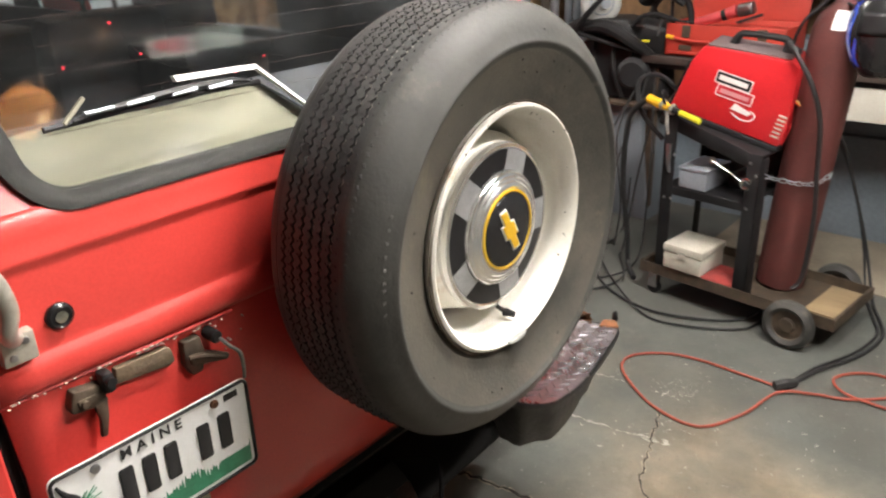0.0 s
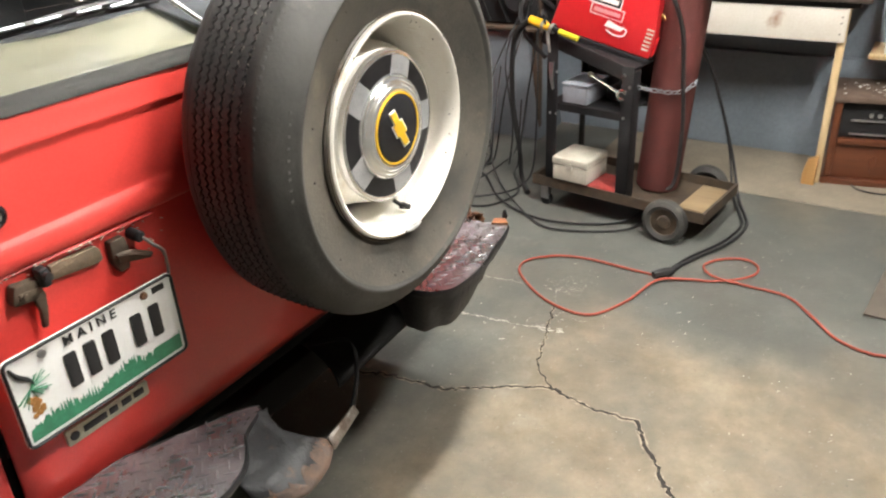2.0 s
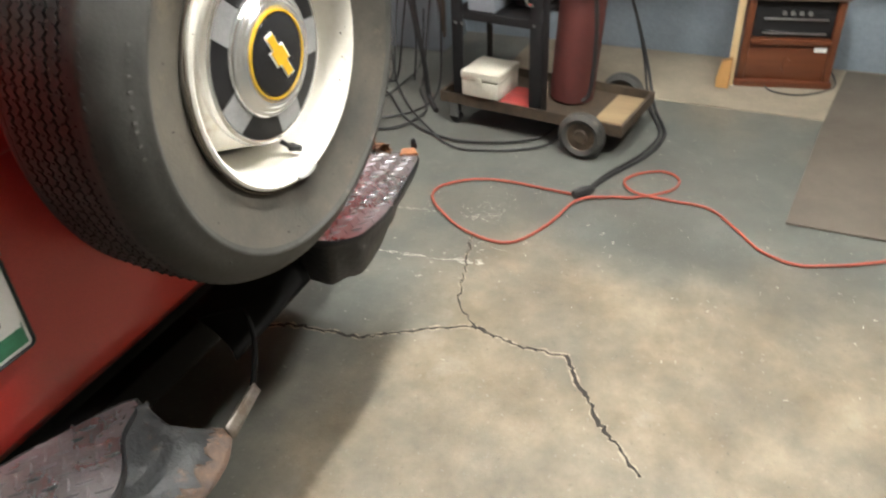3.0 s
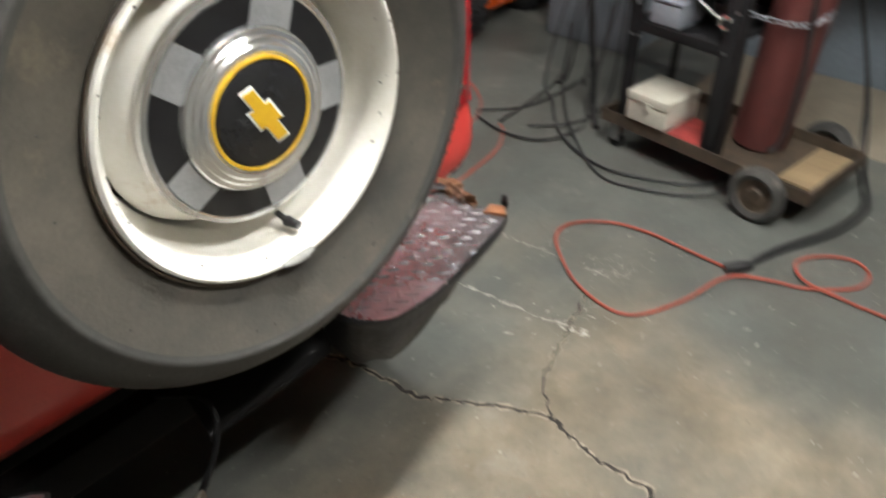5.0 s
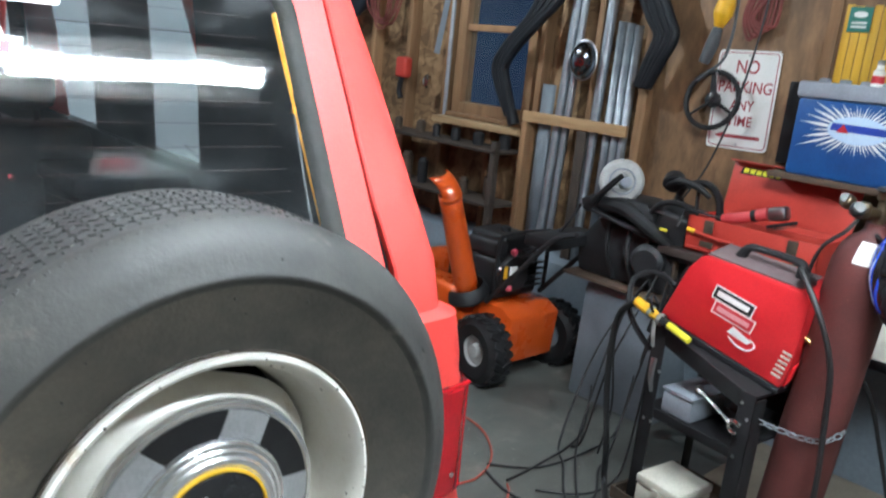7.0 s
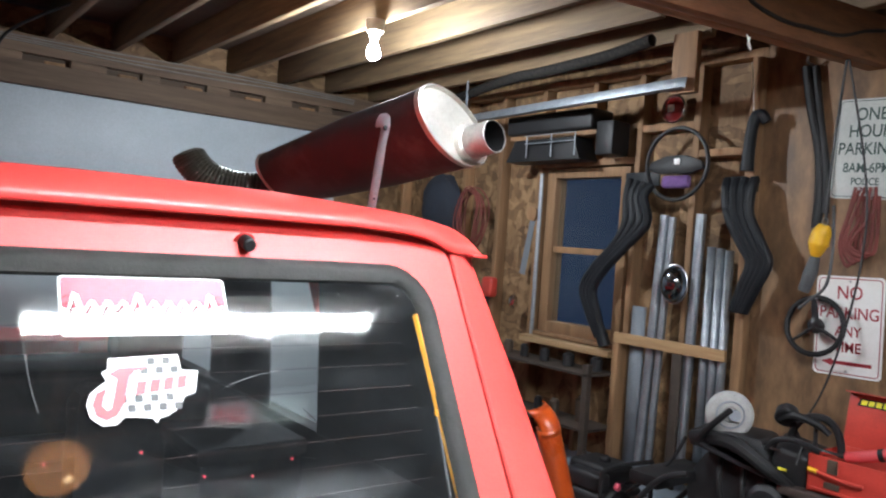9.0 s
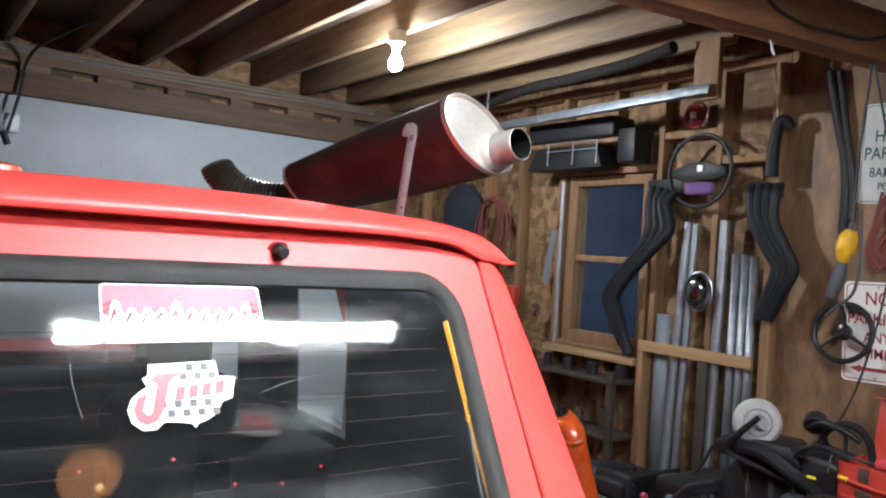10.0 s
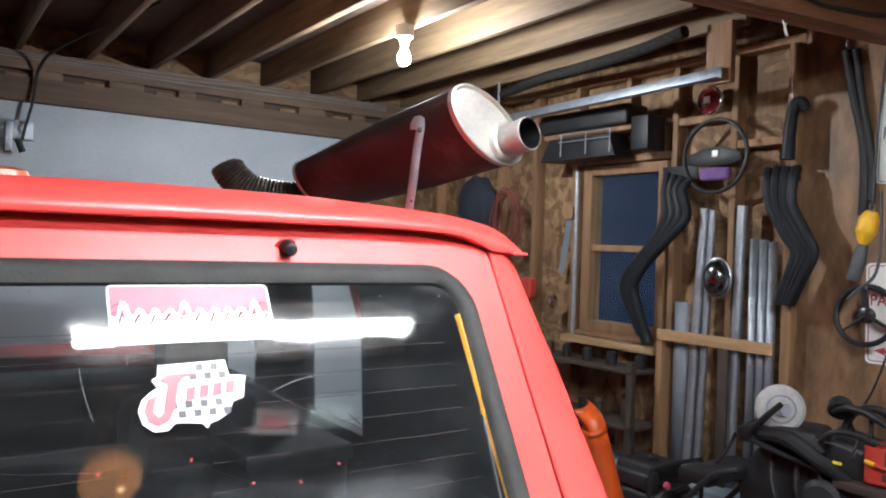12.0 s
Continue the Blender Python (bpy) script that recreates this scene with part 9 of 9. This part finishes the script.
def wall_right():
    t = thing("yardstick_rack", (3.84, 0.2, 1.62), "row of yellow wooden yardsticks on the wall", "yardsticks")
    ym = material("yellow_stick_paint", (0.66, 0.40, 0.04), (0.54, 0.31, 0.03), scale=6, rough=0.5, bump=0.08, stretch=(1, 6, 0.6), rand=0.2)
    for i in range(12):
        y = 0.452 - i * 0.036
        part("stick", box(3.838, 3.846, y - 0.032, y, 1.605, 1.925 - 0.006 * (i % 3), 0.002), ym, t)
    part("backing", box(3.848, 3.857, 0.01, 0.46, 1.60, 1.915, 0.002), STUD, t)
    part("tag", box(3.832, 3.8365, 0.345, 0.435, 1.815, 1.915, 0.001), material("green_tag", (0.03, 0.20, 0.15), rough=0.45, bump=0.02), t, "green printed tag")
    part("tag_mark", lathe([(0.028, 0), (0.0, 0.001)], facing(3.8315, 0.39, 1.885, "-x") @ Matrix.Diagonal((1, 0.45, 1, 1)), 20), PAPER, t)
    for z in (1.832, 1.848):
        part("tag_bar", box(3.8312, 3.832, 0.36, 0.42, z, z + 0.008), PAPER, t)
    single("black_strip", box(3.835, 3.857, 0.565, 0.625, 1.235, 1.595, 0.004), BLACK, "flat black strip leaning on the wall", "strip")
    single("wall_batten", box(3.842, 3.858, 0.47, 0.52, 1.30, 1.95, 0.002), STUD, "pine batten on the wall", "batten")
    # grey cast plate with a hole
    t = thing("cast_cover", (3.84, 0.53, 2.0), "dull grey cast metal cover with a round hole", "casting")
    pts = [(-0.13, -0.03), (-0.11, -0.085), (-0.02, -0.095), (0.09, -0.085), (0.125, -0.04), (0.135, 0.15), (-0.115, 0.16)]
    part("plate", prism(pts, 0, 0.03, facing(3.857, 0.53, 2.10, "-x"), bevel=0.008), GREYST, t)
    part("bore", lathe([(0.028, 0.034), (0.022, 0.034), (0.022, 0.026), (0, 0.026)], facing(3.857, 0.54, 2.07, "-x"), 22), DARK, t)
    # hanging yellow plug and cords
    t = thing("drop_cord", (3.59, 0.865, 1.79), "yellow and grey drop cord hanging from the beam", "drop cord")

    def dp(x, y, z):
        return Vector((x + 3.59, y + 0.865, z + 1.847))
    part("plug", sweep([dp(0, -0.018, 0.085), dp(0, -0.008, 0.05), dp(0, 0.004, 0.0), dp(0, 0.014, -0.055)], [0.022, 0.040, 0.042, 0.018], 14), YELLOW, t, "yellow plug body")
    part("strain_relief", sweep([dp(0, 0.014, -0.055), dp(0, 0.03, -0.13), dp(0, 0.055, -0.21)], [0.020, 0.030, 0.024], 12), DARKGREY, t, "dark grey lower half")
    part("hook_eye", sweep([dp(0, -0.018 + 0.012 * math.cos(a), 0.10 + 0.016 * math.sin(a)) for a in steps(0, 2 * math.pi, 12)[:-1]], 0.003, 6, closed=True, smooth=1), STEEL, t)
    part("cord", sweep([dp(0, -0.020, 0.10), dp(0.01, -0.025, 0.40), dp(0.02, -0.05, 0.80)], 0.006, 8), CORDBLK, t)
    part("cord", sweep([dp(0.02, -0.06, 0.80), dp(0.01, -0.16, 0.35), dp(0, -0.19, 0.04), dp(0, -0.14, -0.34), dp(0, -0.05, -0.66), dp(0.0, 0.06, -0.85)], 0.005, 8), CORDBLK, t)
    part("cord", sweep([dp(0, -0.05, 0.17), dp(0, -0.06, -0.03), dp(0, -0.04, -0.18), dp(0.0, 0.03, -0.25), dp(0.0, 0.07, -0.29)], 0.007, 8), DARKGREY, t)
    t = thing("red_strap", (3.80, 0.83, 1.78), "faded red strap bundle hung on the board wall", "strap")
    for k in range(5):
        y0 = 0.86 - 0.022 * k
        part("strand", sweep([(3.83, y0 - 0.02, 2.12), (3.825, y0 + 0.02 * math.sin(k), 2.00), (3.822, y0 + 0.03 + 0.01 * k, 1.86), (3.825, y0 - 0.01, 1.76 + 0.015 * k), (3.835, y0 - 0.035, 1.86), (3.845, y0 - 0.03, 2.08)], 0.008, 6, flat=0.6), STRAPRED, t)
    part("peg", cyl((3.82, 0.82, 2.11), (3.857, 0.82, 2.11), 0.006), STEEL, t)


wall_right()


def wall_left():
    t = thing("wire_shelf", (3.80, 2.68, 2.29), "black boxes on a wire rack above the window", "shelf")
    part("case", box(3.66, 3.855, 2.30, 3.05, 2.475, 2.60, 0.02, seg=3), BLACK, t, "long black case")
    part("tray", prism([(2.40, 2.30), (3.06, 2.30), (2.98, 2.44), (2.46, 2.44)], 3.68, 3.85, Matrix(((0, 0, 1, 0), (1, 0, 0, 0), (0, 1, 0, 0), (0, 0, 0, 1))), bevel=0.006), BLACK, t, "black tapered tray")
    part("side_case", box(3.70, 3.855, 2.17, 2.30, 2.32, 2.52, 0.01), BLACK, t)
    for y in (2.42, 2.62, 2.84):
        part("wire", sweep([(3.655, y, 2.46), (3.655, y, 2.32)], 0.004, 6, smooth=1), ZINC, t)
    for z in (2.46, 2.41):
        part("wire", sweep([(3.655, 2.42, z), (3.655, 2.86, z)], 0.004, 6, smooth=1), ZINC, t)
    part("support", box(3.70, 3.861, 2.30, 3.05, 2.445, 2.474, 0.003), STUD, t)
    # cloth bag, cord coil, saw, pole
    bag = bmesh.new()
    bmesh.ops.create_uvsphere(bag, u_segments=28, v_segments=18, radius=1)
    for v in bag.verts:
        v.co = Vector((3.74 + 0.10 * v.co.x, 3.82 + 0.21 * v.co.y, 2.02 + 0.26 * v.co.z * (1 if v.co.z < 0 else 0.9))) + 0.03 * Vector((0, noise.noise(v.co * 2.1), noise.noise(v.co * 2.1 + Vector((9, 0, 0)))))
    single("bag", bag, material("navy_cloth", (0.016, 0.022, 0.035), (0.010, 0.013, 0.02), rough=0.9, bump=0.4, fine=60), "dark navy cloth bag hung on the wall", "bag")
    t = thing("cord_coil", (3.74, 3.45, 1.70), "coil of thin red cord hung on a stud", "cord coil")
    rng = random.Random(14)
    for k in range(9):
        c = Vector((3.72 + rng.uniform(-0.03, 0.05), 3.45 + rng.uniform(-0.02, 0.02), 1.93 + rng.uniform(-0.02, 0.02)))
        a, b = rng.uniform(0.09, 0.15), rng.uniform(0.18, 0.23)
        part("turn", sweep([c + Vector((0.012 * math.sin(3 * q + k), a * math.cos(q), b * math.sin(q))) for q in steps(0, 2 * math.pi, 20)[:-1]], 0.005, 6, closed=True, smooth=1), STRAPRED, t)
    t = thing("hand_saw", (3.85, 2.93, 1.55), "hand saw hung on the wall", "saw")
    part("blade", prism([(-0.035, -0.20), (0.02, -0.20), (0.035, 0.20), (-0.015, 0.20)], 0, 0.002, facing(3.855, 2.975, 1.76, "-x", -8)), GREYST, t)
    part("handle", prism(rrect(-0.045, 0.045, 0.17, 0.26, 0.03), -0.004, 0.018, facing(3.855, 2.975, 1.76, "-x", -8), bevel=0.005), STUD, t)
    single("metal_pole", cyl((3.835, 2.86, 1.18), (3.835, 2.862, 2.24), 0.014, seg=16), ZINC, "thin metal pole standing beside the window", "pole")
    t = thing("hedge_tool", (3.78, 3.2, 1.25), "small red power tool hung on the wall", "power tool")
    part("body", box(3.79, 3.861, 3.25, 3.36, 1.38, 1.52, 0.02, seg=3), OLD_RED, t)
    part("grip", sweep([(3.82, 3.31, 1.39), (3.82, 3.33, 1.30), (3.82, 3.31, 1.24)], 0.02, 10), BLACK, t)
    b = single("bright_cap", lathe([(0, 0.03), (0.02, 0.025), (0.03, 0), (0, 0)], along((3.80, 3.02, 1.38), (2.8, 2.6, 1.5)) @ Matrix.Diagonal((1, 1.6, 1, 1)), 18), CHROME, "small chrome cap hung on a stud", "cap")
    # dark shelf with odds and ends under the window
    t = thing("lower_shelf", (3.72, 2.5, 0.9), "dark shelf of rusty odds and ends below the window", "shelf")
    part("board", box(3.60, 3.861, 2.14, 3.30, 1.028, 1.045, 0.003), DARKWOOD, t)
    part("board", box(3.60, 3.861, 2.14, 3.30, 0.708, 0.725, 0.003), DARKWOOD, t)
    for y in (2.16, 3.28):
        part("upright", box(3.60, 3.64, y - 0.02, y + 0.02, 0.0, 1.10, 0.003), DARKWOOD, t)
    rng = random.Random(33)
    for i in range(11):
        y = 2.22 + i * 0.095
        h, r = rng.uniform(0.06, 0.2), rng.uniform(0.025, 0.042)
        z = 0.726 if i % 2 else 1.046
        if z > 1:
            h = min(h, 0.08)
        single("can", lathe([(0, 0), (r, 0), (r, h * 0.85), (r * 0.7, h * 0.93), (r * 0.7, h), (0, h)], pose(3.68 + rng.uniform(0, 0.1), y, z), 16), rng.choice((GREASY, BLACKSTEEL, BLACKSTEEL)), rng.choice(("grimy dark can on the shelf", "rusty tin on the shelf")), "can", group="cans on the shelf")


wall_left()


def overhead():
    t = thing("door_track", (3.5, 2.3, 2.60), "galvanised angle-iron door track", "door track")
    a, b = Vector((3.60, 3.75, 2.60)), Vector((3.435, 1.50, 2.603))
    m = along(a, b)
    L = (b - a).length
    bm = box(-0.030, 0.030, -0.002, 0.002, 0, L, 0.0008)
    box(-0.032, -0.028, -0.002, 0.030, 0, L, 0.0008, bm=bm)
    bmesh.ops.transform(bm, matrix=m @ pose(0, 0, 0, 0, 0, 80), verts=bm.verts)
    part("rail", bm, ZINC, t)
    for k in (0.94, 0.97):
        p = a.lerp(b, k)
        part("bolt", lathe([(0.008, 0), (0.007, 0.004), (0, 0.005)], along(p, p + Vector((-1, -0.1, 0))), 10), STEEL, t)
    part("hanger", box(3.462, 3.50, 1.47, 1.61, 2.56, 2.86, 0.003), STUD, t, "brown wood hanger block")
    part("hanger", sweep([(3.58, 3.4, 2.62), (3.58, 3.4, 2.87)], 0.008, 6, smooth=1), ZINC, t)
    # ribbed duct hose
    pts = spline([(3.70, 3.80, 2.78), (3.50, 2.9, 2.80), (3.44, 2.5, 2.79), (3.41, 2.0, 2.80), (3.385, 1.68, 2.83)], 40)
    rad = [0.029 + 0.004 * (1 if i % 2 else 0) for i in range(len(pts))]
    single("duct_hose", sweep(pts, rad, 14, smooth=1), material("dusty_mesh_hose", (0.030, 0.026, 0.022), (0.010, 0.010, 0.010), scale=60, rough=0.9, bump=0.5, fine=180, spec=0.15), "black ribbed duct hose slung under the joists", "hose", angle=80)
    # wires along the header
    t = thing("wiring", (1.5, 4.66, 2.86), "grey cable runs stapled along the header", "wiring")
    for k in range(3):
        part("wire", sweep([(-2.0 + i * 0.6, 4.645 - 0.004 * k, 2.800 + 0.022 * k + 0.010 * math.sin(1.7 * i + k)) for i in range(10)], 0.004, 6), WIREGREY, t)
    t = thing("door_rope", (0.85, 4.6, 2.3), "black door-release rope hanging by the hinge", "rope")
    part("rope", sweep([(1.35, 3.6, 3.02), (0.98, 4.3, 2.86), (0.88, 4.6, 2.76), (0.85, 4.62, 2.55), (0.79, 4.62, 2.28)], 0.010, 8), CORDBLK, t)
    part("toggle", sweep([(0.77, 4.62, 2.30), (0.80, 4.62, 2.22)], 0.02, 8, smooth=1), BLACK, t)
    t = thing("beam_wire", (3.0, 0.84, 2.72), "dark cable along the ceiling beam", "cable")
    part("wire", sweep([(2.75, 0.878, 2.85), (2.881, 0.862, 2.766), (2.958, 0.851, 2.73), (3.114, 0.828, 2.704), (3.248, 0.808, 2.706), (3.463, 0.777, 2.715), (3.627, 0.752, 2.764), (3.80, 0.73, 2.80)], 0.008, 6), CORDBLK, t)
    single("string_knot", sweep([(3.02, 0.93, 2.655), (3.04, 0.934, 2.635), (3.075, 0.94, 2.60), (3.06, 0.945, 2.625), (3.07, 0.94, 2.66)], 0.004, 5), PAPER, "knotted white string on the beam", "string")


overhead()


# muffler on the car roof
def muffler():
    t = thing("muffler", (1.25, 0.95, 1.82), "rust-red oval muffler bracketed on the car roof", "muffler")
    oxide = material("heat_reddened_steel", (0.052, 0.020, 0.019), (0.018, 0.016, 0.016), scale=3.2, rough=0.58, metal=0.15, bump=0.12, spots=(0.085, 0.070, 0.062), spot_scale=3, spot_amount=0.4)
    endm = material("satin_end_plate", (0.62, 0.60, 0.55), (0.50, 0.48, 0.43), scale=6, rough=0.42, metal=0.8, bump=0.08)
    PIPE = material("dull_pipe_steel", (0.46, 0.45, 0.42), (0.33, 0.32, 0.30), scale=10, rough=0.45, metal=0.55, bump=0.08)
    STRAP = material("dull_galvanised_strap", (0.46, 0.49, 0.52), (0.34, 0.36, 0.38), scale=20, rough=0.5, metal=0.25, bump=0.1)
    p1, p0 = Vector((1.385, 0.66, 2.02)), Vector((1.302, 1.40, 1.903))
    axis = (p1 - p0).normalized()
    side = Vector((-axis.y, axis.x, 0)).normalized()
    up = axis.cross(side) if axis.cross(side).z > 0 else side.cross(axis)
    tw = Matrix.Rotation(radians(-33), 3, axis)
    A, B = tw @ side, tw @ up

    def ring(c, a, b, n=40):
        return [c + A * a * math.cos(q) + B * b * math.sin(q) for q in steps(0, 2 * math.pi, n)[:-1]]
    a, b = 0.124, 0.070
    part("shell", band([ring(p0, a * 0.80, b * 0.80), ring(p0 + axis * 0.006, a * 0.84, b * 0.84), ring(p1 - axis * 0.30, a, b), ring(p1 - axis * 0.006, a, b)]), oxide, t, "dark red heat-stained shell", angle=50)
    bm = band([ring(p1 - axis * 0.012, a * 1.035, b * 1.05), ring(p1 + axis * 0.004, a * 1.035, b * 1.05), ring(p1 + axis * 0.006, a * 1.0, b * 1.0), ring(p1 - axis * 0.004, a * 0.95, b * 0.93), ring(p1 - axis * 0.008, a * 0.3, b * 0.4), ring(p1 - axis * 0.0081, 0.0005, 0.0005)])
    part("end_plate", bm, endm, t, "bright rolled end plate", angle=40)
    bm = band([ring(p0 + axis * 0.012, a * 0.87, b * 0.88), ring(p0 - axis * 0.004, a * 0.87, b * 0.88), ring(p0 - axis * 0.004, a * 0.4, b * 0.5)])
    part("rear_seam", bm, endm, t)
    c = p1 + A * 0.062
    part("tail_pipe", lathe([(0.040, -0.02), (0.040, 0.030), (0.0415, 0.034), (0.0415, 0.040), (0.040, 0.044), (0.040, 0.086), (0.0385, 0.087), (0.0375, 0.084)], along(c, c + axis), 32), PIPE, t, "bare steel tail pipe")
    part("bore", lathe([(0.0376, 0.085), (0.0372, -0.018), (0, -0.018)], along(c, c + axis), 32), DARK, t, "near-black pipe bore")
    part("pipe_collar", lathe([(0.046, -0.01), (0.047, 0.012), (0.041, 0.016)], along(c, c + axis), 28), endm, t)
    # inlet pipe and ribbed elbow with a rolled-in end
    part("inlet_pipe", sweep([p0 + axis * 0.01 - B * 0.02, p0 - axis * 0.12 - B * 0.02], 0.030, 16, smooth=1), BLACKSTEEL, t)
    q0 = p0 - axis * 0.11 - B * 0.02
    pts = spline([q0, q0 + Vector((-0.07, 0.04, 0.000)), q0 + Vector((-0.145, 0.07, 0.020)), q0 + Vector((-0.195, 0.09, 0.062)), q0 + Vector((-0.215, 0.10, 0.100))], 12)
    part("flex_elbow", sweep(pts, [(0.050 * math.sqrt(max(0.02, 1 - max(0.0, (i - len(pts) + 7) / 6.2) ** 2))) + 0.004 * (i % 2) for i in range(len(pts))], 18, smooth=1), material("ribbed_flex_pipe", (0.040, 0.037, 0.026), (0.018, 0.017, 0.013), rough=0.5, metal=0.4, bump=0.1), t, "ribbed flexible elbow", angle=12)
    # bracket strap
    s0 = Vector((1.222, 0.77, 1.80))
    bm = sweep([s0 + Vector((-0.004, -0.03, -0.0)), s0 + Vector((0.0, -0.035, 0.05)), s0 + Vector((0.012, -0.035, 0.16)), s0 + Vector((0.022, -0.03, 0.215)), s0 + Vector((0.03, 0.02, 0.225))], [0.019, 0.019, 0.019, 0.019, 0.017], 4, smooth=3, flat=0.22)
    br = part("bracket", bm, STRAP, t, "galvanised strap bracket")
    for h in (0.02, 0.19):
        part("bolt", lathe([(0.007, 0), (0.006, 0.005), (0, 0.006)], along(s0 + Vector((0.0 + 0.08 * h, -0.04, h + 0.01)), s0 + Vector((0, -1, h))), 10), BLACKSTEEL, br)


muffler()
for x, y, mt, lb in ((0.37, 0.76, material("dull_orange_lens", (0.40, 0.075, 0.02), (0.3, 0.05, 0.015), rough=0.35, bump=0.05), "dull orange roof marker lamp"), (0.62, 0.99, material("dark_red_brown_lens", (0.13, 0.025, 0.02), rough=0.35, bump=0.05), "dark red-brown roof marker lamp")):
    single("roof_marker", lathe([(0.0, 0.03), (0.03, 0.028), (0.05, 0.018), (0.055, 0.0), (0, 0)], pose(x, y, 1.827) @ Matrix.Diagonal((1.0, 0.5, 0.55, 1)), 20), mt, lb, "lamp", group="roof marker lamps")


# inside the car
def car_contents():
    t = thing("cargo_case", (1.15, 1.25, 0.66), "dark case standing in the load bay", "case")
    part("body", box(0.98, 1.28, 1.10, 1.40, 0.662, 1.165, 0.03), SEAT, t)
    part("lid", box(0.97, 1.285, 1.09, 1.41, 1.12, 1.17, 0.015), SEAT, t)
    t = thing("light_string", (0.85, 1.10, 1.17), "string of tiny red lights strung across inside the car", "light string")
    glow = glowing("red_light", (1.0, 0.02, 0.05), 4.5)
    line = [Vector((0.612, 1.060, 1.182)), Vector((0.751, 1.060, 1.274)), Vector((0.822, 1.060, 1.187)), Vector((0.981, 1.060, 1.108)), Vector((1.111, 1.060, 1.093)), Vector((1.222, 1.060, 1.126)), Vector((1.407, 1.060, 1.101))]
    part("wire", sweep([Vector((XC - 0.66, 1.06, 1.30))] + [p + Vector((0, 0.006, 0.002)) for p in line] + [Vector((XC + 0.66, 1.06, 1.26))], 0.0012, 5, smooth=4), CORDBLK, t)
    for p in line:
        part("bulb", lathe([(0, -0.0026), (0.002, -0.002), (0.0027, 0.0), (0.002, 0.002), (0, 0.0026)], Matrix.Translation(p), 10), glow, t, "tiny glowing red bulb")


car_contents()


# amber pendant above the car's tail, behind the shop light
def amber_pendant():
    p = Vector((0.79, -0.92, 2.60))
    t = thing("pendant_lamp", p, "small round amber ceiling pendant, dimly lit", "pendant lamp")
    m = bpy.data.materials.new("amber_glass")
    m.use_nodes = True
    b = m.node_tree.nodes["Principled BSDF"]
    b.inputs["Base Color"].default_value = (0.7, 0.28, 0.08, 1)
    b.inputs["Emission Color"].default_value = (1.0, 0.42, 0.13, 1)
    b.inputs["Emission Strength"].default_value = 4.0
    part("globe", lathe([(0, -0.06), (0.05, -0.055), (0.085, -0.03), (0.097, 0.0), (0.085, 0.03), (0.05, 0.052), (0.03, 0.058)], Matrix.Translation(p), 28), m, t)
    part("lit_core", lathe([(0, -0.012), (0.012, -0.006), (0.014, 0.004), (0, 0.012)], Matrix.Translation(p + Vector((0.02, 0.01, -0.058))), 12), glowing("amber_lit_core", (1.0, 0.6, 0.28), 26.0), t)
    part("gallery", lathe([(0.032, 0.055), (0.034, 0.075), (0.012, 0.09), (0, 0.09)], Matrix.Translation(p), 20), BRASS, t)
    part("stem", cyl(p + Vector((0, 0, 0.09)), p + Vector((0, 0, 0.262)), 0.006, seg=10), BRASS, t)


amber_pendant()
